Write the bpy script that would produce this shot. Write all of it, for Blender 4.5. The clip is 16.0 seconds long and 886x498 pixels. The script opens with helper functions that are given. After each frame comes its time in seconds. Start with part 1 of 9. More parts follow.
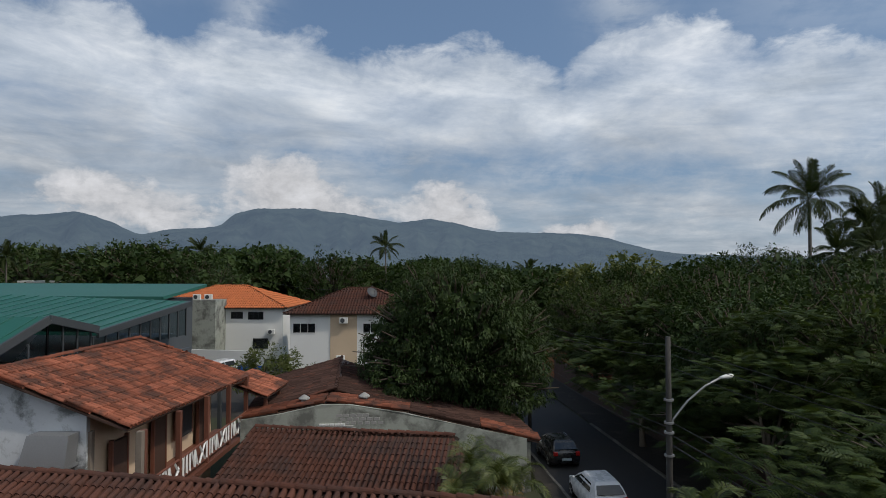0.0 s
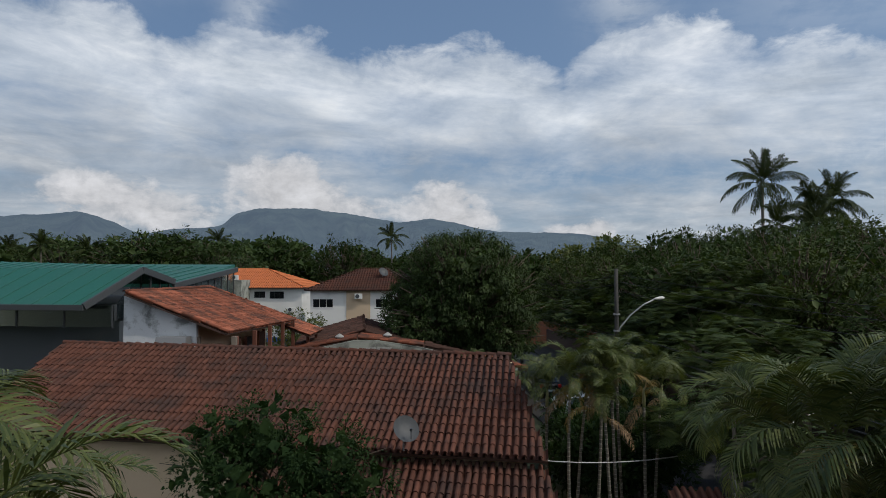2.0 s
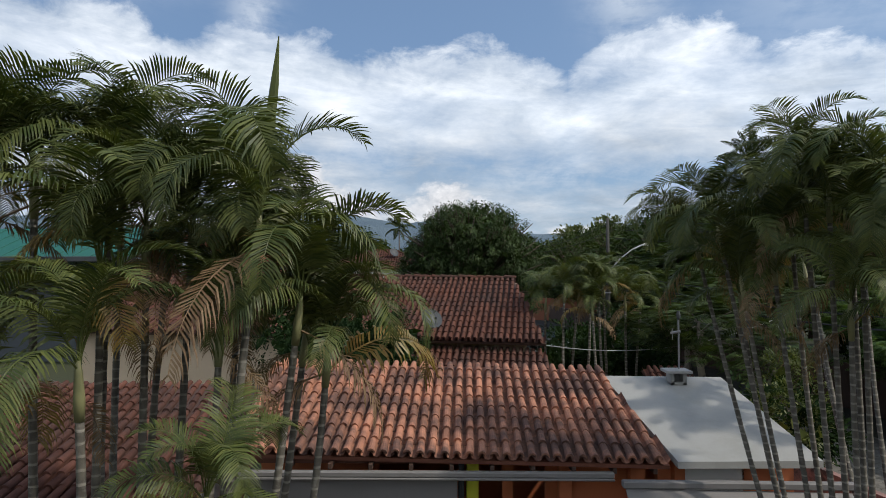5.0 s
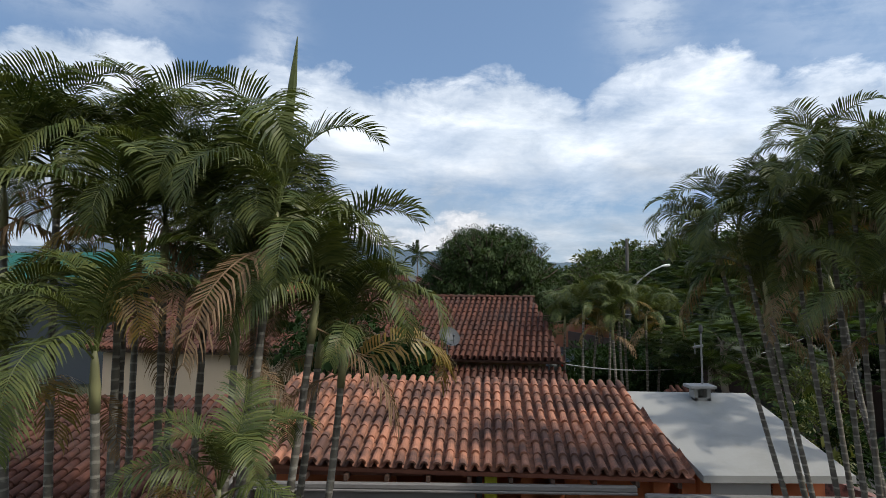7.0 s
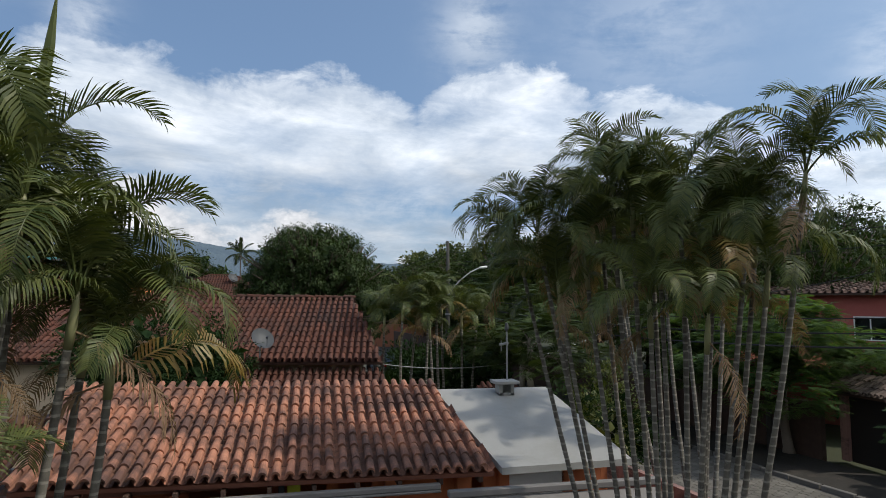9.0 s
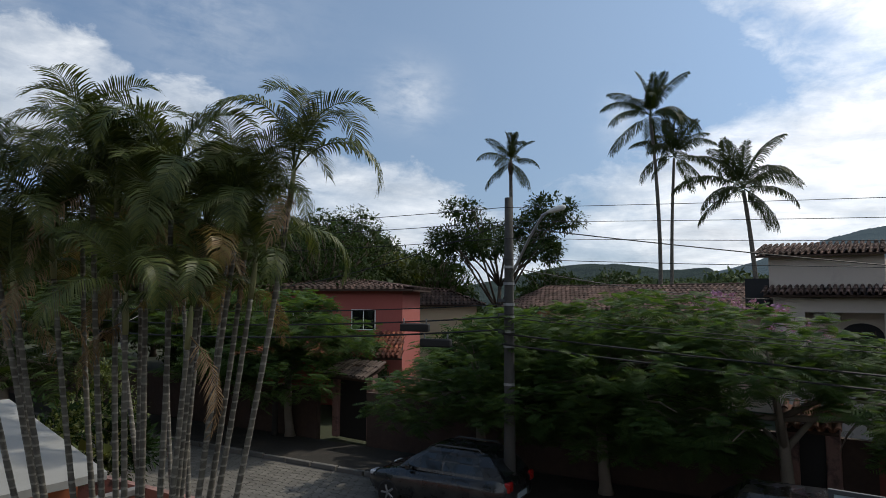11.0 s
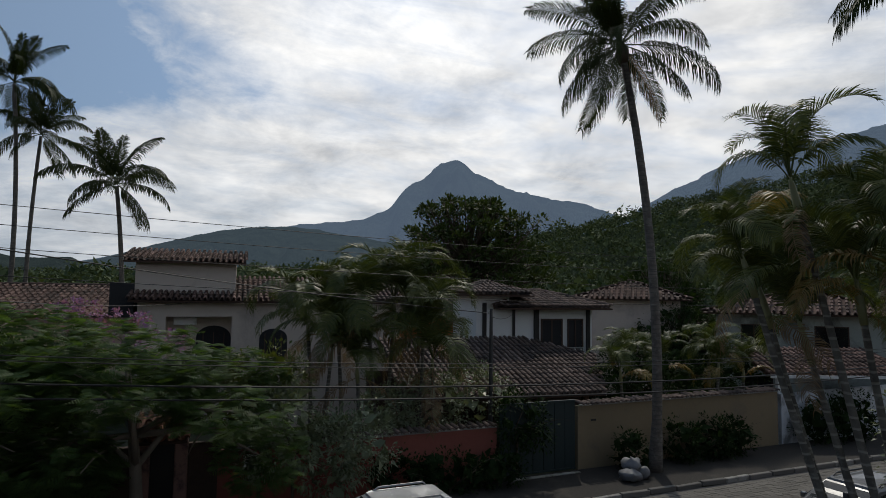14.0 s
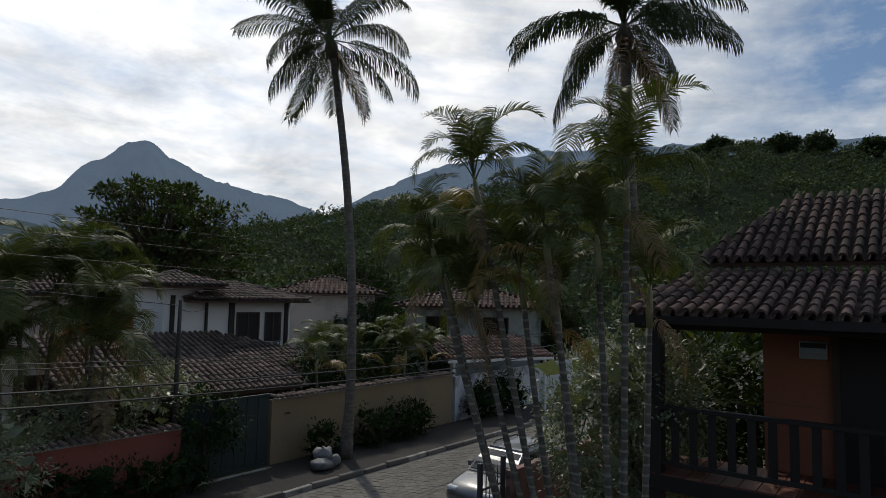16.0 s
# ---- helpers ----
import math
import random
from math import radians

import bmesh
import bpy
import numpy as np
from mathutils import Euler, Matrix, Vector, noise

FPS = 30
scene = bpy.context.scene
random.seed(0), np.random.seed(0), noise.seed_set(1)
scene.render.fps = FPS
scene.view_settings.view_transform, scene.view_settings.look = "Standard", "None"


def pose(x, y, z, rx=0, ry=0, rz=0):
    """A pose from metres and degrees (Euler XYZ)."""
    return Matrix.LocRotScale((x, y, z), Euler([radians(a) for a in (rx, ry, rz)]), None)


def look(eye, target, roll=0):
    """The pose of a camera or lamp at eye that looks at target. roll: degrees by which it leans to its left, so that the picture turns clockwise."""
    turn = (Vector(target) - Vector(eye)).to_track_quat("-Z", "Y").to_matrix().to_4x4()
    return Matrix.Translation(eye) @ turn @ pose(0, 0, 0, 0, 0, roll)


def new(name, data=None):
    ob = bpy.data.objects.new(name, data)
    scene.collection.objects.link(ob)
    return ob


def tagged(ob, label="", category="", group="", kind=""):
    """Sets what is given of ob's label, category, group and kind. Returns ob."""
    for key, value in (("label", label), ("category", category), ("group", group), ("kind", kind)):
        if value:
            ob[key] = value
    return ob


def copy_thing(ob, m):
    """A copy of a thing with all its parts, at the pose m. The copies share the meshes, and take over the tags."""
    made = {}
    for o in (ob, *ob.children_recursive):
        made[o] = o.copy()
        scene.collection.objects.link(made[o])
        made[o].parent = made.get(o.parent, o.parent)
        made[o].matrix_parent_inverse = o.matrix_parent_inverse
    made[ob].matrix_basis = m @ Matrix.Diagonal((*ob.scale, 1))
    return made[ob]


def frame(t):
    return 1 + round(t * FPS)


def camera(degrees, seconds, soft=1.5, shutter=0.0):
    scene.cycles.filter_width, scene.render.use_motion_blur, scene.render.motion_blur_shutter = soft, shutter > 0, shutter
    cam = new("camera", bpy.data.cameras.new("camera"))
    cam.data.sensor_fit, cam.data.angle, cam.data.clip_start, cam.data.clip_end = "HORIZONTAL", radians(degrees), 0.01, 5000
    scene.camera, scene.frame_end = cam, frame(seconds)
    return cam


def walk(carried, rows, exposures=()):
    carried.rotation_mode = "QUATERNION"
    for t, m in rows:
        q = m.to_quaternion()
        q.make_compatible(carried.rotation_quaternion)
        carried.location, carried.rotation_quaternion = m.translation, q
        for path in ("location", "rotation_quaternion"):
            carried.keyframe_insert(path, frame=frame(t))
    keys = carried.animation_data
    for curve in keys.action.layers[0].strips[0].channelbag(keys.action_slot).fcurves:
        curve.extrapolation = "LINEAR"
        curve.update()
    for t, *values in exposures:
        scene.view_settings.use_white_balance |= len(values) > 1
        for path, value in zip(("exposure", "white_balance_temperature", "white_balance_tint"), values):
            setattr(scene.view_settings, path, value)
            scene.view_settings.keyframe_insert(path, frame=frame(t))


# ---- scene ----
cam = camera(70.9, 16.0, soft=0.75)
METRES, EYE, TILT, LEAN, TURN = 15.5, 10.3, 2.0, 0.0, 0.0
ROWS = [
    (0.0, 0.0, 0.0, 0.0, 0.0, 0.0, -0.0),
    (0.5, -0.0057, -0.1245, -0.0315, -0.0, 0.03, -0.02),
    (1.0, -0.0108, -0.2455, -0.0611, 0.02, 0.02, -0.01),
    (1.5, -0.0203, -0.3651, -0.0919, 0.04, 0.05, 0.0),
    (2.0, -0.0264, -0.4752, -0.1216, 0.06, 0.01, 0.01),
    (2.5, -0.0301, -0.5672, -0.1504, 0.12, -0.02, 0.06),
    (3.0, -0.0364, -0.6298, -0.1829, 0.07, 0.01, 0.04),
    (3.5, -0.0417, -0.6776, -0.2128, 0.09, 0.02, -0.0),
    (4.0, -0.0495, -0.7097, -0.2396, 0.12, -0.01, -0.06),
    (4.5, -0.0568, -0.7292, -0.2627, 0.15, -0.07, -0.08),
    (7.0, -0.0555, -0.7263, -0.3032, 2.08, 2.8, -0.05),
    (7.5, -0.0538, -0.7245, -0.3032, 1.01, 2.99, -0.07),
    (8.0, -0.0503, -0.7204, -0.3039, -1.82, 2.98, -0.11),
    (10.5, 0.0146, -0.6999, -0.3071, -42.29, 3.15, -1.47),
    (11.0, 0.0282, -0.6999, -0.3086, -54.03, 3.36, -1.81),
    (11.5, 0.0363, -0.6973, -0.3096, -65.93, 3.61, -2.08),
    (12.0, 0.0416, -0.695, -0.3087, -76.72, 3.87, -2.32),
    (12.5, 0.0459, -0.6924, -0.3039, -86.35, 4.16, -2.46),
    (13.0, 0.051, -0.6903, -0.2927, -94.47, 4.41, -2.51),
    (13.5, 0.0553, -0.6912, -0.2802, -102.07, 4.64, -2.55),
    (14.0, 0.061, -0.6928, -0.2743, -108.06, 4.82, -2.62),
    (14.5, 0.0643, -0.6952, -0.2741, -115.5, 5.05, -2.71),
    (15.0, 0.0683, -0.698, -0.2769, -124.38, 5.39, -2.66),
    (15.5, 0.0707, -0.6995, -0.2803, -131.93, 5.64, -2.58),
    (16.0, 0.0746, -0.7019, -0.2835, -135.18, 5.72, -2.52),
]
EXPOSURES = [(0.0, -0.18), (3.5, 0.0), (4.7, 0.27), (7.0, 0.4), (8.2, 0.35), (11.0, -0.05), (12.5, -0.55), (13.5, -0.66), (14.5, -0.62), (16.0, -0.44)]
walk(cam, [(t, pose(0, 0, EYE, TILT, LEAN, TURN) @ pose(METRES * x, METRES * y, METRES * z, 90 + pitch, roll, yaw)) for t, x, y, z, yaw, pitch, roll in ROWS], EXPOSURES)

# ------------------------------------------------------------------ light
SUN_AZ, SUN_EL = radians(114), radians(50)     # azimuth from +y towards +x
sun_dir = Vector((math.sin(SUN_AZ) * math.cos(SUN_EL), math.cos(SUN_AZ) * math.cos(SUN_EL), math.sin(SUN_EL)))
sun = new("sun", bpy.data.lights.new("sun", "SUN"))
sun.data.energy, sun.data.angle, sun.data.color = 2.0, radians(1.2), (1.0, 0.93, 0.82)
sun.matrix_world = look(sun_dir * 200, (0, 0, 0))


class Nodes:
    """A short way to write node trees."""

    def __init__(self, tree):
        self.tree = tree
        tree.nodes.clear()

    def add(self, kind, inputs=None, **props):
        n = self.tree.nodes.new(kind)
        for k, v in props.items():
            setattr_safe(n, k, v)
        for k, v in (inputs or {}).items():
            self.put(n, k, v)
        return n

    def put(self, n, k, v):
        s = n.inputs[k]
        if isinstance(v, bpy.types.NodeSocket):
            self.tree.links.new(v, s)
        elif isinstance(v, bpy.types.Node):
            self.tree.links.new(v.outputs[0], s)
        else:
            s.default_value = v

    def math(self, op, a, b=0.0, c=0.0, clamp=False):
        n = self.add("ShaderNodeMath", {0: a, 1: b, 2: c})
        n.operation, n.use_clamp = op, clamp
        return n.outputs[0]

    def mix(self, f, a, b, blend="MIX"):
        n = self.add("ShaderNodeMixRGB", {0: f, 1: a, 2: b})
        n.blend_type = blend
        return n.outputs[0]

    def ramp(self, f, stops):
        n = self.add("ShaderNodeValToRGB", {0: f})
        e = n.color_ramp.elements
        while len(e) < len(stops):
            e.new(0.5)
        for el, (p, c) in zip(e, stops):
            el.position, el.color = p, (c if isinstance(c, tuple) else (c, c, c)) + (1.0,)
        return n.outputs[0]

    def noise(self, vec, scale, detail=4.0, rough=0.55, distort=0.0):
        return self.add("ShaderNodeTexNoise", {"Vector": vec, "Scale": scale, "Detail": detail, "Roughness": rough, "Distortion": distort}).outputs[0]


def setattr_safe(n, k, v):
    if k == "sky_type":
        n.sky_type = v
    elif k == "operation":
        n.operation = v


def c4(c):
    return tuple(c) + (1.0,)


# sky: clear blue with high cloud sheets and cumulus over the mountains
world = bpy.data.worlds.new("world")
scene.world = world
world.use_nodes = True
W = Nodes(world.node_tree)
sky = W.add("ShaderNodeTexSky", sky_type="NISHITA")
sky.sun_disc, sky.sun_elevation, sky.sun_rotation = False, SUN_EL, SUN_AZ
sky.air_density, sky.dust_density, sky.ozone_density = 1.0, 0.6, 2.0
direction = W.add("ShaderNodeTexCoord").outputs["Generated"]
sep = W.add("ShaderNodeSeparateXYZ", {0: direction})
dx, dy, dz = sep.outputs
up = W.math("MAXIMUM", dz, 0.0)
den = W.math("ADD", up, 0.14)
px, py = W.math("DIVIDE", dx, den), W.math("DIVIDE", dy, den)
flat = W.add("ShaderNodeCombineXYZ", {0: px, 1: py, 2: 0.0}).outputs[0]
azim = W.math("ARCTAN2", dx, dy)                        # 0 ahead, + to the right
elev = W.math("ARCSINE", dz)


def bump2(az, el, waz, wel, gain):
    """A soft hill over azimuth and elevation (degrees)."""
    a = W.math("DIVIDE", W.math("SUBTRACT", azim, radians(az)), radians(waz))
    e = W.math("DIVIDE", W.math("SUBTRACT", elev, radians(el)), radians(wel))
    r = W.math("ADD", W.math("MULTIPLY", a, a), W.math("MULTIPLY", e, e))
    return W.math("MULTIPLY", W.math("EXPONENT", W.math("MULTIPLY", r, -1.0)), gain)


def total(items):
    s = items[0]
    for i in items[1:]:
        s = W.math("ADD", s, i)
    return s


def profile(value, lo, hi, stops, top):
    """A height read off a line of stops over value, which runs from lo to hi."""
    f = W.math("DIVIDE", W.math("SUBTRACT", value, lo), hi - lo, clamp=True)
    return W.math("MULTIPLY", W.ramp(f, [((p - lo) / (hi - lo), v / top) for p, v in stops]), top)


AZ, EL = W.math("MULTIPLY", azim, 180 / math.pi), W.math("MULTIPLY", elev, 180 / math.pi)
low_az = W.math("MULTIPLY", W.math("LESS_THAN", AZ, -100.0), 360.0)
AZ = W.math("ADD", AZ, low_az)
fine = W.noise(flat, 3.2, 8.0, 0.62, 0.6)
puff_vec = W.add("ShaderNodeCombineXYZ", {0: azim, 1: W.math("MULTIPLY", elev, 1.7), 2: 0.3}).outputs[0]
puff = W.math("SUBTRACT", W.noise(puff_vec, 14.0, 10.0, 0.62, 0.25), 0.5)
streak = W.noise(W.add("ShaderNodeCombineXYZ", {0: W.math("MULTIPLY", azim, 2.4), 1: W.math("MULTIPLY_ADD", azim, 1.5, W.math("MULTIPLY", elev, 13.0)), 2: 0.0}).outputs[0], 1.7, 9.0, 0.60, 0.5)
# the long bank of cloud over the north, by its upper edge, and the great sheet over the south-east, by its near edge
bank_top = profile(AZ, -60.0, 68.0, [(-60, 20), (-38, 20.0), (-31, 21.2), (-27, 20.6), (-25, 18.6), (-20, 20.6), (-13, 20.8), (-8, 18.7), (-3, 19.2), (4, 20.3), (8, 18.6), (11, 16.6), (14, 20.4), (20, 21.4), (24, 20.8), (27, 18.2), (31, 18.4), (36, 16.8), (40, 14.5), (45, 12.6), (52, 11.6), (56, 9.8), (60, 7.2), (64, 3.5), (68, 0.5)], 24.0)
d_bank = W.math("ADD", W.math("SUBTRACT", bank_top, EL), W.math("MULTIPLY", puff, 6.0))
sheet_edge = profile(EL, 0.0, 40.0, [(0, 66), (5, 62), (9, 64), (11, 67), (13, 72), (15, 80), (17, 84), (20, 82.5), (23, 79), (26, 77), (32, 75), (40, 72)], 90.0)
d_sheet = W.math("ADD", W.math("MULTIPLY", W.math("SUBTRACT", AZ, sheet_edge), 0.7), W.math("MULTIPLY", puff, 11.0))
cov_bank = W.ramp(W.math("DIVIDE", W.math("ADD", d_bank, 2.0), 8.0, clamp=True), [(0.18, 0.0), (0.34, 0.70), (0.55, 0.97), (1.0, 1.0)])
cov_sheet = W.ramp(W.math("DIVIDE", W.math("ADD", d_sheet, 2.0), 14.0, clamp=True), [(0.12, 0.0), (0.34, 0.55), (0.62, 0.92), (1.0, 1.0)])
thin = total([bump2(4, 9.4, 15, 2.0, 0.50), bump2(20, 8.0, 12, 1.8, 0.50), bump2(-8, 10.6, 9, 1.2, 0.34), bump2(-24, 11.4, 8, 1.0, 0.30), bump2(-35, 13.6, 5, 1.0, 0.45), bump2(0, 4, 60, 3.4, 0.32), bump2(37, 8.5, 8, 4.0, 0.40), bump2(62, 6, 8, 5, 0.25), bump2(14, 16.8, 3, 1.4, 0.4), bump2(27, 17.8, 3.4, 1.6, 0.35),
              bump2(170, 18.5, 9, 5.5, 0.75), bump2(176, 27, 9, 9, 0.6), bump2(86, 21, 3.5, 2.4, 0.40), bump2(90, 17, 3.0, 1.6, 0.38), bump2(122, 29, 7, 4, 0.40), bump2(101, 27, 6, 4, 0.30), bump2(142, 13, 8, 2.4, 0.24), bump2(111, 17.5, 6, 1.6, 0.16)])
body = W.math("ADD", W.math("MULTIPLY_ADD", streak, 1.25, 0.24), W.math("MULTIPLY", W.math("SUBTRACT", fine, 0.5), 0.55))
body = W.math("SUBTRACT", body, W.math("MULTIPLY", thin, W.math("MULTIPLY_ADD", puff, -2.6, 1.0)), clamp=True)
wisp = W.math("MULTIPLY", total([bump2(16.5, 24, 3.2, 4.0, 0.62), bump2(-17.5, 22, 2.2, 4.0, 0.50), bump2(-33, 24, 8, 2.2, 0.42), bump2(51, 18.5, 3.2, 2.6, 0.50), bump2(70, 15.5, 1.6, 1.8, 0.38), bump2(33, 23, 8, 5, 0.22)]), W.math("MULTIPLY_ADD", W.math("ADD", puff, W.math("SUBTRACT", streak, 0.5)), 3.2, 0.8, clamp=True))
veil = W.math("MAXIMUM", W.math("MULTIPLY", W.math("MAXIMUM", cov_bank, cov_sheet), body), wisp)
bright_edge = W.ramp(W.math("DIVIDE", d_bank, 14.0, clamp=True), [(0.0, 1.04), (0.35, 1.14), (0.7, 0.86), (1.0, 0.80)])
ball_vec = W.add("ShaderNodeCombineXYZ", {0: W.math("MULTIPLY", azim, 9.0), 1: W.math("MULTIPLY", elev, 13.0), 2: 0.0}).outputs[0]
lumps = W.noise(ball_vec, 2.2, 10.0, 0.62, 0.15)
heap_b = total([bump2(-14.5, 7.2, 4.4, 3.0, 0.42), bump2(-9, 5.2, 5.0, 1.8, 0.26), bump2(0.2, 5.9, 3.2, 2.6, 0.36), bump2(3.0, 4.4, 3.0, 1.2, 0.2),
                bump2(-29.5, 6.0, 4.6, 2.2, 0.32), bump2(-24, 4.6, 4.0, 2.0, 0.26), bump2(11, 3.4, 3.0, 0.9, 0.26), bump2(14, 3.6, 1.6, 1.4, 0.24)])
heap = W.ramp(W.math("ADD", W.math("MULTIPLY", W.math("SUBTRACT", lumps, 0.5), W.math("MINIMUM", W.math("MULTIPLY", heap_b, 4.0), 0.95)), heap_b), [(0.11, 0.0), (0.19, 0.7), (0.34, 1.0)])
glow = total([bump2(112, 34, 40, 34, 1.0), bump2(100, 20, 70, 30, 0.45)])
shade_n = W.ramp(W.math("ADD", W.noise(flat, 1.7, 8.0, 0.62, 0.4), W.math("MULTIPLY", puff, 0.35)), [(0.30, 0.0), (0.70, 1.0)])
lit = W.math("MULTIPLY", W.math("MULTIPLY_ADD", glow, 5.0, 5.9), W.math("MULTIPLY", bright_edge, W.math("MULTIPLY_ADD", shade_n, 0.58, 0.76)))
cloud = W.mix(1.0, W.mix(shade_n, W.mix(W.math("MINIMUM", glow, 1.0), (0.78, 0.91, 1.08, 1), (0.93, 0.95, 0.98, 1)), W.mix(W.math("MINIMUM", glow, 1.0), (0.95, 0.99, 1.04, 1), (1.0, 0.99, 0.97, 1))), lit, "MULTIPLY")
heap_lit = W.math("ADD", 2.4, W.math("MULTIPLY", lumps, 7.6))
heap_col = W.mix(1.0, (0.97, 0.98, 1.02, 1), heap_lit, "MULTIPLY")
blue = W.mix(0.55, W.mix(1.0, sky.outputs[0], (0.80, 0.92, 1.0, 1), "MULTIPLY"), (1.55, 2.35, 3.75, 1))
pale = W.mix(bump2(0, 2, 500, 8, 0.5), blue, (2.9, 3.8, 4.9, 1))
pale = W.mix(bump2(66, 22, 40, 30, 0.55), pale, (2.25, 3.0, 4.0, 1))
pale = W.mix(1.0, pale, W.math("MULTIPLY_ADD", glow, 0.75, 1.0), "MULTIPLY")
col = W.mix(veil, pale, cloud)
col = W.mix(heap, col, heap_col)
bg = W.add("ShaderNodeBackground", {"Color": col, "Strength": 0.105})
W.add("ShaderNodeOutputWorld", {0: bg.outputs[0]})

# ------------------------------------------------------------------ materials
def surface(name, base, second=None, rough=0.8, scale=1.2, fine=18.0, amount=0.6, bump=0.25, metal=0.0, island=0.0, objects=0.0, stain=None, stain_scale=0.5, stain_at=(0.52, 0.68), gloss=0.5, dist=0.01):
    """Colour varied at two scales, fine relief, and stains with their own shape."""
    m = bpy.data.materials.new(name)
    m.use_nodes = True
    N = Nodes(m.node_tree)
    pos = N.add("ShaderNodeNewGeometry")
    p = pos.outputs["Position"]
    second = second or tuple(v * 0.65 for v in base)
    big, small = N.noise(p, scale, 5.0), N.noise(p, fine, 4.0, 0.65)
    f = N.math("MULTIPLY", N.math("ADD", N.math("MULTIPLY", big, 0.6), N.math("MULTIPLY", small, 0.4)), amount * 1.6)
    f = N.math("SUBTRACT", f, amount * 0.8 - 0.35, clamp=True)
    col = N.mix(f, c4(base), c4(second))
    if island:
        r = N.math("MULTIPLY_ADD", pos.outputs["Random Per Island"], island, 1.0 - island / 2)
        col = N.mix(1.0, col, r, "MULTIPLY")
    if objects:
        info = N.add("ShaderNodeObjectInfo").outputs["Random"]
        col = N.mix(1.0, col, N.math("MULTIPLY_ADD", info, objects, 1.0 - objects / 2), "MULTIPLY")
    if stain:
        s = N.ramp(N.noise(p, stain_scale, 7.0, 0.65, 0.3), [(stain_at[0], 0.0), (stain_at[1], 1.0)])
        col = N.mix(N.math("MULTIPLY", s, 0.85), col, c4(stain))
    rr = N.math("MULTIPLY_ADD", small, 0.25, rough - 0.12, clamp=True)
    b = N.add("ShaderNodeBump", {"Height": N.math("ADD", small, N.math("MULTIPLY", big, 0.6)), "Strength": bump, "Distance": dist})
    s = N.add("ShaderNodeBsdfPrincipled", {"Base Color": col, "Roughness": rr, "Metallic": metal, "Normal": b, "Specular IOR Level": gloss})
    N.add("ShaderNodeOutputMaterial", {0: s.outputs[0]})
    return m


def leafy(name, base, second, rough=0.45, trans=0.3, spread=0.5, gloss=0.35):
    """Leaves: varied leaf by leaf, some light passes through."""
    m = bpy.data.materials.new(name)
    m.use_nodes = True
    N = Nodes(m.node_tree)
    pos = N.add("ShaderNodeNewGeometry")
    big = N.noise(pos.outputs["Position"], 0.9, 3.0)
    r = pos.outputs["Random Per Island"]
    f = N.math("ADD", N.math("MULTIPLY", r, spread), N.math("MULTIPLY", N.math("SUBTRACT", big, 0.35), 0.9), clamp=True)
    col = N.mix(f, c4(base), c4(second))
    d = N.add("ShaderNodeBsdfPrincipled", {"Base Color": col, "Roughness": rough, "Specular IOR Level": gloss})
    t = N.add("ShaderNodeBsdfTranslucent", {"Color": N.mix(1.0, col, (1.25, 1.3, 0.5, 1), "MULTIPLY")})
    mix = N.add("ShaderNodeMixShader", {0: trans, 1: d.outputs[0], 2: t.outputs[0]})
    N.add("ShaderNodeOutputMaterial", {0: mix.outputs[0]})
    return m


def glass(name, tint=(0.6, 0.7, 0.72), rough=0.05):
    m = bpy.data.materials.new(name)
    m.use_nodes = True
    N = Nodes(m.node_tree)
    p = N.add("ShaderNodeNewGeometry").outputs["Position"]
    b = N.add("ShaderNodeBump", {"Height": N.noise(p, 1.5, 2.0), "Strength": 0.04, "Distance": 0.02})
    s = N.add("ShaderNodeBsdfPrincipled", {"Base Color": c4(tint), "Roughness": rough, "Transmission Weight": 1.0, "IOR": 1.45, "Normal": b})
    N.add("ShaderNodeOutputMaterial", {0: s.outputs[0]})
    return m


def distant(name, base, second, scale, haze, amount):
    """Far mountains, with haze painted on as surface glow and bluish base colours."""
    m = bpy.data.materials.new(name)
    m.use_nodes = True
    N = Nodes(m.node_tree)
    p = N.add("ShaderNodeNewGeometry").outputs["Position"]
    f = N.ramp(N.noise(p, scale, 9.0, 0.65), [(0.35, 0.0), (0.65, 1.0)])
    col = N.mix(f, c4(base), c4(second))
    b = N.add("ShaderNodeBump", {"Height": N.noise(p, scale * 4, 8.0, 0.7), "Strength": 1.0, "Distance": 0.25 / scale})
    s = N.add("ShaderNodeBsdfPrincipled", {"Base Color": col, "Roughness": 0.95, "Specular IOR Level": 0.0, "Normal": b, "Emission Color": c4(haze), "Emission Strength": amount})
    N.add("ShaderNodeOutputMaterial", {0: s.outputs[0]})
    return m


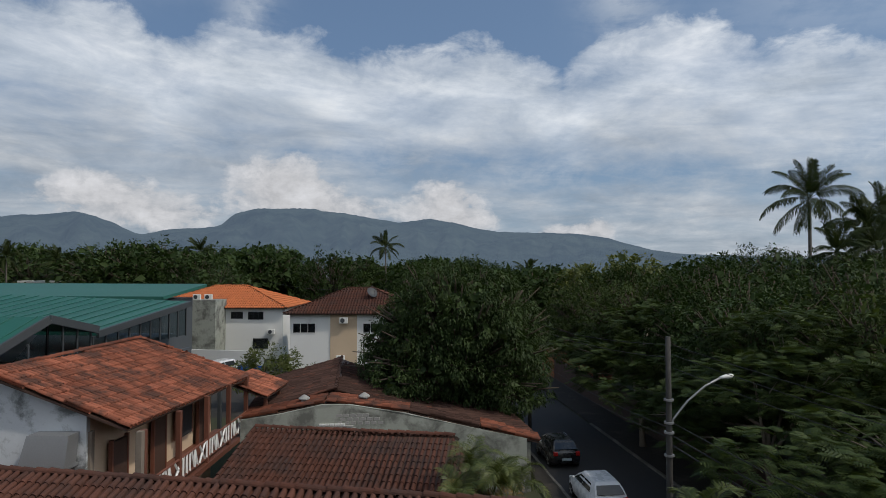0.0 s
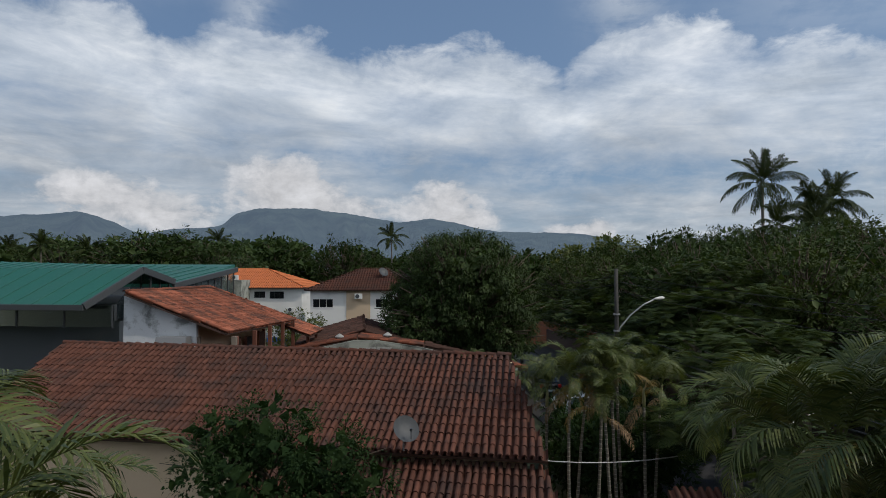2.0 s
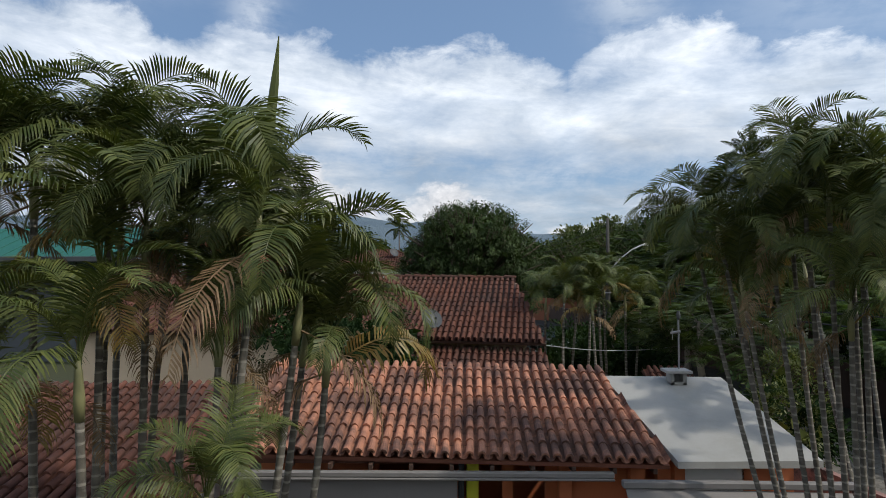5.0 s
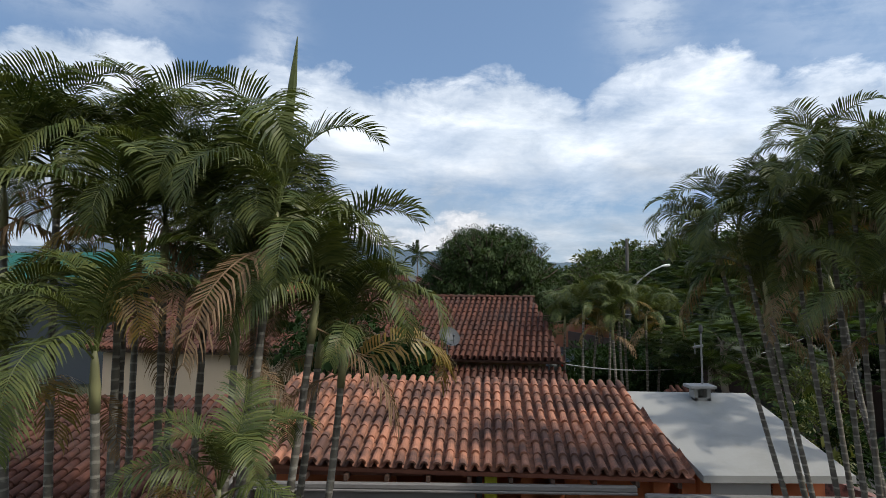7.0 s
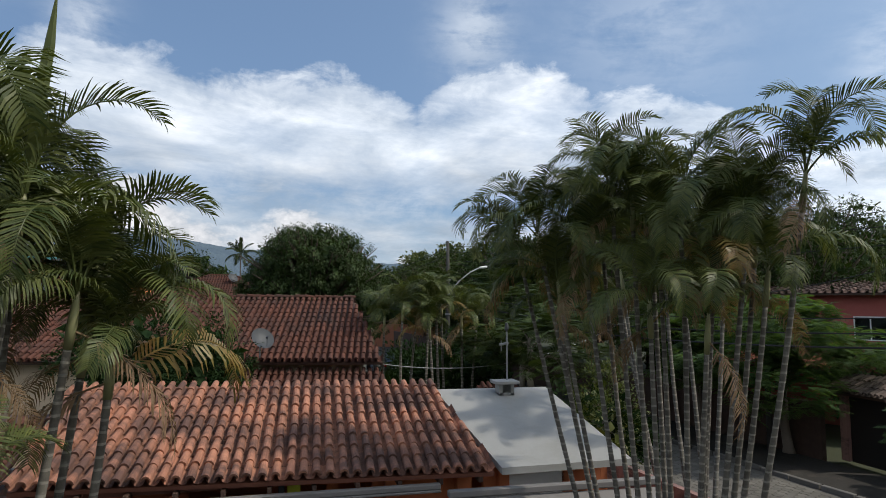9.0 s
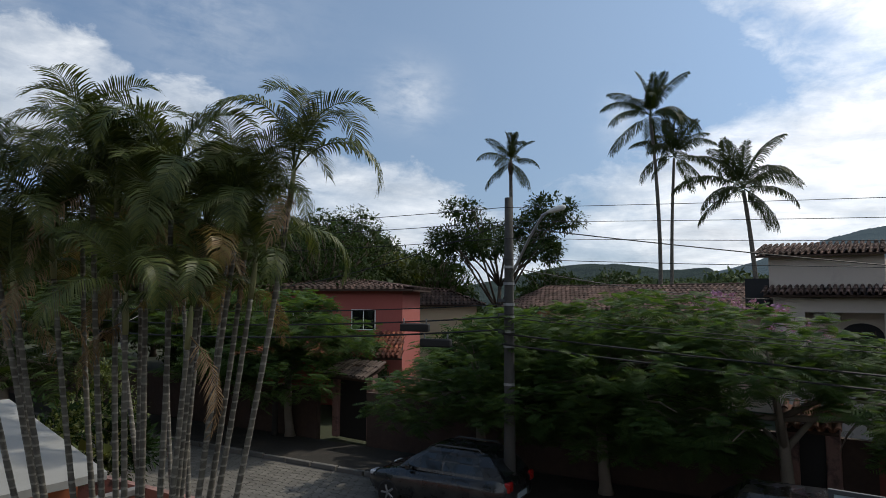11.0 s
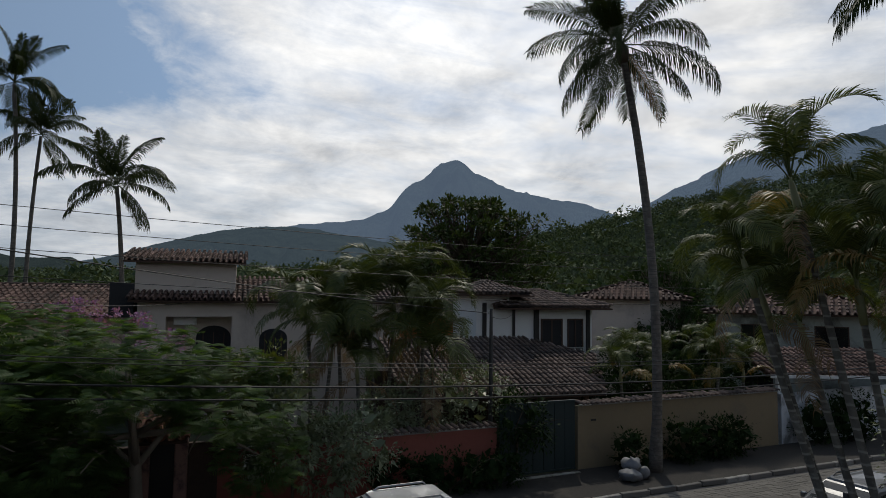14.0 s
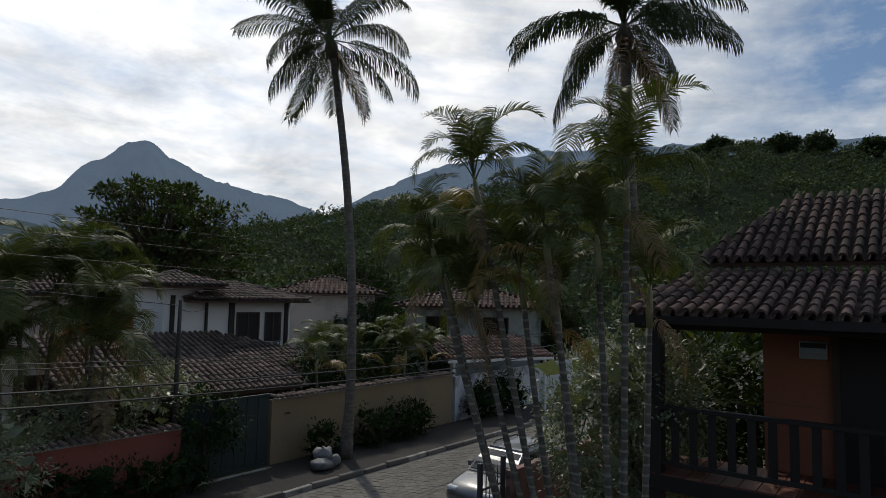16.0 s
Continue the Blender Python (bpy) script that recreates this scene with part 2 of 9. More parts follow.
def banded(name, base, ring, per_metre, rough=0.8):
    """Palm stems: pale ring scars on a grey-green stem."""
    m = bpy.data.materials.new(name)
    m.use_nodes = True
    N = Nodes(m.node_tree)
    p = N.add("ShaderNodeNewGeometry").outputs["Position"]
    z = N.add("ShaderNodeSeparateXYZ", {0: p}).outputs[2]
    wob = N.noise(p, 3.0, 3.0)
    fr = N.math("FRACT", N.math("ADD", N.math("MULTIPLY", z, per_metre), N.math("MULTIPLY", wob, 0.6)))
    line = N.ramp(fr, [(0.0, 1.0), (0.16, 1.0), (0.26, 0.0), (0.95, 0.0)])
    col = N.mix(line, N.mix(N.ramp(N.noise(p, 5.0, 5.0), [(0.4, 0.0), (0.62, 1.0)]), c4(base), c4(tuple(v * 0.55 for v in base))), c4(ring))
    lich = N.ramp(N.noise(p, 9.0, 5.0), [(0.56, 0.0), (0.66, 1.0)])
    col = N.mix(N.math("MULTIPLY", lich, 0.4), col, (0.27, 0.265, 0.235, 1))
    b = N.add("ShaderNodeBump", {"Height": N.math("ADD", N.noise(p, 30.0, 4.0), N.math("MULTIPLY", line, 0.6)), "Strength": 0.5, "Distance": 0.01})
    s = N.add("ShaderNodeBsdfPrincipled", {"Base Color": col, "Roughness": rough, "Normal": b})
    N.add("ShaderNodeOutputMaterial", {0: s.outputs[0]})
    return m


TILE_E = surface("clay_tile_orange", (0.46, 0.215, 0.135), (0.33, 0.145, 0.09), 0.85, 0.9, 14, 0.7, 0.35, island=0.35, objects=0.35, stain=(0.085, 0.055, 0.048), stain_scale=1.1, stain_at=(0.40, 0.58), gloss=0.2)
TILE_D = surface("clay_tile_dark_red", (0.135, 0.058, 0.040), (0.072, 0.034, 0.027), 0.88, 0.8, 14, 0.8, 0.35, island=0.4, objects=0.4, stain=(0.055, 0.038, 0.034), stain_scale=0.9, stain_at=(0.44, 0.66), gloss=0.12)
TILE_B = surface("clay_tile_mossy_brown", (0.080, 0.044, 0.034), (0.045, 0.028, 0.024), 0.9, 0.8, 14, 0.8, 0.35, island=0.7, objects=0.6, stain=(0.16, 0.058, 0.036), stain_scale=1.1, stain_at=(0.58, 0.70), gloss=0.12)
TILE_A = surface("clay_tile_red", (0.30, 0.104, 0.060), (0.17, 0.062, 0.042), 0.88, 0.7, 14, 0.9, 0.4, island=0.8, objects=0.8, stain=(0.075, 0.045, 0.037), stain_scale=1.0, stain_at=(0.46, 0.62), gloss=0.15)
TILE_G = surface("clay_tile_weathered", (0.20, 0.15, 0.125), (0.10, 0.075, 0.065), 0.9, 0.9, 16, 0.8, 0.35, island=0.6, objects=0.6, stain=(0.05, 0.045, 0.042), stain_scale=0.9, stain_at=(0.48, 0.64), gloss=0.2)
TILE_H = surface("clay_tile_aged", (0.15, 0.098, 0.082), (0.075, 0.052, 0.046), 0.9, 0.9, 16, 0.8, 0.35, island=0.8, objects=0.8, stain=(0.05, 0.04, 0.036), stain_scale=1.0, stain_at=(0.46, 0.62), gloss=0.2)
TILE_O = surface("clay_tile_new_orange", (0.55, 0.17, 0.055), (0.44, 0.13, 0.05), 0.85, 0.5, 10, 0.6, 0.3, island=0.3, objects=0.3)
WHITE = surface("white_render", (0.78, 0.78, 0.76), (0.66, 0.66, 0.64), 0.85, 0.5, 9, 0.5, 0.12, stain=(0.5, 0.5, 0.48), stain_scale=0.4, stain_at=(0.58, 0.8))
OLDWHITE = surface("mould_stained_white_render", (0.62, 0.65, 0.68), (0.5, 0.52, 0.54), 0.88, 0.8, 9, 0.6, 0.2, stain=(0.10, 0.11, 0.11), stain_scale=1.0, stain_at=(0.48, 0.62))
GREYWALL = surface("grey_green_render", (0.36, 0.38, 0.33), (0.25, 0.26, 0.235), 0.9, 0.8, 9, 0.8, 0.3, stain=(0.10, 0.10, 0.09), stain_scale=0.9, stain_at=(0.45, 0.62))
CREAM = surface("cream_render", (0.62, 0.48, 0.34), (0.5, 0.38, 0.26), 0.85, 0.8, 9, 0.5, 0.15)
BEIGE = surface("warm_grey_render", (0.60, 0.52, 0.45), (0.5, 0.43, 0.37), 0.88, 0.6, 8, 0.5, 0.15, stain=(0.33, 0.28, 0.25), stain_scale=0.5, stain_at=(0.55, 0.75))
TERRACOTTA = surface("terracotta_painted_wall", (0.34, 0.135, 0.075), (0.26, 0.10, 0.06), 0.85, 0.8, 9, 0.6, 0.15)
SACK = surface("woven_plastic_sack", (0.21, 0.215, 0.225), (0.12, 0.125, 0.13), 0.6, 6.0, 30, 0.7, 0.5)
ORANGE = surface("orange_painted_render", (0.55, 0.17, 0.065), (0.44, 0.13, 0.055), 0.8, 0.8, 9, 0.6, 0.15)
PINK = surface("pink_red_render", (0.42, 0.12, 0.10), (0.33, 0.09, 0.078), 0.85, 0.8, 9, 0.6, 0.15)
PINKWALL = surface("faded_pink_render", (0.32, 0.185, 0.155), (0.24, 0.135, 0.115), 0.88, 0.8, 9, 0.7, 0.25, stain=(0.05, 0.042, 0.04), stain_scale=1.6, stain_at=(0.50, 0.62))
# wall colour lowered to near black to paint in the shade it stands in
SHADEWALL = surface("wall_with_painted_shade", (0.085, 0.052, 0.04), (0.045, 0.03, 0.025), 0.9, 1.5, 6, 0.9, 0.5)
REDWALL = surface("red_brown_render", (0.29, 0.092, 0.068), (0.21, 0.065, 0.05), 0.85, 0.8, 9, 0.6, 0.2)
YELLOW = surface("yellow_cream_render", (0.26, 0.20, 0.122), (0.20, 0.155, 0.095), 0.87, 0.8, 9, 0.6, 0.2, stain=(0.18, 0.14, 0.10), stain_scale=0.9, stain_at=(0.56, 0.7))
CONC = surface("concrete", (0.36, 0.35, 0.33), (0.26, 0.26, 0.25), 0.9, 1.2, 20, 0.7, 0.25, stain=(0.16, 0.16, 0.15), stain_scale=1.3, stain_at=(0.55, 0.72))
SLAB = surface("white_painted_concrete", (0.34, 0.34, 0.325), (0.28, 0.28, 0.265), 0.85, 0.7, 14, 0.5, 0.12, stain=(0.26, 0.26, 0.235), stain_scale=0.8, stain_at=(0.52, 0.75))
# concrete darkened so its colour holds the poles' unlit, backlit side
POLEC = surface("pole_concrete", (0.062, 0.060, 0.056), (0.040, 0.038, 0.036), 0.9, 3.0, 30, 0.7, 0.3, stain=(0.085, 0.083, 0.08), stain_scale=4.0, stain_at=(0.55, 0.7))
GREENROOF = surface("green_metal_roof", (0.022, 0.125, 0.098), (0.018, 0.105, 0.082), 0.5, 0.3, 6, 0.5, 0.05, gloss=0.4, stain=(0.03, 0.115, 0.092), stain_scale=0.3, stain_at=(0.5, 0.75))
DARKMETAL = surface("dark_grey_metal", (0.055, 0.06, 0.065), (0.04, 0.045, 0.05), 0.55, 1.0, 20, 0.5, 0.08)
DARKCLAD = surface("dark_grey_cladding", (0.085, 0.095, 0.105), (0.065, 0.075, 0.085), 0.7, 0.6, 14, 0.5, 0.1)
GALV = surface("galvanised_metal", (0.33, 0.335, 0.34), (0.25, 0.255, 0.26), 0.5, 2.0, 24, 0.5, 0.1, metal=0.6)
WOOD = surface("dark_wood", (0.075, 0.040, 0.027), (0.045, 0.026, 0.02), 0.65, 2.0, 40, 0.8, 0.3, objects=0.3)
REDWOOD = surface("red_brown_wood", (0.17, 0.06, 0.035), (0.11, 0.042, 0.028), 0.65, 2.0, 40, 0.8, 0.3, objects=0.3)
BLACKWOOD = surface("black_stained_wood", (0.018, 0.015, 0.014), (0.011, 0.01, 0.01), 0.6, 2.0, 40, 0.8, 0.3, objects=0.3)
WHITEPAINT = surface("white_paint", (0.75, 0.75, 0.73), (0.66, 0.66, 0.64), 0.6, 2.0, 24, 0.5, 0.1)
GREENGATE = surface("dark_green_painted_steel", (0.018, 0.035, 0.035), (0.013, 0.024, 0.026), 0.6, 1.2, 20, 0.6, 0.08)
SOIL = surface("soil", (0.06, 0.045, 0.03), (0.034, 0.030, 0.018), 0.95, 0.4, 6, 0.9, 0.4)
GRASS = surface("grass_ground", (0.035, 0.048, 0.018), (0.055, 0.048, 0.026), 0.95, 0.15, 4, 0.9, 0.5)
ROADM = surface("road_bed", (0.13, 0.12, 0.11), (0.09, 0.085, 0.08), 0.9, 1.0, 16, 0.7, 0.3)
ASPHALT = surface("asphalt", (0.048, 0.048, 0.05), (0.034, 0.034, 0.036), 0.9, 0.6, 30, 0.7, 0.3)
PAVER = surface("concrete_paver", (0.175, 0.163, 0.14), (0.125, 0.116, 0.10), 0.9, 1.0, 16, 0.7, 0.3, island=0.35, objects=0.35, stain=(0.10, 0.09, 0.075), stain_scale=0.6, stain_at=(0.52, 0.7))
# concrete taken near black, with the tree shade put into its colour
PAVE = surface("shade_darkened_concrete", (0.034, 0.030, 0.025), (0.020, 0.018, 0.016), 0.92, 0.8, 14, 0.8, 0.4, stain=(0.065, 0.056, 0.045), stain_scale=0.7, stain_at=(0.54, 0.68))
KERB = surface("kerb_stone", (0.17, 0.16, 0.145), (0.105, 0.10, 0.09), 0.9, 1.2, 18, 0.7, 0.3, objects=0.5)
KERBPAINT = surface("worn_white_kerb_paint", (0.40, 0.39, 0.36), (0.22, 0.21, 0.19), 0.9, 2.0, 18, 0.9, 0.3, objects=0.3, stain=(0.12, 0.115, 0.10), stain_scale=3.0, stain_at=(0.50, 0.62))
FABRIC = surface("grey_awning_sheet", (0.20, 0.19, 0.185), (0.16, 0.155, 0.15), 0.7, 0.6, 30, 0.5, 0.1)
PANEL = surface("pale_blue_grey_board", (0.36, 0.44, 0.48), (0.30, 0.37, 0.41), 0.6, 0.8, 14, 0.5, 0.05)
YPAINT = surface("yellow_paint", (0.62, 0.62, 0.04), (0.55, 0.54, 0.04), 0.6, 2.0, 20, 0.4, 0.05)
BLUEP = surface("blue_paint", (0.03, 0.12, 0.42), (0.025, 0.09, 0.32), 0.6, 2.0, 20, 0.4, 0.05)
# near black that paints the shade of unlit rooms; sign lettering shares it
DARK = surface("room_shade_and_print", (0.02, 0.02, 0.022), (0.015, 0.015, 0.017), 0.8, 1.0, 10, 0.5, 0.1)
RUBBER = surface("black_rubber", (0.018, 0.018, 0.018), (0.012, 0.012, 0.012), 0.8, 4.0, 40, 0.5, 0.1)
CABLE = surface("cable_sheath", (0.015, 0.015, 0.016), (0.01, 0.01, 0.011), 0.6, 4.0, 40, 0.4, 0.05)
BARK = surface("bark", (0.10, 0.075, 0.055), (0.055, 0.042, 0.034), 0.95, 3.0, 24, 0.9, 0.6, dist=0.02)
PALEBARK = surface("pale_bark", (0.24, 0.20, 0.16), (0.15, 0.125, 0.10), 0.92, 3.0, 24, 0.9, 0.5, dist=0.02)
COCOBARK = banded("coconut_stem", (0.17, 0.15, 0.13), (0.10, 0.09, 0.08), 7.0)
ARECABARK = banded("areca_stem", (0.135, 0.123, 0.10), (0.23, 0.215, 0.18), 8.0)
SHAFT = surface("crownshaft", (0.20, 0.22, 0.10), (0.28, 0.24, 0.12), 0.5, 3.0, 20, 0.7, 0.15)
MANGO = leafy("mango_leaf", (0.02, 0.040, 0.013), (0.075, 0.112, 0.032), 0.52, 0.18, gloss=0.2)
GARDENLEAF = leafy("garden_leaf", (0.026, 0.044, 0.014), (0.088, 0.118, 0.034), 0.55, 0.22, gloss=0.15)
FLAMB = leafy("flamboyant_leaf", (0.042, 0.082, 0.029), (0.138, 0.205, 0.070), 0.55, 0.45, gloss=0.15)
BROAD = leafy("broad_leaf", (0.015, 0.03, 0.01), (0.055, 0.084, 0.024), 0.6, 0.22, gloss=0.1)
YELLOWLEAF = leafy("yellow_green_leaf", (0.06, 0.085, 0.022), (0.15, 0.155, 0.04), 0.45, 0.3)
SILVERLEAF = leafy("glossy_small_leaf", (0.13, 0.16, 0.095), (0.28, 0.31, 0.21), 0.4, 0.2, gloss=0.4)
HEDGE = leafy("hedge_leaf", (0.012, 0.028, 0.01), (0.036, 0.062, 0.02), 0.65, 0.2, gloss=0.06)
ARECA = leafy("areca_leaflet", (0.030, 0.052, 0.016), (0.150, 0.165, 0.048), 0.46, 0.2, 0.6, 0.26)
ARECAY = leafy("areca_leaflet_yellowing", (0.20, 0.165, 0.045), (0.24, 0.13, 0.04), 0.42, 0.2, 0.6)
DEADLEAF = leafy("dead_palm_leaflet", (0.16, 0.095, 0.05), (0.26, 0.175, 0.10), 0.7, 0.2, 0.7)
COCO = leafy("coconut_leaflet", (0.018, 0.032, 0.011), (0.062, 0.074, 0.024), 0.6, 0.16, 0.45, 0.10)
FLOWER = leafy("violet_blossom", (0.30, 0.13, 0.33), (0.42, 0.22, 0.42), 0.6, 0.3)
# leaf colour lifted and cooled to stand for haze over the hill
WOODS = leafy("hazed_forest_leaf", (0.026, 0.046, 0.026), (0.125, 0.155, 0.080), 0.7, 0.12, 0.8, 0.05)
GLASS = glass("window_glass")
CARGLASS = glass("car_glass", (0.12, 0.14, 0.15))
# haze is emission of the slopes themselves, the forest floor included
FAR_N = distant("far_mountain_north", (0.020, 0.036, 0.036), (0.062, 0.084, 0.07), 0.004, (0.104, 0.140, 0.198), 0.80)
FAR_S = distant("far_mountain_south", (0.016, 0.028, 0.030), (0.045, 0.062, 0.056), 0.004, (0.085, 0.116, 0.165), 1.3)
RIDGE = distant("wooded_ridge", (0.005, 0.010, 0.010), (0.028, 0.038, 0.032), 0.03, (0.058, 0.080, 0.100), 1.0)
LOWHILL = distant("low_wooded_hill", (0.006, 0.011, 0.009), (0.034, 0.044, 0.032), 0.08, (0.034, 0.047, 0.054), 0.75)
HILL = distant("forest_floor_with_haze", (0.020, 0.034, 0.016), (0.035, 0.052, 0.022), 0.05, (0.05, 0.06, 0.065), 0.12)

# ------------------------------------------------------------------ building tools
class Shape:
    """Gathers vertices and faces for one mesh."""

    def __init__(self):
        self.v, self.f = [], []

    def poly(self, *pts):
        n = len(self.v)
        self.v += [tuple(p) for p in pts]
        self.f.append(tuple(range(n, n + len(pts))))

    def box(self, x0, y0, z0, x1, y1, z1, m=None, c=0.0):
        """A box, with chamfered edges where c is given."""
        if c <= 0:
            pts = [(x, y, z) for x in (x0, x1) for y in (y0, y1) for z in (z0, z1)]
            fs = [(0, 1, 3, 2), (4, 6, 7, 5), (0, 4, 5, 1), (2, 3, 7, 6), (0, 2, 6, 4), (1, 5, 7, 3)]
        else:
            pts, ids = [], {}
            X, Y, Z = (x0, x1), (y0, y1), (z0, z1)
            for i in (0, 1):
                for j in (0, 1):
                    for k in (0, 1):
                        sx, sy, sz = (c if i == 0 else -c), (c if j == 0 else -c), (c if k == 0 else -c)
                        for a, p in enumerate(((X[i], Y[j] + sy, Z[k] + sz), (X[i] + sx, Y[j], Z[k] + sz), (X[i] + sx, Y[j] + sy, Z[k]))):
                            ids[i, j, k, a] = len(pts)
                            pts.append(p)
            fs = []
            for s in (0, 1):
                fs.append([ids[s, 0, 0, 0], ids[s, 1, 0, 0], ids[s, 1, 1, 0], ids[s, 0, 1, 0]])
                fs.append([ids[0, s, 0, 1], ids[1, s, 0, 1], ids[1, s, 1, 1], ids[0, s, 1, 1]])
                fs.append([ids[0, 0, s, 2], ids[1, 0, s, 2], ids[1, 1, s, 2], ids[0, 1, s, 2]])
            for a in (0, 1):
                for b in (0, 1):
                    fs.append([ids[a, b, 0, 0], ids[a, b, 0, 1], ids[a, b, 1, 1], ids[a, b, 1, 0]])
                    fs.append([ids[a, 0, b, 0], ids[a, 0, b, 2], ids[a, 1, b, 2], ids[a, 1, b, 0]])
                    fs.append([ids[0, a, b, 1], ids[0, a, b, 2], ids[1, a, b, 2], ids[1, a, b, 1]])
            for i in (0, 1):
                for j in (0, 1):
                    for k in (0, 1):
                        fs.append([ids[i, j, k, a] for a in range(3)])
        n = len(self.v)
        self.v += [tuple(m @ Vector(p)) if m else p for p in pts]
        self.f += [tuple(n + i for i in q) for q in fs]

    def prism(self, pts, offset):
        """A flat polygon pulled along offset."""
        o = Vector(offset)
        a = [Vector(p) for p in pts]
        n, k = len(self.v), len(pts)
        self.v += [tuple(p) for p in a] + [tuple(p + o) for p in a]
        self.f.append(tuple(range(n + k - 1, n - 1, -1)))
        self.f.append(tuple(range(n + k, n + 2 * k)))
        for i in range(k):
            j = (i + 1) % k
            self.f.append((n + i, n + j, n + k + j, n + k + i))

    def tube(self, pts, radii, sides=8, caps=True):
        pts = [Vector(p) for p in pts]
        if not hasattr(radii, "__len__"):
            radii = [radii] * len(pts)
        n = len(self.v)
        side = None
        for i, p in enumerate(pts):
            d = (pts[min(i + 1, len(pts) - 1)] - pts[max(i - 1, 0)]).normalized()
            if side is None:
                side = d.cross(Vector((0.0, 1.0, 0.0)) if abs(d.y) < 0.9 else Vector((1.0, 0, 0))).normalized()
            side = (side - d * side.dot(d)).normalized()
            o = d.cross(side)
            for k in range(sides):
                a = 2 * math.pi * k / sides
                self.v.append(tuple(p + (side * math.cos(a) + o * math.sin(a)) * radii[i]))
        for i in range(len(pts) - 1):
            for k in range(sides):
                a, b = n + i * sides + k, n + i * sides + (k + 1) % sides
                self.f.append((a, b, b + sides, a + sides))
        if caps:
            self.f.append(tuple(range(n + sides - 1, n - 1, -1)))
            e = n + (len(pts) - 1) * sides
            self.f.append(tuple(range(e, e + sides)))

    def dome(self, c, rx, ry, rz, rings=5, sides=10, low=-0.3):
        n = len(self.v)
        for i in range(rings + 1):
            a = low * math.pi / 2 + (1 - low) * math.pi / 2 * i / rings
            for k in range(sides):
                b = 2 * math.pi * k / sides
                self.v.append((c[0] + rx * math.cos(a) * math.cos(b), c[1] + ry * math.cos(a) * math.sin(b), c[2] + rz * math.sin(a)))
        for i in range(rings):
            for k in range(sides):
                a, b = n + i * sides + k, n + i * sides + (k + 1) % sides
                self.f.append((a, b, b + sides, a + sides))
        self.f.append(tuple(range(n + sides - 1, n - 1, -1)))

    def data(self, name, material, smooth=False):
        me = bpy.data.meshes.new(name)
        me.from_pydata(self.v, [], self.f)
        me.materials.append(material)
        if smooth:
            me.polygons.foreach_set("use_smooth", [True] * len(me.polygons))
        me.update()
        return me


def under(ob, parent):
    """Hangs ob under parent and leaves it where it is."""
    if parent is not None:
        ob.parent = parent
        ob.matrix_parent_inverse = up_chain_of(parent).inverted()
    return ob


def up_chain_of(p):
    m = p.matrix_basis.copy()
    if p.parent is not None:
        m = up_chain_of(p.parent) @ p.matrix_parent_inverse @ m
    return m


def piece(name, shape, material, parent=None, label="", smooth=False):
    """A mesh object from a Shape, in place, under a thing or a part."""
    ob = under(new(name, shape.data(name, material, smooth)), parent)
    return tagged(ob, label)


def thing(name, at, label, category, group="", kind=""):
    e = new(name)
    e.matrix_basis = Matrix.Translation(at)
    e.empty_display_size = 0.2
    return tagged(e, label, category, group, kind)


def setting(name, shape, material, label="", smooth=False):
    return tagged(piece(name, shape, material, None, label, smooth), kind="structure")


def wall_shape(p0, p1, z0, z1, thick, holes=()):
    """A straight wall from p0 to p1 (thickness to its left), one closed mesh with openings (u0, u1, z0, z1) cut through."""
    s = Shape()
    a, b = Vector((p0[0], p0[1], 0)), Vector((p1[0], p1[1], 0))
    d = (b - a).normalized()
    length = (b - a).length
    m = Matrix.Translation(a) @ Matrix.Rotation(math.atan2(d.y, d.x), 4, "Z")
    us = sorted({0.0, length, *[h[0] for h in holes], *[h[1] for h in holes]})
    zs = sorted({z0, z1, *[h[2] for h in holes], *[h[3] for h in holes]})
    nu, nv = len(us) - 1, len(zs) - 1
    solid = [[not any(h[0] < (us[i] + us[i + 1]) / 2 < h[1] and h[2] < (zs[j] + zs[j + 1]) / 2 < h[3] for h in holes) for j in range(nv)] for i in range(nu)]
    ids = {}

    def vert(i, j, k):
        if (i, j, k) not in ids:
            ids[i, j, k] = len(s.v)
            s.v.append(tuple(m @ Vector((us[i], thick * k, zs[j]))))
        return ids[i, j, k]

    def full(i, j):
        return 0 <= i < nu and 0 <= j < nv and solid[i][j]

    for i in range(nu):
        for j in range(nv):
            if not solid[i][j]:
                continue
            s.f.append((vert(i, j, 0), vert(i + 1, j, 0), vert(i + 1, j + 1, 0), vert(i, j + 1, 0)))
            s.f.append((vert(i, j, 1), vert(i, j + 1, 1), vert(i + 1, j + 1, 1), vert(i + 1, j, 1)))
            for di, dj, e in ((-1, 0, ((0, 0), (0, 1))), (1, 0, ((1, 0), (1, 1))), (0, -1, ((0, 0), (1, 0))), (0, 1, ((0, 1), (1, 1)))):
                if not full(i + di, j + dj):
                    (x0, y0), (x1, y1) = e
                    s.f.append((vert(i + x0, j + y0, 0), vert(i + x1, j + y1, 0), vert(i + x1, j + y1, 1), vert(i + x0, j + y0, 1)))
    return s, m


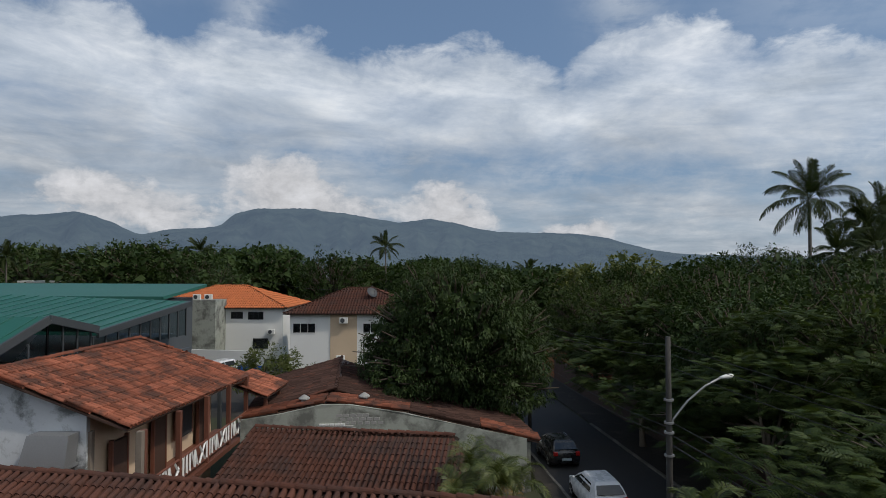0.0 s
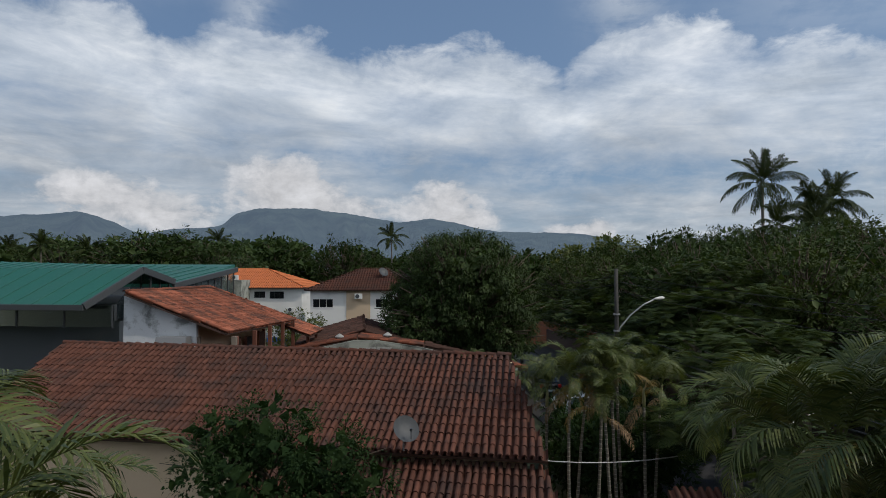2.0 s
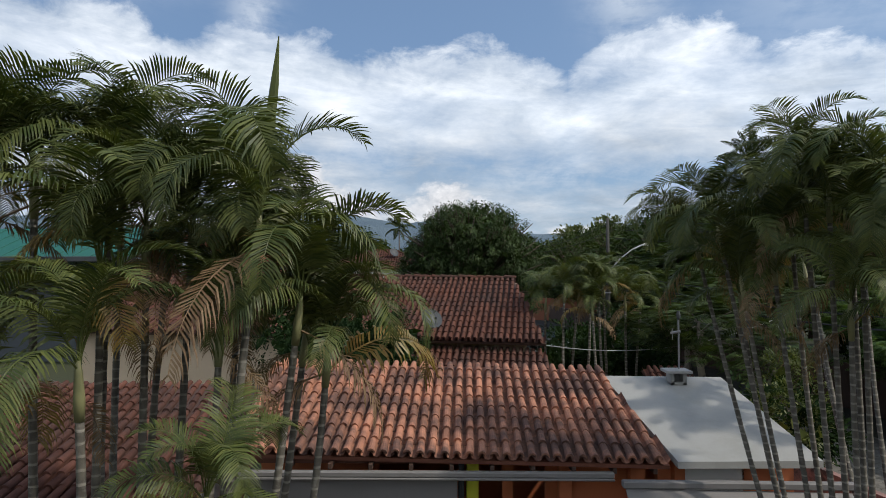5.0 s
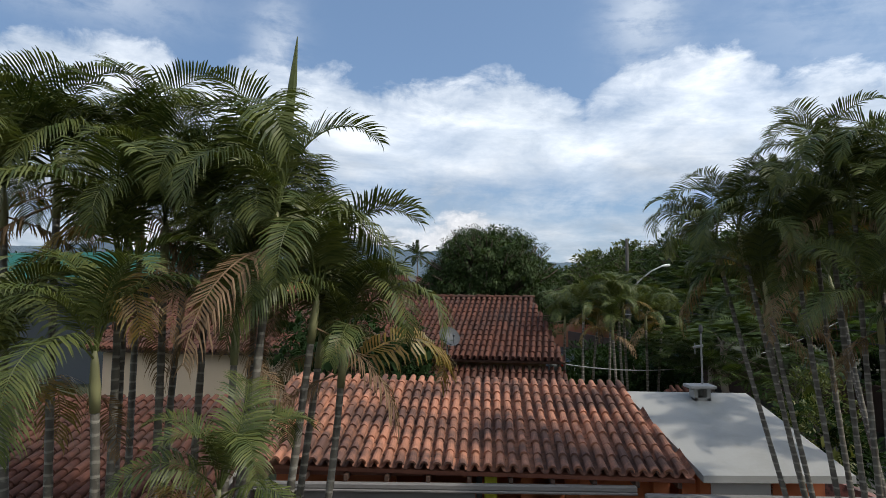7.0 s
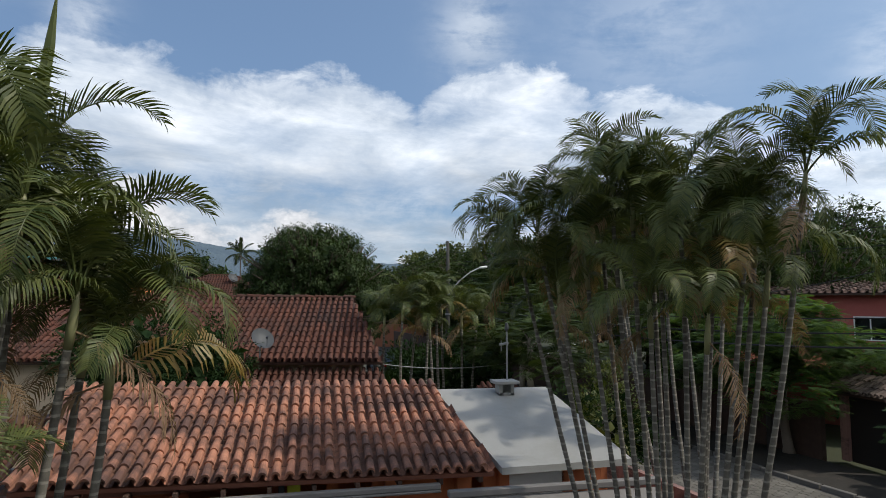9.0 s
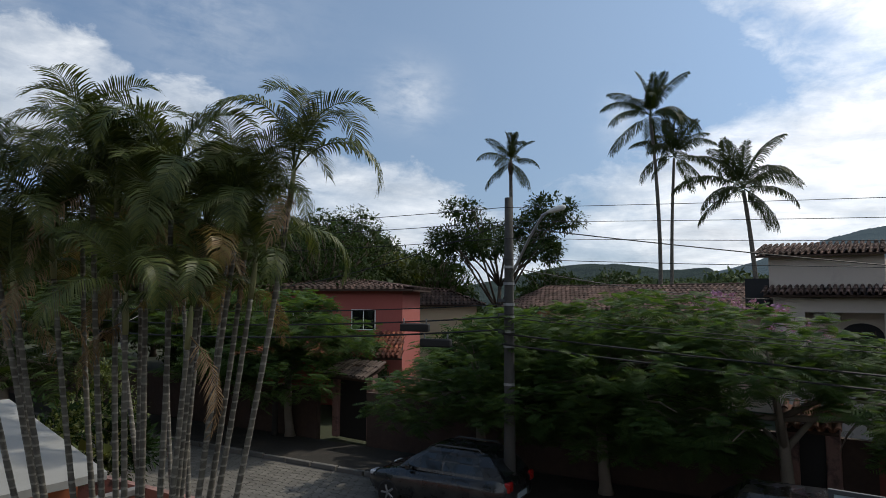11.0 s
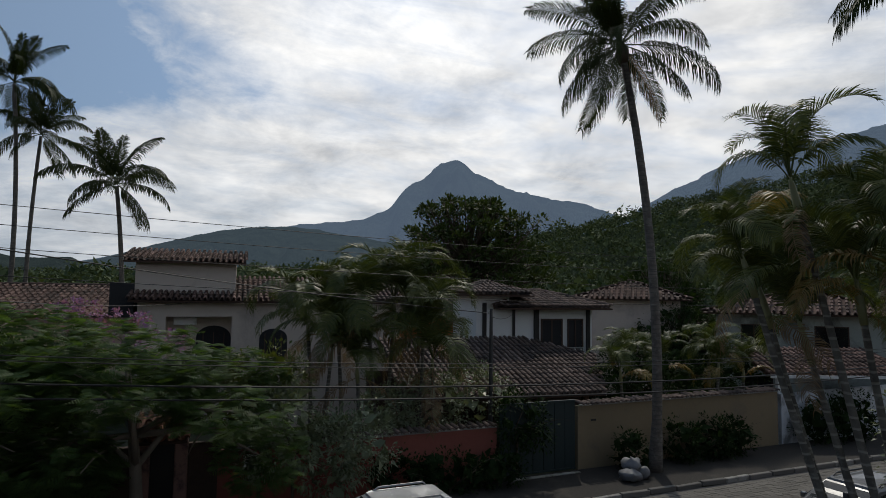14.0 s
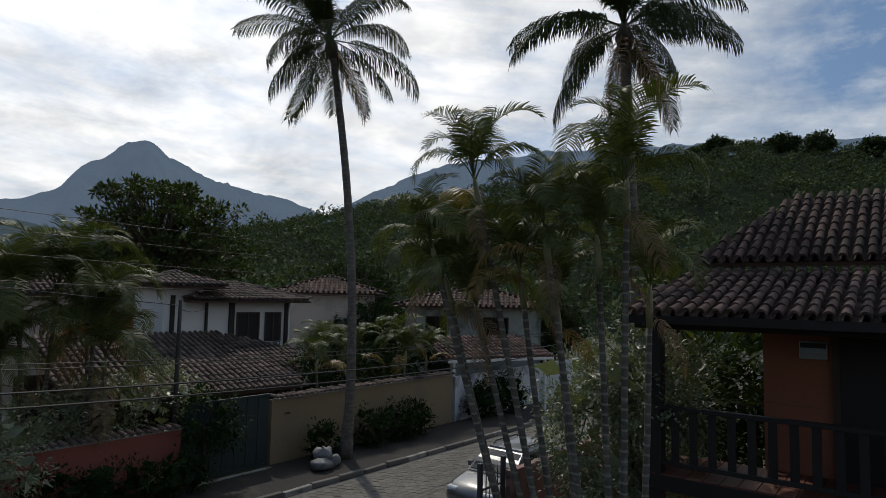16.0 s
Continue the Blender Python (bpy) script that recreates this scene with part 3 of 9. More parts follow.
def window(parent, m, u0, u1, z0, z1, thick, frame_mat, name="window", bars=1, cross=0, pane_mat=None, label=""):
    """A framed window in a wall's frame m, set back in its opening."""
    f = Shape()
    w = 0.05
    y0, y1 = thick * 0.35, thick * 0.35 + 0.06
    f.box(u0, y0, z0, u0 + w, y1, z1, m)
    f.box(u1 - w, y0, z0, u1, y1, z1, m)
    f.box(u0 + w, y0, z0, u1 - w, y1, z0 + w, m)
    f.box(u0 + w, y0, z1 - w, u1 - w, y1, z1, m)
    for i in range(1, bars + 1):
        x = u0 + (u1 - u0) * i / (bars + 1)
        f.box(x - w / 2, y0 + 0.005, z0 + w, x + w / 2, y1 - 0.005, z1 - w, m)
    for i in range(1, cross + 1):
        z = z0 + (z1 - z0) * i / (cross + 1)
        f.box(u0 + w, y0 + 0.008, z - w / 3, u1 - w, y1 - 0.008, z + w / 3, m)
    fr = piece(name, f, frame_mat, parent, label)
    p = Shape()
    p.box(u0 + w, y0 + 0.02, z0 + w, u1 - w, y0 + 0.03, z1 - w, m)
    piece("pane", p, pane_mat or GLASS, fr)
    return fr


# ------------------------------------------------------------------ clay tiles
def tile_shape(length=0.46, r0=0.077, r1=0.062, seg=6):
    """One half-round cap tile along +y (up the slope), crown towards +z, with a visible thick lower rim."""
    s = Shape()
    rows = [(0.0, r0), (length, r1)]
    for y, r in rows:
        for k in range(seg + 1):
            a = math.pi * k / seg
            s.v.append((r * math.cos(a), y, r * 1.1 * math.sin(a) + (0.020 if y == 0 else 0.0)))
    for k in range(seg):
        s.f.append((k, k + 1, seg + 1 + k + 1, seg + 1 + k))
    n = len(s.v)
    for k in range(seg + 1):
        a = math.pi * k / seg
        s.v.append(((r0 - 0.016) * math.cos(a), 0.0, (r0 - 0.016) * 0.85 * math.sin(a) + 0.012))
    for k in range(seg):
        s.f.append((k + 1, k, n + k, n + k + 1))
    return s


CAP = tile_shape()


def inside(u, v, ring):
    hit = False
    for (u0, v0), (u1, v1) in zip(ring, ring[1:] + ring[:1]):
        if (v0 > v) != (v1 > v) and u < (u1 - u0) * (v - v0) / (v1 - v0) + u0:
            hit = not hit
    return hit


def tiled_roof(parent, outline, material, pitch=0.21, step=0.42, parts=0, near=None, deck=WOOD, thick=0.07, wander=1.0, label=""):
    """One roof slope. outline: its corners, the first two along the eave. Troughs and cap tiles lie on a thin deck;
    the tiles nearest to near are objects of their own."""
    pts = [Vector(p) for p in outline]
    o = pts[0]
    ax = (pts[1] - o).normalized()
    nz = ax.cross(pts[-1] - o).normalized()
    if nz.z < 0:
        nz = -nz
    by = nz.cross(ax)
    if by.z < 0:
        by = -by
    deck_s = Shape()
    deck_s.prism([p - nz * 0.055 for p in pts], nz * -thick)
    roof = piece("roof", deck_s, deck, parent, label)
    ring = [((p - o).dot(ax), (p - o).dot(by)) for p in pts]
    u0, u1 = min(r[0] for r in ring), max(r[0] for r in ring)
    v0, v1 = min(r[1] for r in ring), max(r[1] for r in ring)
    hand = Matrix((ax, by, nz)).transposed().to_4x4()
    nc, nr = max(1, round((u1 - u0) / pitch)), max(1, round((v1 - v0) / step))
    pc, st = (u1 - u0) / nc, (v1 - v0) / nr
    rnd = random.Random(nc * 131 + nr)
    places, tr = [], Shape()
    section = [(-0.50, 0.050), (-0.26, -0.030), (0.0, -0.050), (0.26, -0.030), (0.50, 0.050)]
    for i in range(nc + 1):
        sway = rnd.gauss(0, 0.006) * wander
        for j in range(nr):
            u, v = u0 + i * pc, v0 + j * st
            if inside(min(max(u, u0 + 0.01), u1 - 0.01), v + st * 0.5, ring):
                p = o + ax * (u + sway + rnd.gauss(0, 0.004) * wander) + by * (v - 0.03) + nz * (0.032 + rnd.gauss(0, 0.004) * wander)
                turn = Euler((rnd.gauss(0.0, 0.012) * wander, rnd.gauss(0, 0.025) * wander, rnd.gauss(0, 0.02) * wander)).to_matrix().to_4x4()
                places.append(Matrix.Translation(p) @ hand @ turn)
            if i < nc and inside(u + pc / 2, v + st * 0.5, ring):
                q = o + ax * (u + pc / 2) + by * v
                n = len(tr.v)
                for run, lift in ((-0.02, 0.016), (1.0, 0.002)):
                    for cu, cz in section:
                        tr.v.append(tuple(q + ax * (cu * pc) + by * (st * run) + nz * (cz + lift)))
                for k in range(4):
                    tr.f.append((n + k, n + k + 1, n + 6 + k, n + 5 + k))
    if near is not None:
        places.sort(key=lambda m: (m.translation - Vector(near)).length)
    single, rest = places[:parts], places[parts:]
    piece("trough_tiles", tr, material, roof)["kind"] = "stuff"
    if rest:
        s = Shape()
        cv = [Vector(p) for p in CAP.v]
        for m in rest:
            n = len(s.v)
            s.v += [tuple(m @ p) for p in cv]
            s.f += [tuple(n + i for i in q) for q in CAP.f]
        piece("cap_tiles", s, material, roof)["kind"] = "stuff"
    if single:
        jobs.append(("tile", single, material, roof))
    return roof


jobs = []          # single tiles, stones and pavers are laid at the end of the file


def lay_pieces():
    for name, places, material, parent in jobs:
        me = CAP.data(name, material)
        inv = up_chain_of(parent).inverted()
        for m in places:
            ob = new(name, me)
            ob.parent = parent
            ob.matrix_parent_inverse = inv
            ob.matrix_basis = m


def ridge_caps(parent, p0, p1, material, label=""):
    """A row of half-round tiles along a ridge or hip."""
    a, b = Vector(p0), Vector(p1)
    d = (b - a)
    n = max(1, int(d.length / 0.36))
    ax = d.normalized()
    side = Vector((0, 0, 1)).cross(ax).normalized()
    nz = ax.cross(side)
    s = Shape()
    cv = [Vector((p[0] * 1.25, p[1], p[2] * 1.15)) for p in CAP.v]
    rnd = random.Random(n)
    for i in range(n):
        m = Matrix.Translation(a + d * (i / n) + Vector((0, 0, 0.03 + rnd.gauss(0, 0.006)))) @ Matrix((-side, ax, nz)).transposed().to_4x4() @ Euler((rnd.gauss(0, 0.02), rnd.gauss(0, 0.03), rnd.gauss(0, 0.02))).to_matrix().to_4x4()
        k = len(s.v)
        s.v += [tuple(m @ p) for p in cv]
        s.f += [tuple(k + q for q in f) for f in CAP.f]
    piece("ridge_tiles", s, material, parent, label)["kind"] = "stuff"


# ------------------------------------------------------------------ plants
def leaf_mesh(name, centres, axes, normals, lengths, widths, material, fold=0.18, plain=False):
    """Many leaves in one mesh: each a pointed blade, folded along its rib; far ones are plain rhombs."""
    c, d, n = (np.asarray(x, dtype=float) for x in (centres, axes, normals))
    d /= np.linalg.norm(d, axis=1)[:, None] + 1e-9
    w = np.cross(d, n)
    w /= np.linalg.norm(w, axis=1)[:, None] + 1e-9
    nn = np.cross(w, d)
    L, Wd = np.asarray(lengths)[:, None], np.asarray(widths)[:, None]
    k = len(c)
    v = np.empty((k, 5, 3))
    v[:, 0] = c
    v[:, 1] = c + d * L * 0.45 + w * Wd * 0.5 + nn * Wd * fold
    v[:, 2] = c + d * L + nn * (-L * 0.12)
    v[:, 3] = c + d * L * 0.45 - w * Wd * 0.5 + nn * Wd * fold
    v[:, 4] = c + d * L * 0.5
    f = np.array([[0, 4, 1], [1, 4, 2], [0, 3, 4], [3, 2, 4]])
    nv = 5
    if plain:
        v, nv, f = v[:, :4], 4, np.array([[0, 2, 1], [0, 3, 2]])
    faces = (np.arange(k)[:, None, None] * nv + f[None]).reshape(-1, 3)
    me = bpy.data.meshes.new(name)
    me.vertices.add(k * nv)
    me.vertices.foreach_set("co", v.reshape(-1))
    me.loops.add(len(faces) * 3)
    me.loops.foreach_set("vertex_index", faces.reshape(-1).astype(np.int32))
    me.polygons.add(len(faces))
    me.polygons.foreach_set("loop_start", (np.arange(len(faces)) * 3).astype(np.int32))
    me.materials.append(material)
    me.update()
    me.validate()
    return me


def clumps(rng, blobs, per_area, size, gaps=-0.25):
    """Places of leaf clumps over the outside of overlapping ellipsoids, uneven, with gaps."""
    out = []
    for cx, cy, cz, rx, ry, rz in blobs:
        n = max(6, int(per_area * 4 * math.pi * ((rx * ry + ry * rz + rx * rz) / 3)))
        u = rng.normal(size=(n, 3))
        u /= np.linalg.norm(u, axis=1)[:, None]
        r = 1.0 - np.abs(rng.normal(scale=0.13, size=(n, 1))) + rng.normal(scale=0.05, size=(n, 1))
        p = u * r * np.array([rx, ry, rz]) + np.array([cx, cy, cz])
        g = np.array([noise.noise(Vector(q) * (0.5 / size)) for q in p])
        keep = g > gaps
        out.append(np.hstack([p[keep], u[keep]]))
    return np.vstack(out)


def crown_leaves(seed, blobs, leaf=(0.16, 0.06), clump=0.45, per_area=1.2, per_clump=26, droop=0.5, material=BROAD, name="crown", flatness=0.0, core=1.0, plain=False):
    """Leaf clumps over the outside of the blobs, and larger, sparser leaves within."""
    rng = np.random.default_rng(seed)
    cl = clumps(rng, blobs, per_area, clump)
    k = len(cl)
    base = np.repeat(cl, per_clump, axis=0)
    u = rng.normal(size=(len(base), 3))
    u /= np.linalg.norm(u, axis=1)[:, None]
    size = np.repeat(rng.uniform(0.6, 1.35, k), per_clump)[:, None] * clump
    flat = np.array([1.0, 1.0, 1.0 - 0.7 * flatness])
    out_n = base[:, 3:6]
    p = base[:, :3] + u * flat * size * rng.uniform(0.35, 1.0, (len(base), 1))
    ax = u * 0.7 + out_n * 0.6 + np.array([0, 0, -droop]) + rng.normal(scale=0.25, size=u.shape)
    nrm = out_n * 0.5 + np.array([0, 0, 0.9]) + u * 0.4 + rng.normal(scale=0.3, size=u.shape)
    L = leaf[0] * rng.uniform(0.7, 1.3, len(p))
    Wd = leaf[1] * rng.uniform(0.7, 1.3, len(p))
    if core:
        inner = [(b[0], b[1], b[2], b[3] * 0.80, b[4] * 0.80, b[5] * 0.76) for b in blobs]
        q = clumps(rng, inner, per_area * 1.6 * core, clump)
        big = max(leaf[0] * 2.2, clump * 1.3)
        p, ax = np.vstack([p, q[:, :3]]), np.vstack([ax, rng.normal(size=(len(q), 3))])
        nrm = np.vstack([nrm, q[:, 3:6] + rng.normal(scale=0.3, size=(len(q), 3))])
        L, Wd = np.append(L, big * rng.uniform(0.8, 1.3, len(q))), np.append(Wd, big * 0.75 * rng.uniform(0.8, 1.3, len(q)))
    return leaf_mesh(name, p, ax, nrm, L, Wd, material, plain=plain)


def limbs_shape(seed, base, top, r, targets, sides=7):
    """A tapering trunk with limbs that reach out to targets."""
    rnd = random.Random(seed)
    s = Shape()
    b, t = Vector(base), Vector(top)
    pts = [b + (t - b) * f + Vector((rnd.gauss(0, 0.04), rnd.gauss(0, 0.04), 0)) * (f * (t - b).length * 0.4) for f in (0, 0.08, 0.35, 0.7, 1.0)]
    s.tube(pts, [r * 1.35, r, r * 0.85, r * 0.75, r * 0.62], sides + 2)
    for g in targets:
        g = Vector(g)
        start = pts[-1] if rnd.random() < 0.6 else pts[-2]
        mid = start.lerp(g, 0.5) + Vector((rnd.gauss(0, 0.2), rnd.gauss(0, 0.2), rnd.uniform(0.0, 0.4)))
        s.tube([start, mid, g], [r * 0.5, r * 0.32, r * 0.12], sides - 2)
        for _ in range(2):
            h = g + Vector((rnd.gauss(0, 0.7), rnd.gauss(0, 0.7), rnd.uniform(-0.2, 0.6)))
            s.tube([mid, mid.lerp(h, 0.6) + Vector((0, 0, 0.1)), h], [r * 0.22, r * 0.14, r * 0.05], 5)
    return s


def boughs(seed, blobs, size, per_area=0.55):
    """Breaks smooth crown masses into rounded boughs over their outside, with an uneven outline."""
    rnd = random.Random(seed)
    out = []
    for cx, cy, cz, rx, ry, rz in blobs:
        n = max(5, int(per_area * 4 * math.pi * (rx * ry + ry * rz + rx * rz) / 3 / (size * size)))
        for i in range(n):
            z = 1 - 2 * (i + 0.5) / n
            a, q = i * 2.399 + rnd.gauss(0, 0.25), math.sqrt(1 - z * z)
            k, r = rnd.uniform(0.74, 0.98), size * rnd.uniform(0.7, 1.25)
            out.append((cx + rx * k * q * math.cos(a), cy + ry * k * q * math.sin(a), cz + rz * k * z, r, r, r * 0.78))
    return out


def broad_tree(name, at, trunk_top, r, blobs, label, seed, bark=BARK, category="tree", group="", **kw):
    """at: foot; trunk_top and blobs in world places."""
    e = thing(name, at, label, category, group)
    rnd = random.Random(seed)
    targets = [(b[0] + rnd.gauss(0, b[3] * 0.25), b[1] + rnd.gauss(0, b[4] * 0.25), b[2] + b[5] * 0.15) for b in blobs]
    piece("trunk", limbs_shape(seed, at, trunk_top, r, targets), bark, e, smooth=True)
    ob = new("crown", crown_leaves(seed, blobs, **kw))
    under(ob, e)
    return e


def feather_leaf_mesh(name, centres, axes, lengths, material, rng, pairs=7):
    """Fern-like compound leaves: each a rib with thin paired blades, drooping."""
    c, d = np.asarray(centres), np.asarray(axes)
    d = d / (np.linalg.norm(d, axis=1)[:, None] + 1e-9)
    upv = np.tile(np.array([0, 0, 1.0]), (len(c), 1)) + rng.normal(scale=0.25, size=c.shape)
    w = np.cross(d, upv)
    w /= np.linalg.norm(w, axis=1)[:, None] + 1e-9
    nn = np.cross(w, d)
    k = len(c)
    L = np.asarray(lengths)[:, None]
    quads = []
    for i in range(pairs):
        s = (i + 0.8) / pairs
        bl = 0.44 * math.sin(math.pi * (0.18 + 0.75 * s))
        rib = c + d * L * s - nn * L * (0.30 * s * s)
        for sgn in (-1, 1):
            tip = rib + (w * sgn * bl + d * bl * 0.35) * L - nn * L * bl * 0.22
            wd = d * L * (0.62 / pairs)
            quads.append(np.stack([rib - wd * 0.5, rib + wd * 0.5, tip + wd * 0.35, tip - wd * 0.35], axis=1))
    v = np.concatenate([q[:, None] for q in quads], axis=1).reshape(-1, 3)
    nf = len(v) // 4
    me = bpy.data.meshes.new(name)
    me.vertices.add(len(v))
    me.vertices.foreach_set("co", v.reshape(-1))
    me.loops.add(nf * 4)
    me.loops.foreach_set("vertex_index", np.arange(nf * 4, dtype=np.int32))
    me.polygons.add(nf)
    me.polygons.foreach_set("loop_start", (np.arange(nf) * 4).astype(np.int32))
    me.materials.append(material)
    me.update()
    me.validate()
    return me


def feather_tree(name, at, trunk_top, r, blobs, label, seed, per_area=1.6, per_clump=7, leaf=0.42, material=FLAMB, bark=PALEBARK, group="", pairs=7):
    """A flamboyant: flat layers of fern-like leaves."""
    e = thing(name, at, label, "tree", group)
    rng = np.random.default_rng(seed)
    targets = [(b[0], b[1], b[2]) for b in blobs]
    piece("trunk", limbs_shape(seed, at, trunk_top, r, targets), bark, e, smooth=True)
    cl = clumps(rng, blobs, per_area, 0.42, -0.08)
    base = np.repeat(cl, per_clump, axis=0)
    k = len(base)
    a = np.tile(np.arange(per_clump) * 2 * math.pi / per_clump, len(cl)) + np.repeat(rng.uniform(0, 6.28, len(cl)), per_clump) + rng.normal(scale=0.25, size=k)
    dirs = np.stack([np.cos(a), np.sin(a), rng.normal(scale=0.15, size=k) + 0.12], axis=1) + base[:, 3:6] * 0.3
    inner = clumps(rng, [(b[0], b[1], b[2] - 0.1, b[3] * 0.8, b[4] * 0.8, b[5] * 0.6) for b in blobs], per_area * 1.7, 0.5)
    centres = np.vstack([base[:, :3] + rng.normal(scale=0.07, size=(k, 3)), inner[:, :3]])
    dirs = np.vstack([dirs, rng.normal(size=(len(inner), 3)) * np.array([1, 1, 0.35])])
    sizes = np.append(leaf * rng.uniform(0.7, 1.3, k), leaf * rng.uniform(1.0, 1.6, len(inner)))
    ob = new("crown", feather_leaf_mesh("crown", centres, dirs, sizes, material, rng, pairs))
    under(ob, e)
    return e


def frond_shape(L, pairs, blade, start, arch, seed, wide=0.035, vee=0.5, hang=0.5, petiole=0.14, ragged=0.0, twist=0.0, curl=1.4, lean=0.5):
    """One feather palm leaf along +x from the origin: an arched rib with paired blades."""
    rnd = random.Random(seed)
    s = Shape()
    n = 14
    pts, p = [], Vector((0, 0, 0))
    dirs = []
    for i in range(n + 1):
        f = i / n
        t = radians(start) - radians(arch) * f ** curl
        d = Vector((math.cos(t), math.sin(twist * f) * 0.3, math.sin(t))).normalized()
        pts.append(p.copy())
        dirs.append(d)
        p = p + d * (L / n)
    s.tube(pts, [max(0.004, 0.016 * L / 2 * (1 - 0.85 * i / n)) for i in range(n + 1)], 4, caps=False)
    for i in range(pairs):
        f = petiole + (1 - petiole) * (i + 0.5) / pairs
        j = f * n
        a = min(n - 1, int(j))
        rib = pts[a].lerp(pts[a + 1], j - a)
        d = dirs[a].lerp(dirs[a + 1], j - a).normalized()
        prof = (0.35 + 0.65 * math.sin(math.pi * min(1.0, 0.12 + 0.80 * f))) * (1.0 if f < 0.9 else 0.75)
        for sg in (-1, 1):
            if ragged and rnd.random() < ragged:
                continue
            side = Vector((0, sg, 0))
            upn = d.cross(Vector((0, 1, 0)))
            if upn.z < 0 and d.x > 0:
                upn = -upn
            bl = blade * prof * rnd.uniform(0.88, 1.1)
            sweep = lean + 0.55 * f
            out = (side + d * sweep + upn * (vee + rnd.gauss(0, 0.08))).normalized()
            down = Vector((0, 0, -1))
            p1 = rib + out * bl * 0.45
            out2 = (out + down * hang * rnd.uniform(0.7, 1.3)).normalized()
            p2 = p1 + out2 * bl * 0.35
            out3 = (out2 + down * hang * 1.2).normalized()
            p3 = p2 + out3 * bl * 0.25
            wv = d * wide * 0.5
            k = len(s.v)
            s.v += [tuple(q) for q in (rib - wv * 0.5, rib + wv * 0.5, p1 + wv, p1 - wv, p2 + wv * 0.7, p2 - wv * 0.7, p3)]
            s.f += [(k, k + 1, k + 2, k + 3), (k + 3, k + 2, k + 4, k + 5), (k + 5, k + 4, k + 6)]
    return s


ARECA_SPECS = [(1.85, 48, 0.44, 82, 130, 0.45, 0.28, 1.9, 0.4), (2.15, 56, 0.49, 78, 178, 0.32, 0.45, 1.6, 0.6), (2.25, 58, 0.51, 77, 184, 0.26, 0.55, 1.4, -0.6), (2.0, 52, 0.51, 66, 172, 0.20, 0.65, 1.3, 0.7),
               (1.7, 46, 0.48, 48, 145, 0.12, 0.8, 1.2, -0.7)]
ARECA_DATA = [frond_shape(L, n, bl, st, ar, 1 + i, 0.029, ve, ha, petiole=0.16, twist=tw, curl=cu, ragged=0.03, lean=0.35).data("frond", ARECA) for i, (L, n, bl, st, ar, ve, ha, cu, tw) in enumerate(ARECA_SPECS)]
ARECA_YELLOW = frond_shape(2.0, 44, 0.54, 40, 150, 5, 0.034, vee=0.2, lean=0.3, hang=0.8, ragged=0.1, curl=1.5).data("frond", ARECAY)
ARECA_DEAD = frond_shape(1.6, 36, 0.42, -20, 70, 6, 0.03, vee=0.0, hang=1.3, ragged=0.25).data("frond", DEADLEAF)
SPEAR = Shape()
SPEAR.tube([(0, 0, 0), (0.05, 0, 0.5), (0.10, 0.01, 0.95), (0.13, 0.01, 1.3)], [0.022, 0.05, 0.035, 0.004], 6)
SPEAR_DATA = SPEAR.data("spear_leaf", ARECA)


def areca(at, top, r=0.05, fronds=8, size=1.0, seed=0, group="areca palms", yellow=1, dead=1, spear=False, shaft=0.55, label="clumping areca palm with ringed grey stem and arching fronds"):
    """One stem: curved from at up to top, with a green crownshaft and feather leaves."""
    rnd = random.Random(seed * 77 + 5)
    e = thing("areca_palm", at, label, "palm", group)
    a, t = Vector(at), Vector(top)
    h = (t - a).length
    ctrl = a.lerp(t, 0.5) + Vector((a.x - t.x, a.y - t.y, 0)) * -0.12 + Vector((rnd.gauss(0, 0.08), rnd.gauss(0, 0.08), 0))
    pts, rad = [], []
    k = 26
    for i in range(k + 1):
        f = i / k
        pts.append(a * (1 - f) ** 2 + ctrl * 2 * f * (1 - f) + t * f * f)
        rad.append(r * (1.25 - 0.4 * f) * (1.07 if i % 2 else 0.97))
    s = Shape()
    s.tube(pts, rad, 8)
    piece("trunk", s, ARECABARK, e, smooth=True)
    d = (pts[-1] - pts[-3]).normalized()
    tip = t + d * shaft
    s = Shape()
    s.tube([t - d * 0.02, t + d * shaft * 0.35, t + d * shaft * 0.8, tip], [r * 1.0, r * 1.15, r * 0.8, r * 0.4], 8)
    piece("crownshaft", s, SHAFT, e, "smooth yellow-green crownshaft", True)
    lean = Matrix.Rotation(0, 4, "Z") @ d.to_track_quat("Z", "Y").to_matrix().to_4x4()
    for i in range(fronds + yellow + dead):
        az = i * 2.399 + rnd.gauss(0, 0.25) + seed
        sc = size * rnd.uniform(0.85, 1.15)
        if i < fronds:
            f = i / max(1, fronds - 1)
            data = ARECA_DATA[min(4, int(f ** 1.9 * 5))]
        else:
            data = ARECA_YELLOW if i < fronds + yellow else ARECA_DEAD
        drop = 0.0 if i < fronds else -shaft * 0.5
        ob = new("frond", data)
        ob.matrix_basis = Matrix.Translation(tip + d * (drop - 0.12 * i / (fronds + 1))) @ lean @ pose(0, 0, 0, rnd.gauss(0, 9), rnd.gauss(0, 7), math.degrees(az)) @ Matrix.Diagonal((sc, sc, sc, 1))
        keep = ob.matrix_basis.copy()
        ob.parent = e
        ob.matrix_parent_inverse = up_chain_of(e).inverted()
        ob.matrix_basis = keep
    if spear:
        ob = new("spear_leaf", SPEAR_DATA)
        ob.parent = e
        ob.matrix_parent_inverse = up_chain_of(e).inverted()
        ob.matrix_basis = Matrix.Translation(tip) @ Matrix.Diagonal((size * 1.3, size * 1.3, size * 1.45, 1))
    return e


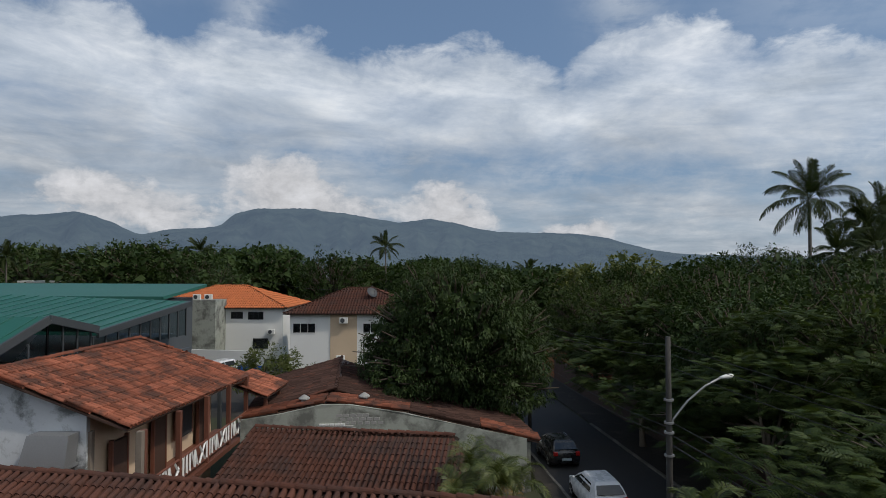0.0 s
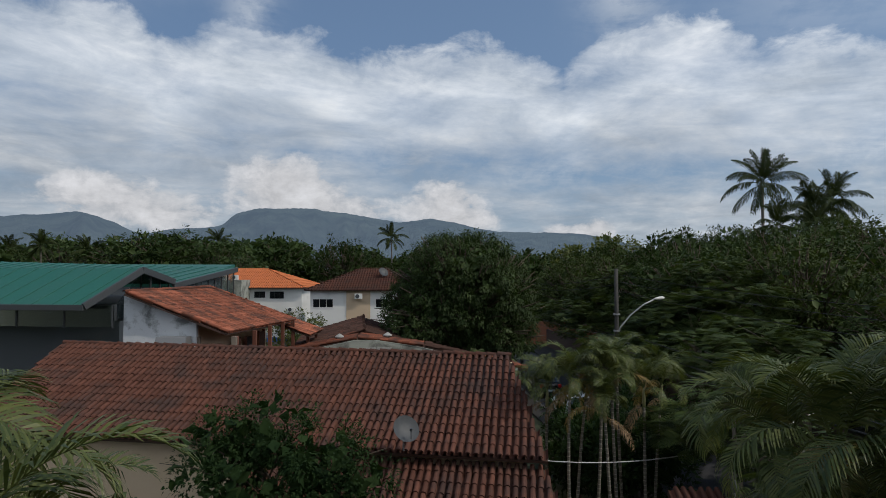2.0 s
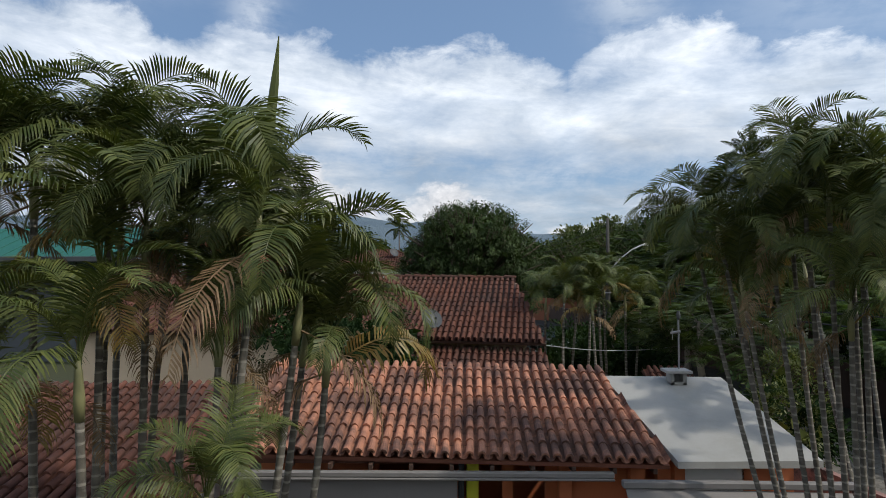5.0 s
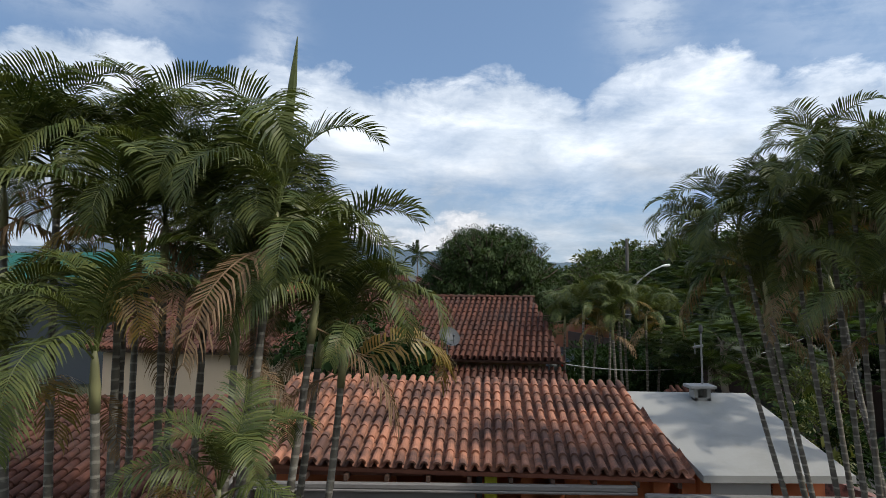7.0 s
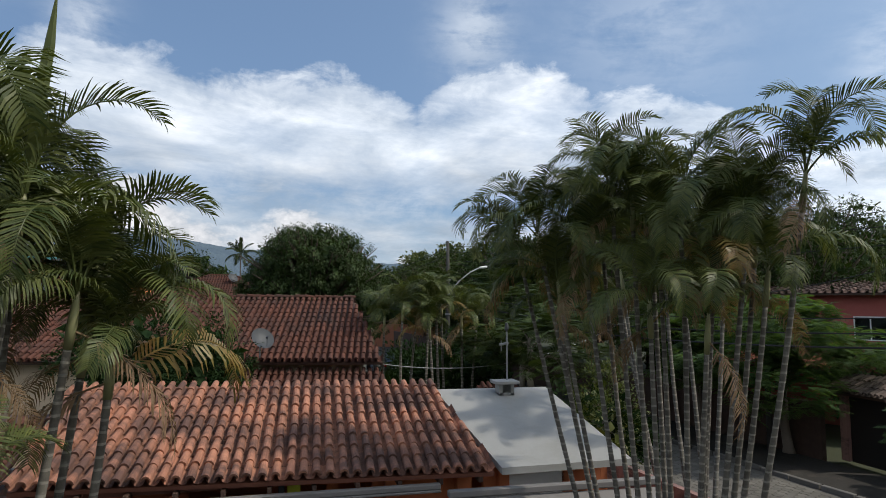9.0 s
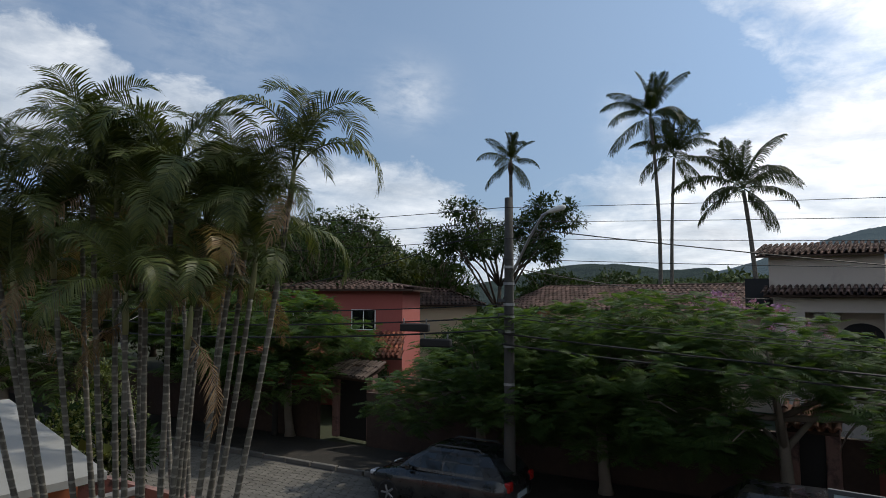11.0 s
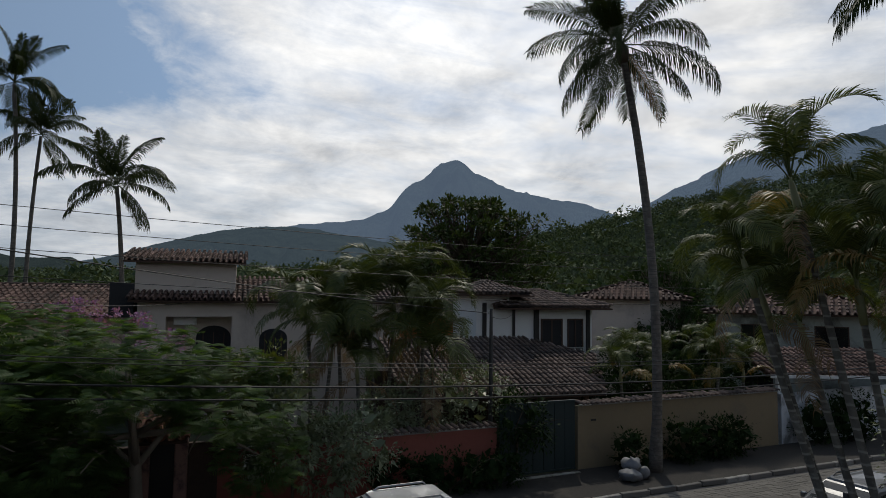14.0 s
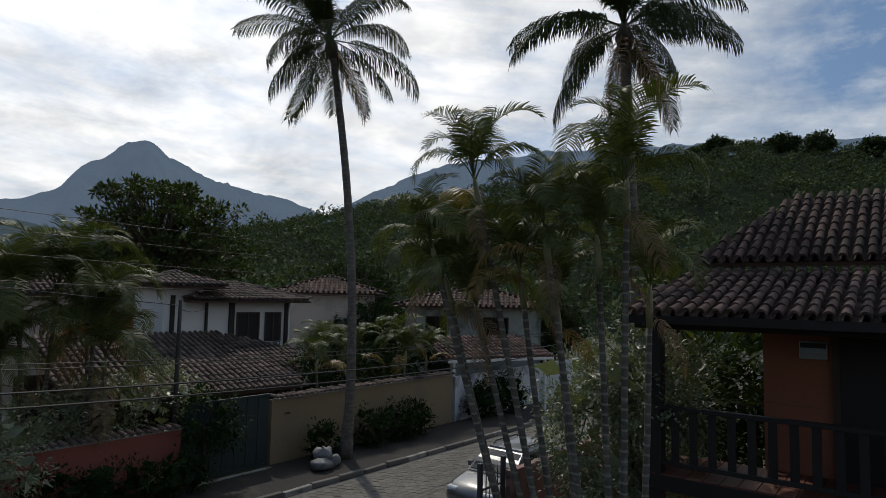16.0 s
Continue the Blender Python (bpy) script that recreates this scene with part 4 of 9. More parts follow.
COCO_SPECS = [(3.1, 0.66, 86, 26, 0.40, 0.5), (3.6, 0.80, 66, 62, 0.15, 0.9), (3.8, 0.94, 40, 92, 0.0, 1.4), (3.7, 0.98, 8, 82, -0.1, 1.8), (3.4, 0.96, -28, 50, -0.2, 2.0)]
COCO_DATA = [frond_shape(L, 96, bl, st, ar, 11 + i, 0.036, ve, ha, lean=0.8, twist=0.8 * (-1) ** i, ragged=0.03).data("frond", COCO) for i, (L, bl, st, ar, ve, ha) in enumerate(COCO_SPECS)]
COCO_FAR = [frond_shape(L, 68, bl, st, ar, 21 + i, 0.054, ve, ha, lean=0.85, ragged=0.06, twist=0.8 * (-1) ** i).data("frond", COCO) for i, (L, bl, st, ar, ve, ha) in enumerate(COCO_SPECS)]
COCO_DEAD = frond_shape(2.8, 30, 0.7, -60, 20, 15, 0.05, 0.0, 1.4, ragged=0.15).data("frond", DEADLEAF)


def coconut(at, top, r=0.14, fronds=20, size=1.0, seed=0, far=False, dead=2, bow=(0, 0, 0), group="coconut palms", label="tall coconut palm with slender curved grey trunk"):
    rnd = random.Random(seed * 31 + 9)
    e = thing("coconut_palm", at, label, "palm", group)
    a, t = Vector(at), Vector(top)
    ctrl = a.lerp(t, 0.45) + Vector((t.x - a.x, t.y - a.y, 0)) * 0.25 + Vector(bow)
    pts, rad = [], []
    k = 10 if far else 30
    for i in range(k + 1):
        f = i / k
        pts.append(a * (1 - f) ** 2 + ctrl * 2 * f * (1 - f) + t * f * f)
        rad.append(r * (1.0 - 0.35 * f + 0.5 * max(0.0, 1 - f * 8)) * (1.04 if i % 2 else 1.0))
    s = Shape()
    s.tube(pts, rad, 6 if far else 10)
    piece("trunk", s, COCOBARK, e, smooth=True)
    data = COCO_FAR if far else COCO_DATA
    d = (pts[-1] - pts[-3]).normalized()
    if not far:
        s = Shape()
        s.tube([t - d * 0.5, t - d * 0.1, t + d * 0.25], [r * 0.75, r * 1.3, r * 0.5], 8)
        piece("crown_heart", s, BARK, e, "fibrous brown leaf bases", True)
    for i in range(fronds + dead):
        sc = size * rnd.uniform(0.85, 1.1)
        f = i / fronds
        me = data[min(4, int(f * 5))] if i < fronds else COCO_DEAD
        ob = new("frond", me)
        ob.parent = e
        ob.matrix_parent_inverse = up_chain_of(e).inverted()
        ob.matrix_basis = Matrix.Translation(t + d * 0.15) @ pose(0, 0, 0, rnd.gauss(0, 14), rnd.gauss(0, 6), math.degrees(i * 2.399 + seed)) @ Matrix.Diagonal((sc, sc, sc, 1))
    return e

# ------------------------------------------------------------------ ground, road, distance
def near_kerb(y):
    return 8.7 - 0.105 * y


def far_kerb(y):
    return 14.2 - 0.105 * y


def strip(x0, x1, y0, y1, z, n=24, drop=0.0):
    """A strip of ground that follows the road."""
    s = Shape()
    for i in range(n):
        a, b = y0 + (y1 - y0) * i / n, y0 + (y1 - y0) * (i + 1) / n
        s.poly((x0(a), a, z), (x1(a), a, z), (x1(b), b, z), (x0(b), b, z))
        if drop:
            s.poly((x0(a), a, z - drop), (x0(a), a, z), (x0(b), b, z), (x0(b), b, z - drop))
            s.poly((x1(a), a, z), (x1(a), a, z - drop), (x1(b), b, z - drop), (x1(b), b, z))
    return s


g = Shape()
for i in range(-8, 8):
    for j in range(-8, 8):
        g.poly((i * 550, j * 550, 0), (i * 550 + 550, j * 550, 0), (i * 550 + 550, j * 550 + 550, 0), (i * 550, j * 550 + 550, 0))
setting("ground", g, GRASS, "flat earth and rough grass around the houses")
road = setting("road", strip(near_kerb, far_kerb, -90, 110, 0.012), ROADM, "street paved with worn hexagonal concrete blocks")
asphalt_road = setting("asphalt_road", strip(near_kerb, far_kerb, 15.5, 110, 0.055, drop=0.05), ASPHALT, "patched dark asphalt further up the street")
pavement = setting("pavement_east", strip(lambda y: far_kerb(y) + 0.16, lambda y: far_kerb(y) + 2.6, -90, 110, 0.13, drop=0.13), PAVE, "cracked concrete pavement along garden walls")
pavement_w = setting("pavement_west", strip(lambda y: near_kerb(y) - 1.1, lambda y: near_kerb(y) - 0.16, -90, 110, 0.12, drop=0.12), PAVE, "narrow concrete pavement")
yard = Shape()
yard.poly((-8, -34, 0.01), (9.5, -34, 0.01), (7.2, 4, 0.01), (-8, 4, 0.01))
setting("yard", yard, SOIL, "bare earth yard under the palms")


def mountain(name, material, dist, depth, profile, label, rough=0.14, rows=20, cols=420, seed=3.0):
    """A range of mountains. profile: azimuth and elevation of its skyline in degrees."""
    s = Shape()
    az = np.linspace(profile[0][0], profile[-1][0], cols)
    el = np.interp(az, [p[0] for p in profile], [p[1] for p in profile])
    ker = np.exp(-0.5 * (np.arange(-6, 7) / 1.3) ** 2)
    el = np.convolve(np.pad(el, 6, mode="edge"), ker / ker.sum(), "valid")
    for j in range(rows + 2):
        f = min(1.0, j / rows)
        for i in range(cols):
            d = dist + depth * (f if j <= rows else 1.25)
            top = (dist + depth) * math.tan(radians(el[i]))
            n = noise.fractal(Vector((az[i] * 0.55, f * 2.2, seed)), 0.9, 2.1, 6)
            h = top * (f ** 0.85) if j <= rows else top * 0.6
            h += top * rough * n * (4 * f * (1 - f) + (0.18 if f == 1 else 0.0)) + top * 0.012 * noise.noise(Vector((az[i] * 6, j, seed)))
            wob = depth * 0.16 * noise.noise(Vector((az[i] * 0.35, f * 1.5, seed + 9))) * math.sin(math.pi * f)
            a = radians(az[i])
            s.v.append(((d + wob) * math.sin(a), (d + wob) * math.cos(a), max(-2.0, h) if j else -2.0))
    for j in range(rows + 1):
        for i in range(cols - 1):
            k = j * cols + i
            s.f.append((k, k + 1, k + cols + 1, k + cols))
    return setting(name, s, material, label, True)


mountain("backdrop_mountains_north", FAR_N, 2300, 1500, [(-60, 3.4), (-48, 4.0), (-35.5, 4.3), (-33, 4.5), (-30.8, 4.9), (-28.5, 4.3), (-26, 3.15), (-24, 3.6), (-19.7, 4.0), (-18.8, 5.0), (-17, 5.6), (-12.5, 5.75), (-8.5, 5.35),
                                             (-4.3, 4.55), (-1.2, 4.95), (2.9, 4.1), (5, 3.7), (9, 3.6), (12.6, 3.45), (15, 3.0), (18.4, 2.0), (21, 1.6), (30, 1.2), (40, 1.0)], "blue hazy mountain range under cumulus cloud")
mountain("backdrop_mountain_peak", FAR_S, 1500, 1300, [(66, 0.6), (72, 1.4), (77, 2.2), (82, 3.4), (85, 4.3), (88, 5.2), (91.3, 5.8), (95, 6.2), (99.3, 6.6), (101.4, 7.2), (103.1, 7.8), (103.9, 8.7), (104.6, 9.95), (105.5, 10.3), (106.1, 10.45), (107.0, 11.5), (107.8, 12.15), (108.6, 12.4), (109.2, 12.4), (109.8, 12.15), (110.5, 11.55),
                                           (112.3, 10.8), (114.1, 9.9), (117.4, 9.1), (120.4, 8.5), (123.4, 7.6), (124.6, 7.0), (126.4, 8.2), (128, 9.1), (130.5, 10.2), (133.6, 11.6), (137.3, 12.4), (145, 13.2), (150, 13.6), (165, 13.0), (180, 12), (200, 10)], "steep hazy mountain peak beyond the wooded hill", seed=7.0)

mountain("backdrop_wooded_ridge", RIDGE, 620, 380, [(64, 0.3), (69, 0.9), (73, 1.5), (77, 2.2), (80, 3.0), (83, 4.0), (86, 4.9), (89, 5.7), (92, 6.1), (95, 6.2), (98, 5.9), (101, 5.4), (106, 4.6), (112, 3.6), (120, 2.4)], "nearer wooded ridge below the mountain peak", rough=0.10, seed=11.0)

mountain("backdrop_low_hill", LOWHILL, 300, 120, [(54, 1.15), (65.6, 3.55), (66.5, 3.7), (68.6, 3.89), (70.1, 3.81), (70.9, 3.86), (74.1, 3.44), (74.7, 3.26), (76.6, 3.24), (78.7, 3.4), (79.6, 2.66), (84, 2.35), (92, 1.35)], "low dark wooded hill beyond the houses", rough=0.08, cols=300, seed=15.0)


def hill_z(x, y):
    """The wooded hill south and east of the street."""
    d = math.hypot(x, y)
    a = math.degrees(math.atan2(x, y)) % 360
    top = np.interp(a, [60, 76, 84, 92, 100, 108, 112, 116, 120, 124, 128, 132, 136, 144, 152, 160, 172, 190, 220, 250], [0.6, 1.5, 1.7, 1.9, 2.4, 3.3, 4.3, 5.3, 6.0, 6.9, 7.9, 8.6, 9.1, 10.3, 11.6, 12.6, 10.8, 9.0, 6.0, 0.5])
    f = min(1.0, max(0.0, (d - 95) / 330))
    f = f * f * (3 - 2 * f)
    return f * math.tan(radians(float(top))) * 400 * (1 + 0.12 * noise.noise(Vector((x, y, 0)) * 0.012))


hill = Shape()
NA, NR = 90, 16
for j in range(NR):
    for i in range(NA):
        a, d = radians(60 + 190 * i / (NA - 1)), 95 + 420 * j / (NR - 1)
        x, y = d * math.sin(a), d * math.cos(a)
        hill.v.append((x, y, hill_z(x, y) - 0.3))
for j in range(NR - 1):
    for i in range(NA - 1):
        k = j * NA + i
        hill.f.append((k, k + 1, k + NA + 1, k + NA))
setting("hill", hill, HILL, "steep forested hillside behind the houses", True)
rng = np.random.default_rng(5)
sp = []
while len(sp) < 4400:
    a, d = radians(rng.uniform(66, 178)), 100 + 330 * rng.random() ** 0.75
    x, y = d * math.sin(a), d * math.cos(a)
    sp.append((x, y, hill_z(x, y)))
sp = np.array(sp)
per = 42
size = rng.uniform(2.0, 5.0, len(sp)) * (1 + 0.5 * (rng.random(len(sp)) > 0.93))
centres = np.repeat(sp, per, axis=0)
u = rng.normal(size=centres.shape)
u[:, 2] = np.abs(u[:, 2]) * 1.1 - 0.25
u /= np.linalg.norm(u, axis=1)[:, None]
sz = np.repeat(size, per)[:, None]
P = centres + u * sz * np.array([0.85, 0.85, 0.8]) * rng.uniform(0.75, 1.05, (len(u), 1)) + np.array([0, 0, 0.7]) * sz
ob = new("hill_forest", leaf_mesh("hill_forest", P, u * 0.4 + rng.normal(scale=0.8, size=u.shape), u + np.array([0, 0, 0.6]), np.repeat(size, per) * rng.uniform(0.22, 0.42, len(P)), np.repeat(size, per) * rng.uniform(0.15, 0.28, len(P)), WOODS, plain=True))
tagged(ob, "dense mixed forest covering the hillside", "forest", kind="stuff")

# ------------------------------------------------------------------ near house with the orange roof
house_e = thing("restaurant_house", (-1, 3, 0), "low house with weathered orange clay tile roof", "house")
ERL, ERR, EER, EEL = Vector((-4.87, 3.6, 3.46)), Vector((2.6, 3.4, 3.28)), Vector((2.93, -0.38, 2.33)), Vector((-4.54, -0.18, 2.44))
tiled_roof(house_e, [EEL, EER, ERR, ERL], TILE_E, 0.212, 0.44, 300, (0.5, -1, 2.4), deck=REDWOOD)
s, m = wall_shape((2.65, 0.55), (-4.4, 0.75), 0, 2.35, -0.15, [(1.7, 2.3, 0.05, 2.15), (2.5, 4.8, 0.9, 2.15)])
piece("wall", s, ORANGE, house_e)
s, m = wall_shape((-4.4, 0.75), (-4.6, 3.3), 0, 2.4, -0.15)
piece("wall", s, ORANGE, house_e)
s, m = wall_shape((2.6, 3.2), (2.65, 0.55), 0, 2.3, -0.15)
piece("wall", s, ORANGE, house_e)
s, m = wall_shape((-4.6, 3.3), (2.6, 3.1), 0, 3.0, -0.15)
piece("wall", s, ORANGE, house_e)

# concrete slab roof beside it
slab = Shape()
SBL, SBR, SFR, SFL = Vector((2.72, 3.42, 3.18)), Vector((5.45, 3.4, 3.16)), Vector((5.55, -0.35, 2.36)), Vector((3.05, -0.42, 2.36))
slab.prism([SFL, SFR, SBR, SBL], (0, 0, -0.12))
annex = thing("annex", (4.1, 1.5, 0), "flat-roofed kitchen annex with pale sloping concrete slab", "house")
piece("roof_slab", slab, SLAB, annex, "pale painted concrete slab")
for a, b in (((5.45, 0.4), (2.95, 0.35)), ((5.35, 3.3), (5.45, 0.4)), ((2.9, 3.3), (5.35, 3.3))):
    s, m = wall_shape(a, b, 0, 2.36, -0.14)
    piece("wall", s, ORANGE, annex)

# ------------------------------------------------------------------ long dark-red roofed house behind
house_d = thing("long_house", (-5, 11, 0), "long low house with dark mossy red tile roof", "house")
DRR, DRL, DER, DEL = Vector((1.75, 13.5, 5.32)), Vector((-14.5, 15.9, 5.45)), Vector((2.25, 8.7, 3.36)), Vector((-14.6, 11.1, 3.5))
tiled_roof(house_d, [DEL, DER, DRR, DRL], TILE_D, 0.205, 0.41, 300, (0.5, 8.5, 3.4))
DBR, DBL = DRR + Vector((0.9, 4.0, -1.9)), DRL + Vector((0.4, 4.0, -1.9))
tiled_roof(house_d, [DBR, DBL, DRL, DRR], TILE_D, 0.26, 0.5)
ridge_caps(house_d, DRL, DRR, TILE_D)
tiled_roof(house_d, [(-5.6, 8.35, 2.32), (2.45, 7.2, 2.25), (2.2, 9.0, 3.06), (-5.6, 10.1, 3.1)], TILE_D, 0.205, 0.41, 120, (1.5, 7, 2.2))
for a, b, h in (((1.7, 9.2), (-14.2, 11.6), 3.3), ((-14.2, 11.6), (-13.9, 19.4), 3.3), ((-13.9, 19.4), (2.3, 17.2), 3.3), ((2.3, 17.2), (1.7, 9.2), 3.3)):
    s, m = wall_shape(a, b, 0, h, -0.2)
    piece("wall", s, CREAM, house_d)
gable = Shape()
gable.prism([(2.0, 9.2, 3.3), (2.3, 17.0, 3.3), (1.85, 13.4, 5.15)], (-0.2, 0.02, 0))
piece("gable", gable, CREAM, house_d)

# ------------------------------------------------------------------ house C: mid roof
house_c = thing("tiled_house", (-3.5, 23, 0), "small house with dark red tile roof", "house")
tiled_roof(house_c, [(-8.3, 20.6, 2.35), (2.2, 19.4, 2.3), (0.4, 24.5, 3.85), (-7.7, 25.8, 3.85)], TILE_D, 0.215, 0.42)
tiled_roof(house_c, [(0.6, 27.5, 2.9), (-7.5, 28.4, 2.9), (-7.7, 25.8, 3.85), (0.4, 24.5, 3.85)], TILE_D, 0.26, 0.5)
ridge_caps(house_c, (-7.7, 25.8, 3.87), (0.4, 24.5, 3.87), TILE_D)
for a, b in (((1.2, 20.2), (-7.6, 21.2)), ((-7.6, 21.2), (-7.2, 27.8)), ((-7.2, 27.8), (0.4, 27.0)), ((0.4, 27.0), (1.2, 20.2))):
    s, m = wall_shape(a, b, 0, 2.45, -0.2)
    piece("wall", s, OLDWHITE, house_c)

# ------------------------------------------------------------------ house B: gabled house with a bare parapet wall
house_b = thing("gabled_house", (-4.5, 34, 0), "old gabled house with crumbling grey parapet and dark tile roof", "house")
s = Shape()
s.prism([(-9.2, 28.5, 0), (3.9, 29.2, 0), (3.9, 29.2, 2.5), (1.5, 29.1, 3.0), (-1.8, 28.9, 3.75), (-4.3, 28.8, 4.15), (-5.6, 28.7, 4.15), (-7.5, 28.6, 3.75), (-9.2, 28.5, 3.5)], (0, 0.22, 0))
piece("parapet_wall", s, GREYWALL, house_b, "stained grey-green rendered gable wall")
tiled_roof(house_b, [(-1.2, 30.3, 3.3), (-3.2, 40.4, 3.5), (-6.5, 40.2, 4.7), (-5.2, 30.3, 4.5)], TILE_B, 0.23, 0.45)
tiled_roof(house_b, [(-11.0, 40.2, 3.4), (-9.6, 30.3, 3.3), (-5.2, 30.3, 4.5), (-6.5, 40.2, 4.7)], TILE_B, 0.23, 0.45)
tiled_roof(house_b, [(4.6, 30.5, 2.2), (3.0, 40, 2.4), (-3.2, 40.4, 3.4), (-1.2, 30.5, 3.2)], TILE_B, 0.23, 0.45)
ridge_caps(house_b, (-5.2, 30.3, 4.55), (-6.5, 40.2, 4.75), TILE_B)
for a, b in (((-9.2, 28.8), (-10.4, 40)), ((-10.4, 40), (2.8, 40)), ((2.8, 40), (3.9, 29.4))):
    s, m = wall_shape(a, b, 0, 2.3, 0.2)
    piece("wall", s, GREYWALL, house_b)

for ring, mat_ in (([(-9.3, 28.75, 3.52), (-9.3, 30.2, 3.62), (-5.5, 30.2, 4.36), (-5.5, 28.95, 4.24)], TILE_A), ([(-1.6, 30.2, 3.88), (-1.6, 29.1, 3.80), (-5.4, 28.95, 4.24), (-5.4, 30.2, 4.36)], TILE_A), ([(1.7, 30.2, 3.12), (1.7, 29.2, 3.04), (-1.5, 29.1, 3.80), (-1.5, 30.2, 3.88)], TILE_B), ([(4.5, 30.4, 2.42), (4.5, 29.3, 2.38), (1.8, 29.2, 3.04), (1.8, 30.4, 3.10)], TILE_A)):
    tiled_roof(house_b, ring, mat_, 0.215, 0.42)
rb = random.Random(4)
for row in range(3):
    for k in range(7 - row):
        s = Shape()
        x = -4.9 + k * 0.31 + 0.15 * (row % 2) + rb.gauss(0, 0.01)
        s.box(x, 28.72 + 0.055 * (x + 5.4), 3.25 + row * 0.17, x + 0.28, 28.9 + 0.055 * (x + 5.4), 3.40 + row * 0.17, None, 0.008)
        piece("block", s, CONC, house_b)
# ------------------------------------------------------------------ house A: two storeys with a timber balcony
house_a = thing("balcony_house", (-14, 24, 0), "two-storey house with red tile roof and timber balcony", "house")
A_NE, A_FE, A_FR, A_NR = Vector((-9.5, 19.0, 5.55)), Vector((-9.3, 30.2, 5.2)), Vector((-13.9, 28.7, 7.2)), Vector((-13.7, 18.7, 7.25))
tiled_roof(house_a, [A_NE, A_FE, A_FR, A_NR], TILE_A, 0.215, 0.42, 300, (-9.5, 20, 5.5))
tiled_roof(house_a, [A_FE, (-13.9, 30.5, 5.2), A_FR], TILE_A, 0.215, 0.42)
ridge_caps(house_a, A_FR, A_NR, TILE_A)
ridge_caps(house_a, A_FE, A_FR, TILE_A)
s = Shape()
s.prism([(-14.0, 19.2, 0), (-10.9, 19.2, 0), (-10.9, 19.2, 5.95), (-13.7, 19.2, 7.08), (-14.0, 19.2, 7.08)], (0, 0.2, 0))
piece("wall", s, OLDWHITE, house_a, "mould-streaked pale blue-white gable wall")
for a, b, h, mat_ in (((-10.9, 19.4), (-10.9, 29.5), 5.75, CREAM), ((-10.9, 29.5), (-13.8, 29.5), 5.1, OLDWHITE), ((-13.9, 29.5), (-13.9, 19.4), 7.0, OLDWHITE)):
    s, m = wall_shape(a, b, 0, h, 0.2)
    piece("wall", s, mat_, house_a)
s = Shape()
s.box(-10.9, 19.3, 2.55, -9.2, 30.0, 2.75)
piece("balcony_floor", s, REDWOOD, house_a)

# ------------------------------------------------------------------ green-roofed hall
hall = thing("green_roofed_hall", (-25, 35, 0), "modern hall with green metal roof and dark glazed gables", "building")
s = Shape()
s.prism([(-18.6, 24.2, 6.45), (-17.0, 27.0, 8.3), (-42, 30.0, 8.3), (-43.6, 27.2, 6.45)], (0, 0, -0.22))
piece("roof", s, GREENROOF, hall)
s = Shape()
s.prism([(-17.0, 27.0, 8.3), (-16.4, 29.7, 7.6), (-41.4, 32.7, 7.6), (-42, 30.0, 8.3)], (0, 0, -0.22))
piece("roof", s, GREENROOF, hall)
s = Shape()
s.prism([(-16.6, 30.0, 7.4), (-15.7, 38.8, 8.4), (-40, 43, 9.0), (-41, 33, 7.4)], (0, 0, -0.22))
piece("roof", s, GREENROOF, hall)
s = Shape()
s.box(-42, 27.5, 0, -17.2, 40, 6.3)
piece("body", s, DARKCLAD, hall, "dark grey clad walls")

# ------------------------------------------------------------------ far white houses
def plain_house(at, w, d, h, rise, wall_mat, roof_mat, label, over=0.6, yaw=0.0, hip=True, name="house"):
    """A hipped or gabled house: walls, roof slopes; at is the middle of its front."""
    e = thing(name, (at[0], at[1], 0), label, "house")
    M = pose(at[0], at[1], 0, 0, 0, yaw)
    s = Shape()
    s.box(-w / 2, 0, 0, w / 2, d, h, M)
    piece("body", s, wall_mat, e)
    o = over
    c = [M @ Vector(p) for p in ((-w / 2 - o, -o, h), (w / 2 + o, -o, h), (w / 2 + o, d + o, h), (-w / 2 - o, d + o, h))]
    if hip:
        k = min(w, d) / 2
        if w >= d:
            r = [M @ Vector((-w / 2 + k, d / 2, h + rise)), M @ Vector((w / 2 - k, d / 2, h + rise))]
            faces = [[c[0], c[1], r[1], r[0]], [c[2], c[3], r[0], r[1]], [c[1], c[2], r[1]], [c[3], c[0], r[0]]]
        else:
            r = [M @ Vector((0, k, h + rise)), M @ Vector((0, d - k, h + rise))]
            faces = [[c[0], c[1], r[0]], [c[2], c[3], r[1]], [c[1], c[2], r[1], r[0]], [c[3], c[0], r[0], r[1]]]
    else:
        r = [M @ Vector((-w / 2 - o, d / 2, h + rise)), M @ Vector((w / 2 + o, d / 2, h + rise))]
        faces = [[c[0], c[1], r[1], r[0]], [c[2], c[3], r[0], r[1]]]
    for f in faces:
        tiled_roof(e, f, roof_mat, 0.30, 0.55)
    ridge_caps(e, r[0], r[1], roof_mat)
    return e, M


white_house, WM = plain_house((-9.0, 63.2), 13.0, 10, 6.0, 2.4, WHITE, TILE_D, "two-storey white house with tan strip and dark tile roof")
orange_house, OM = plain_house((-26.8, 73), 16.2, 12, 6.0, 2.4, WHITE, TILE_O, "white office house with bright orange tile roof")

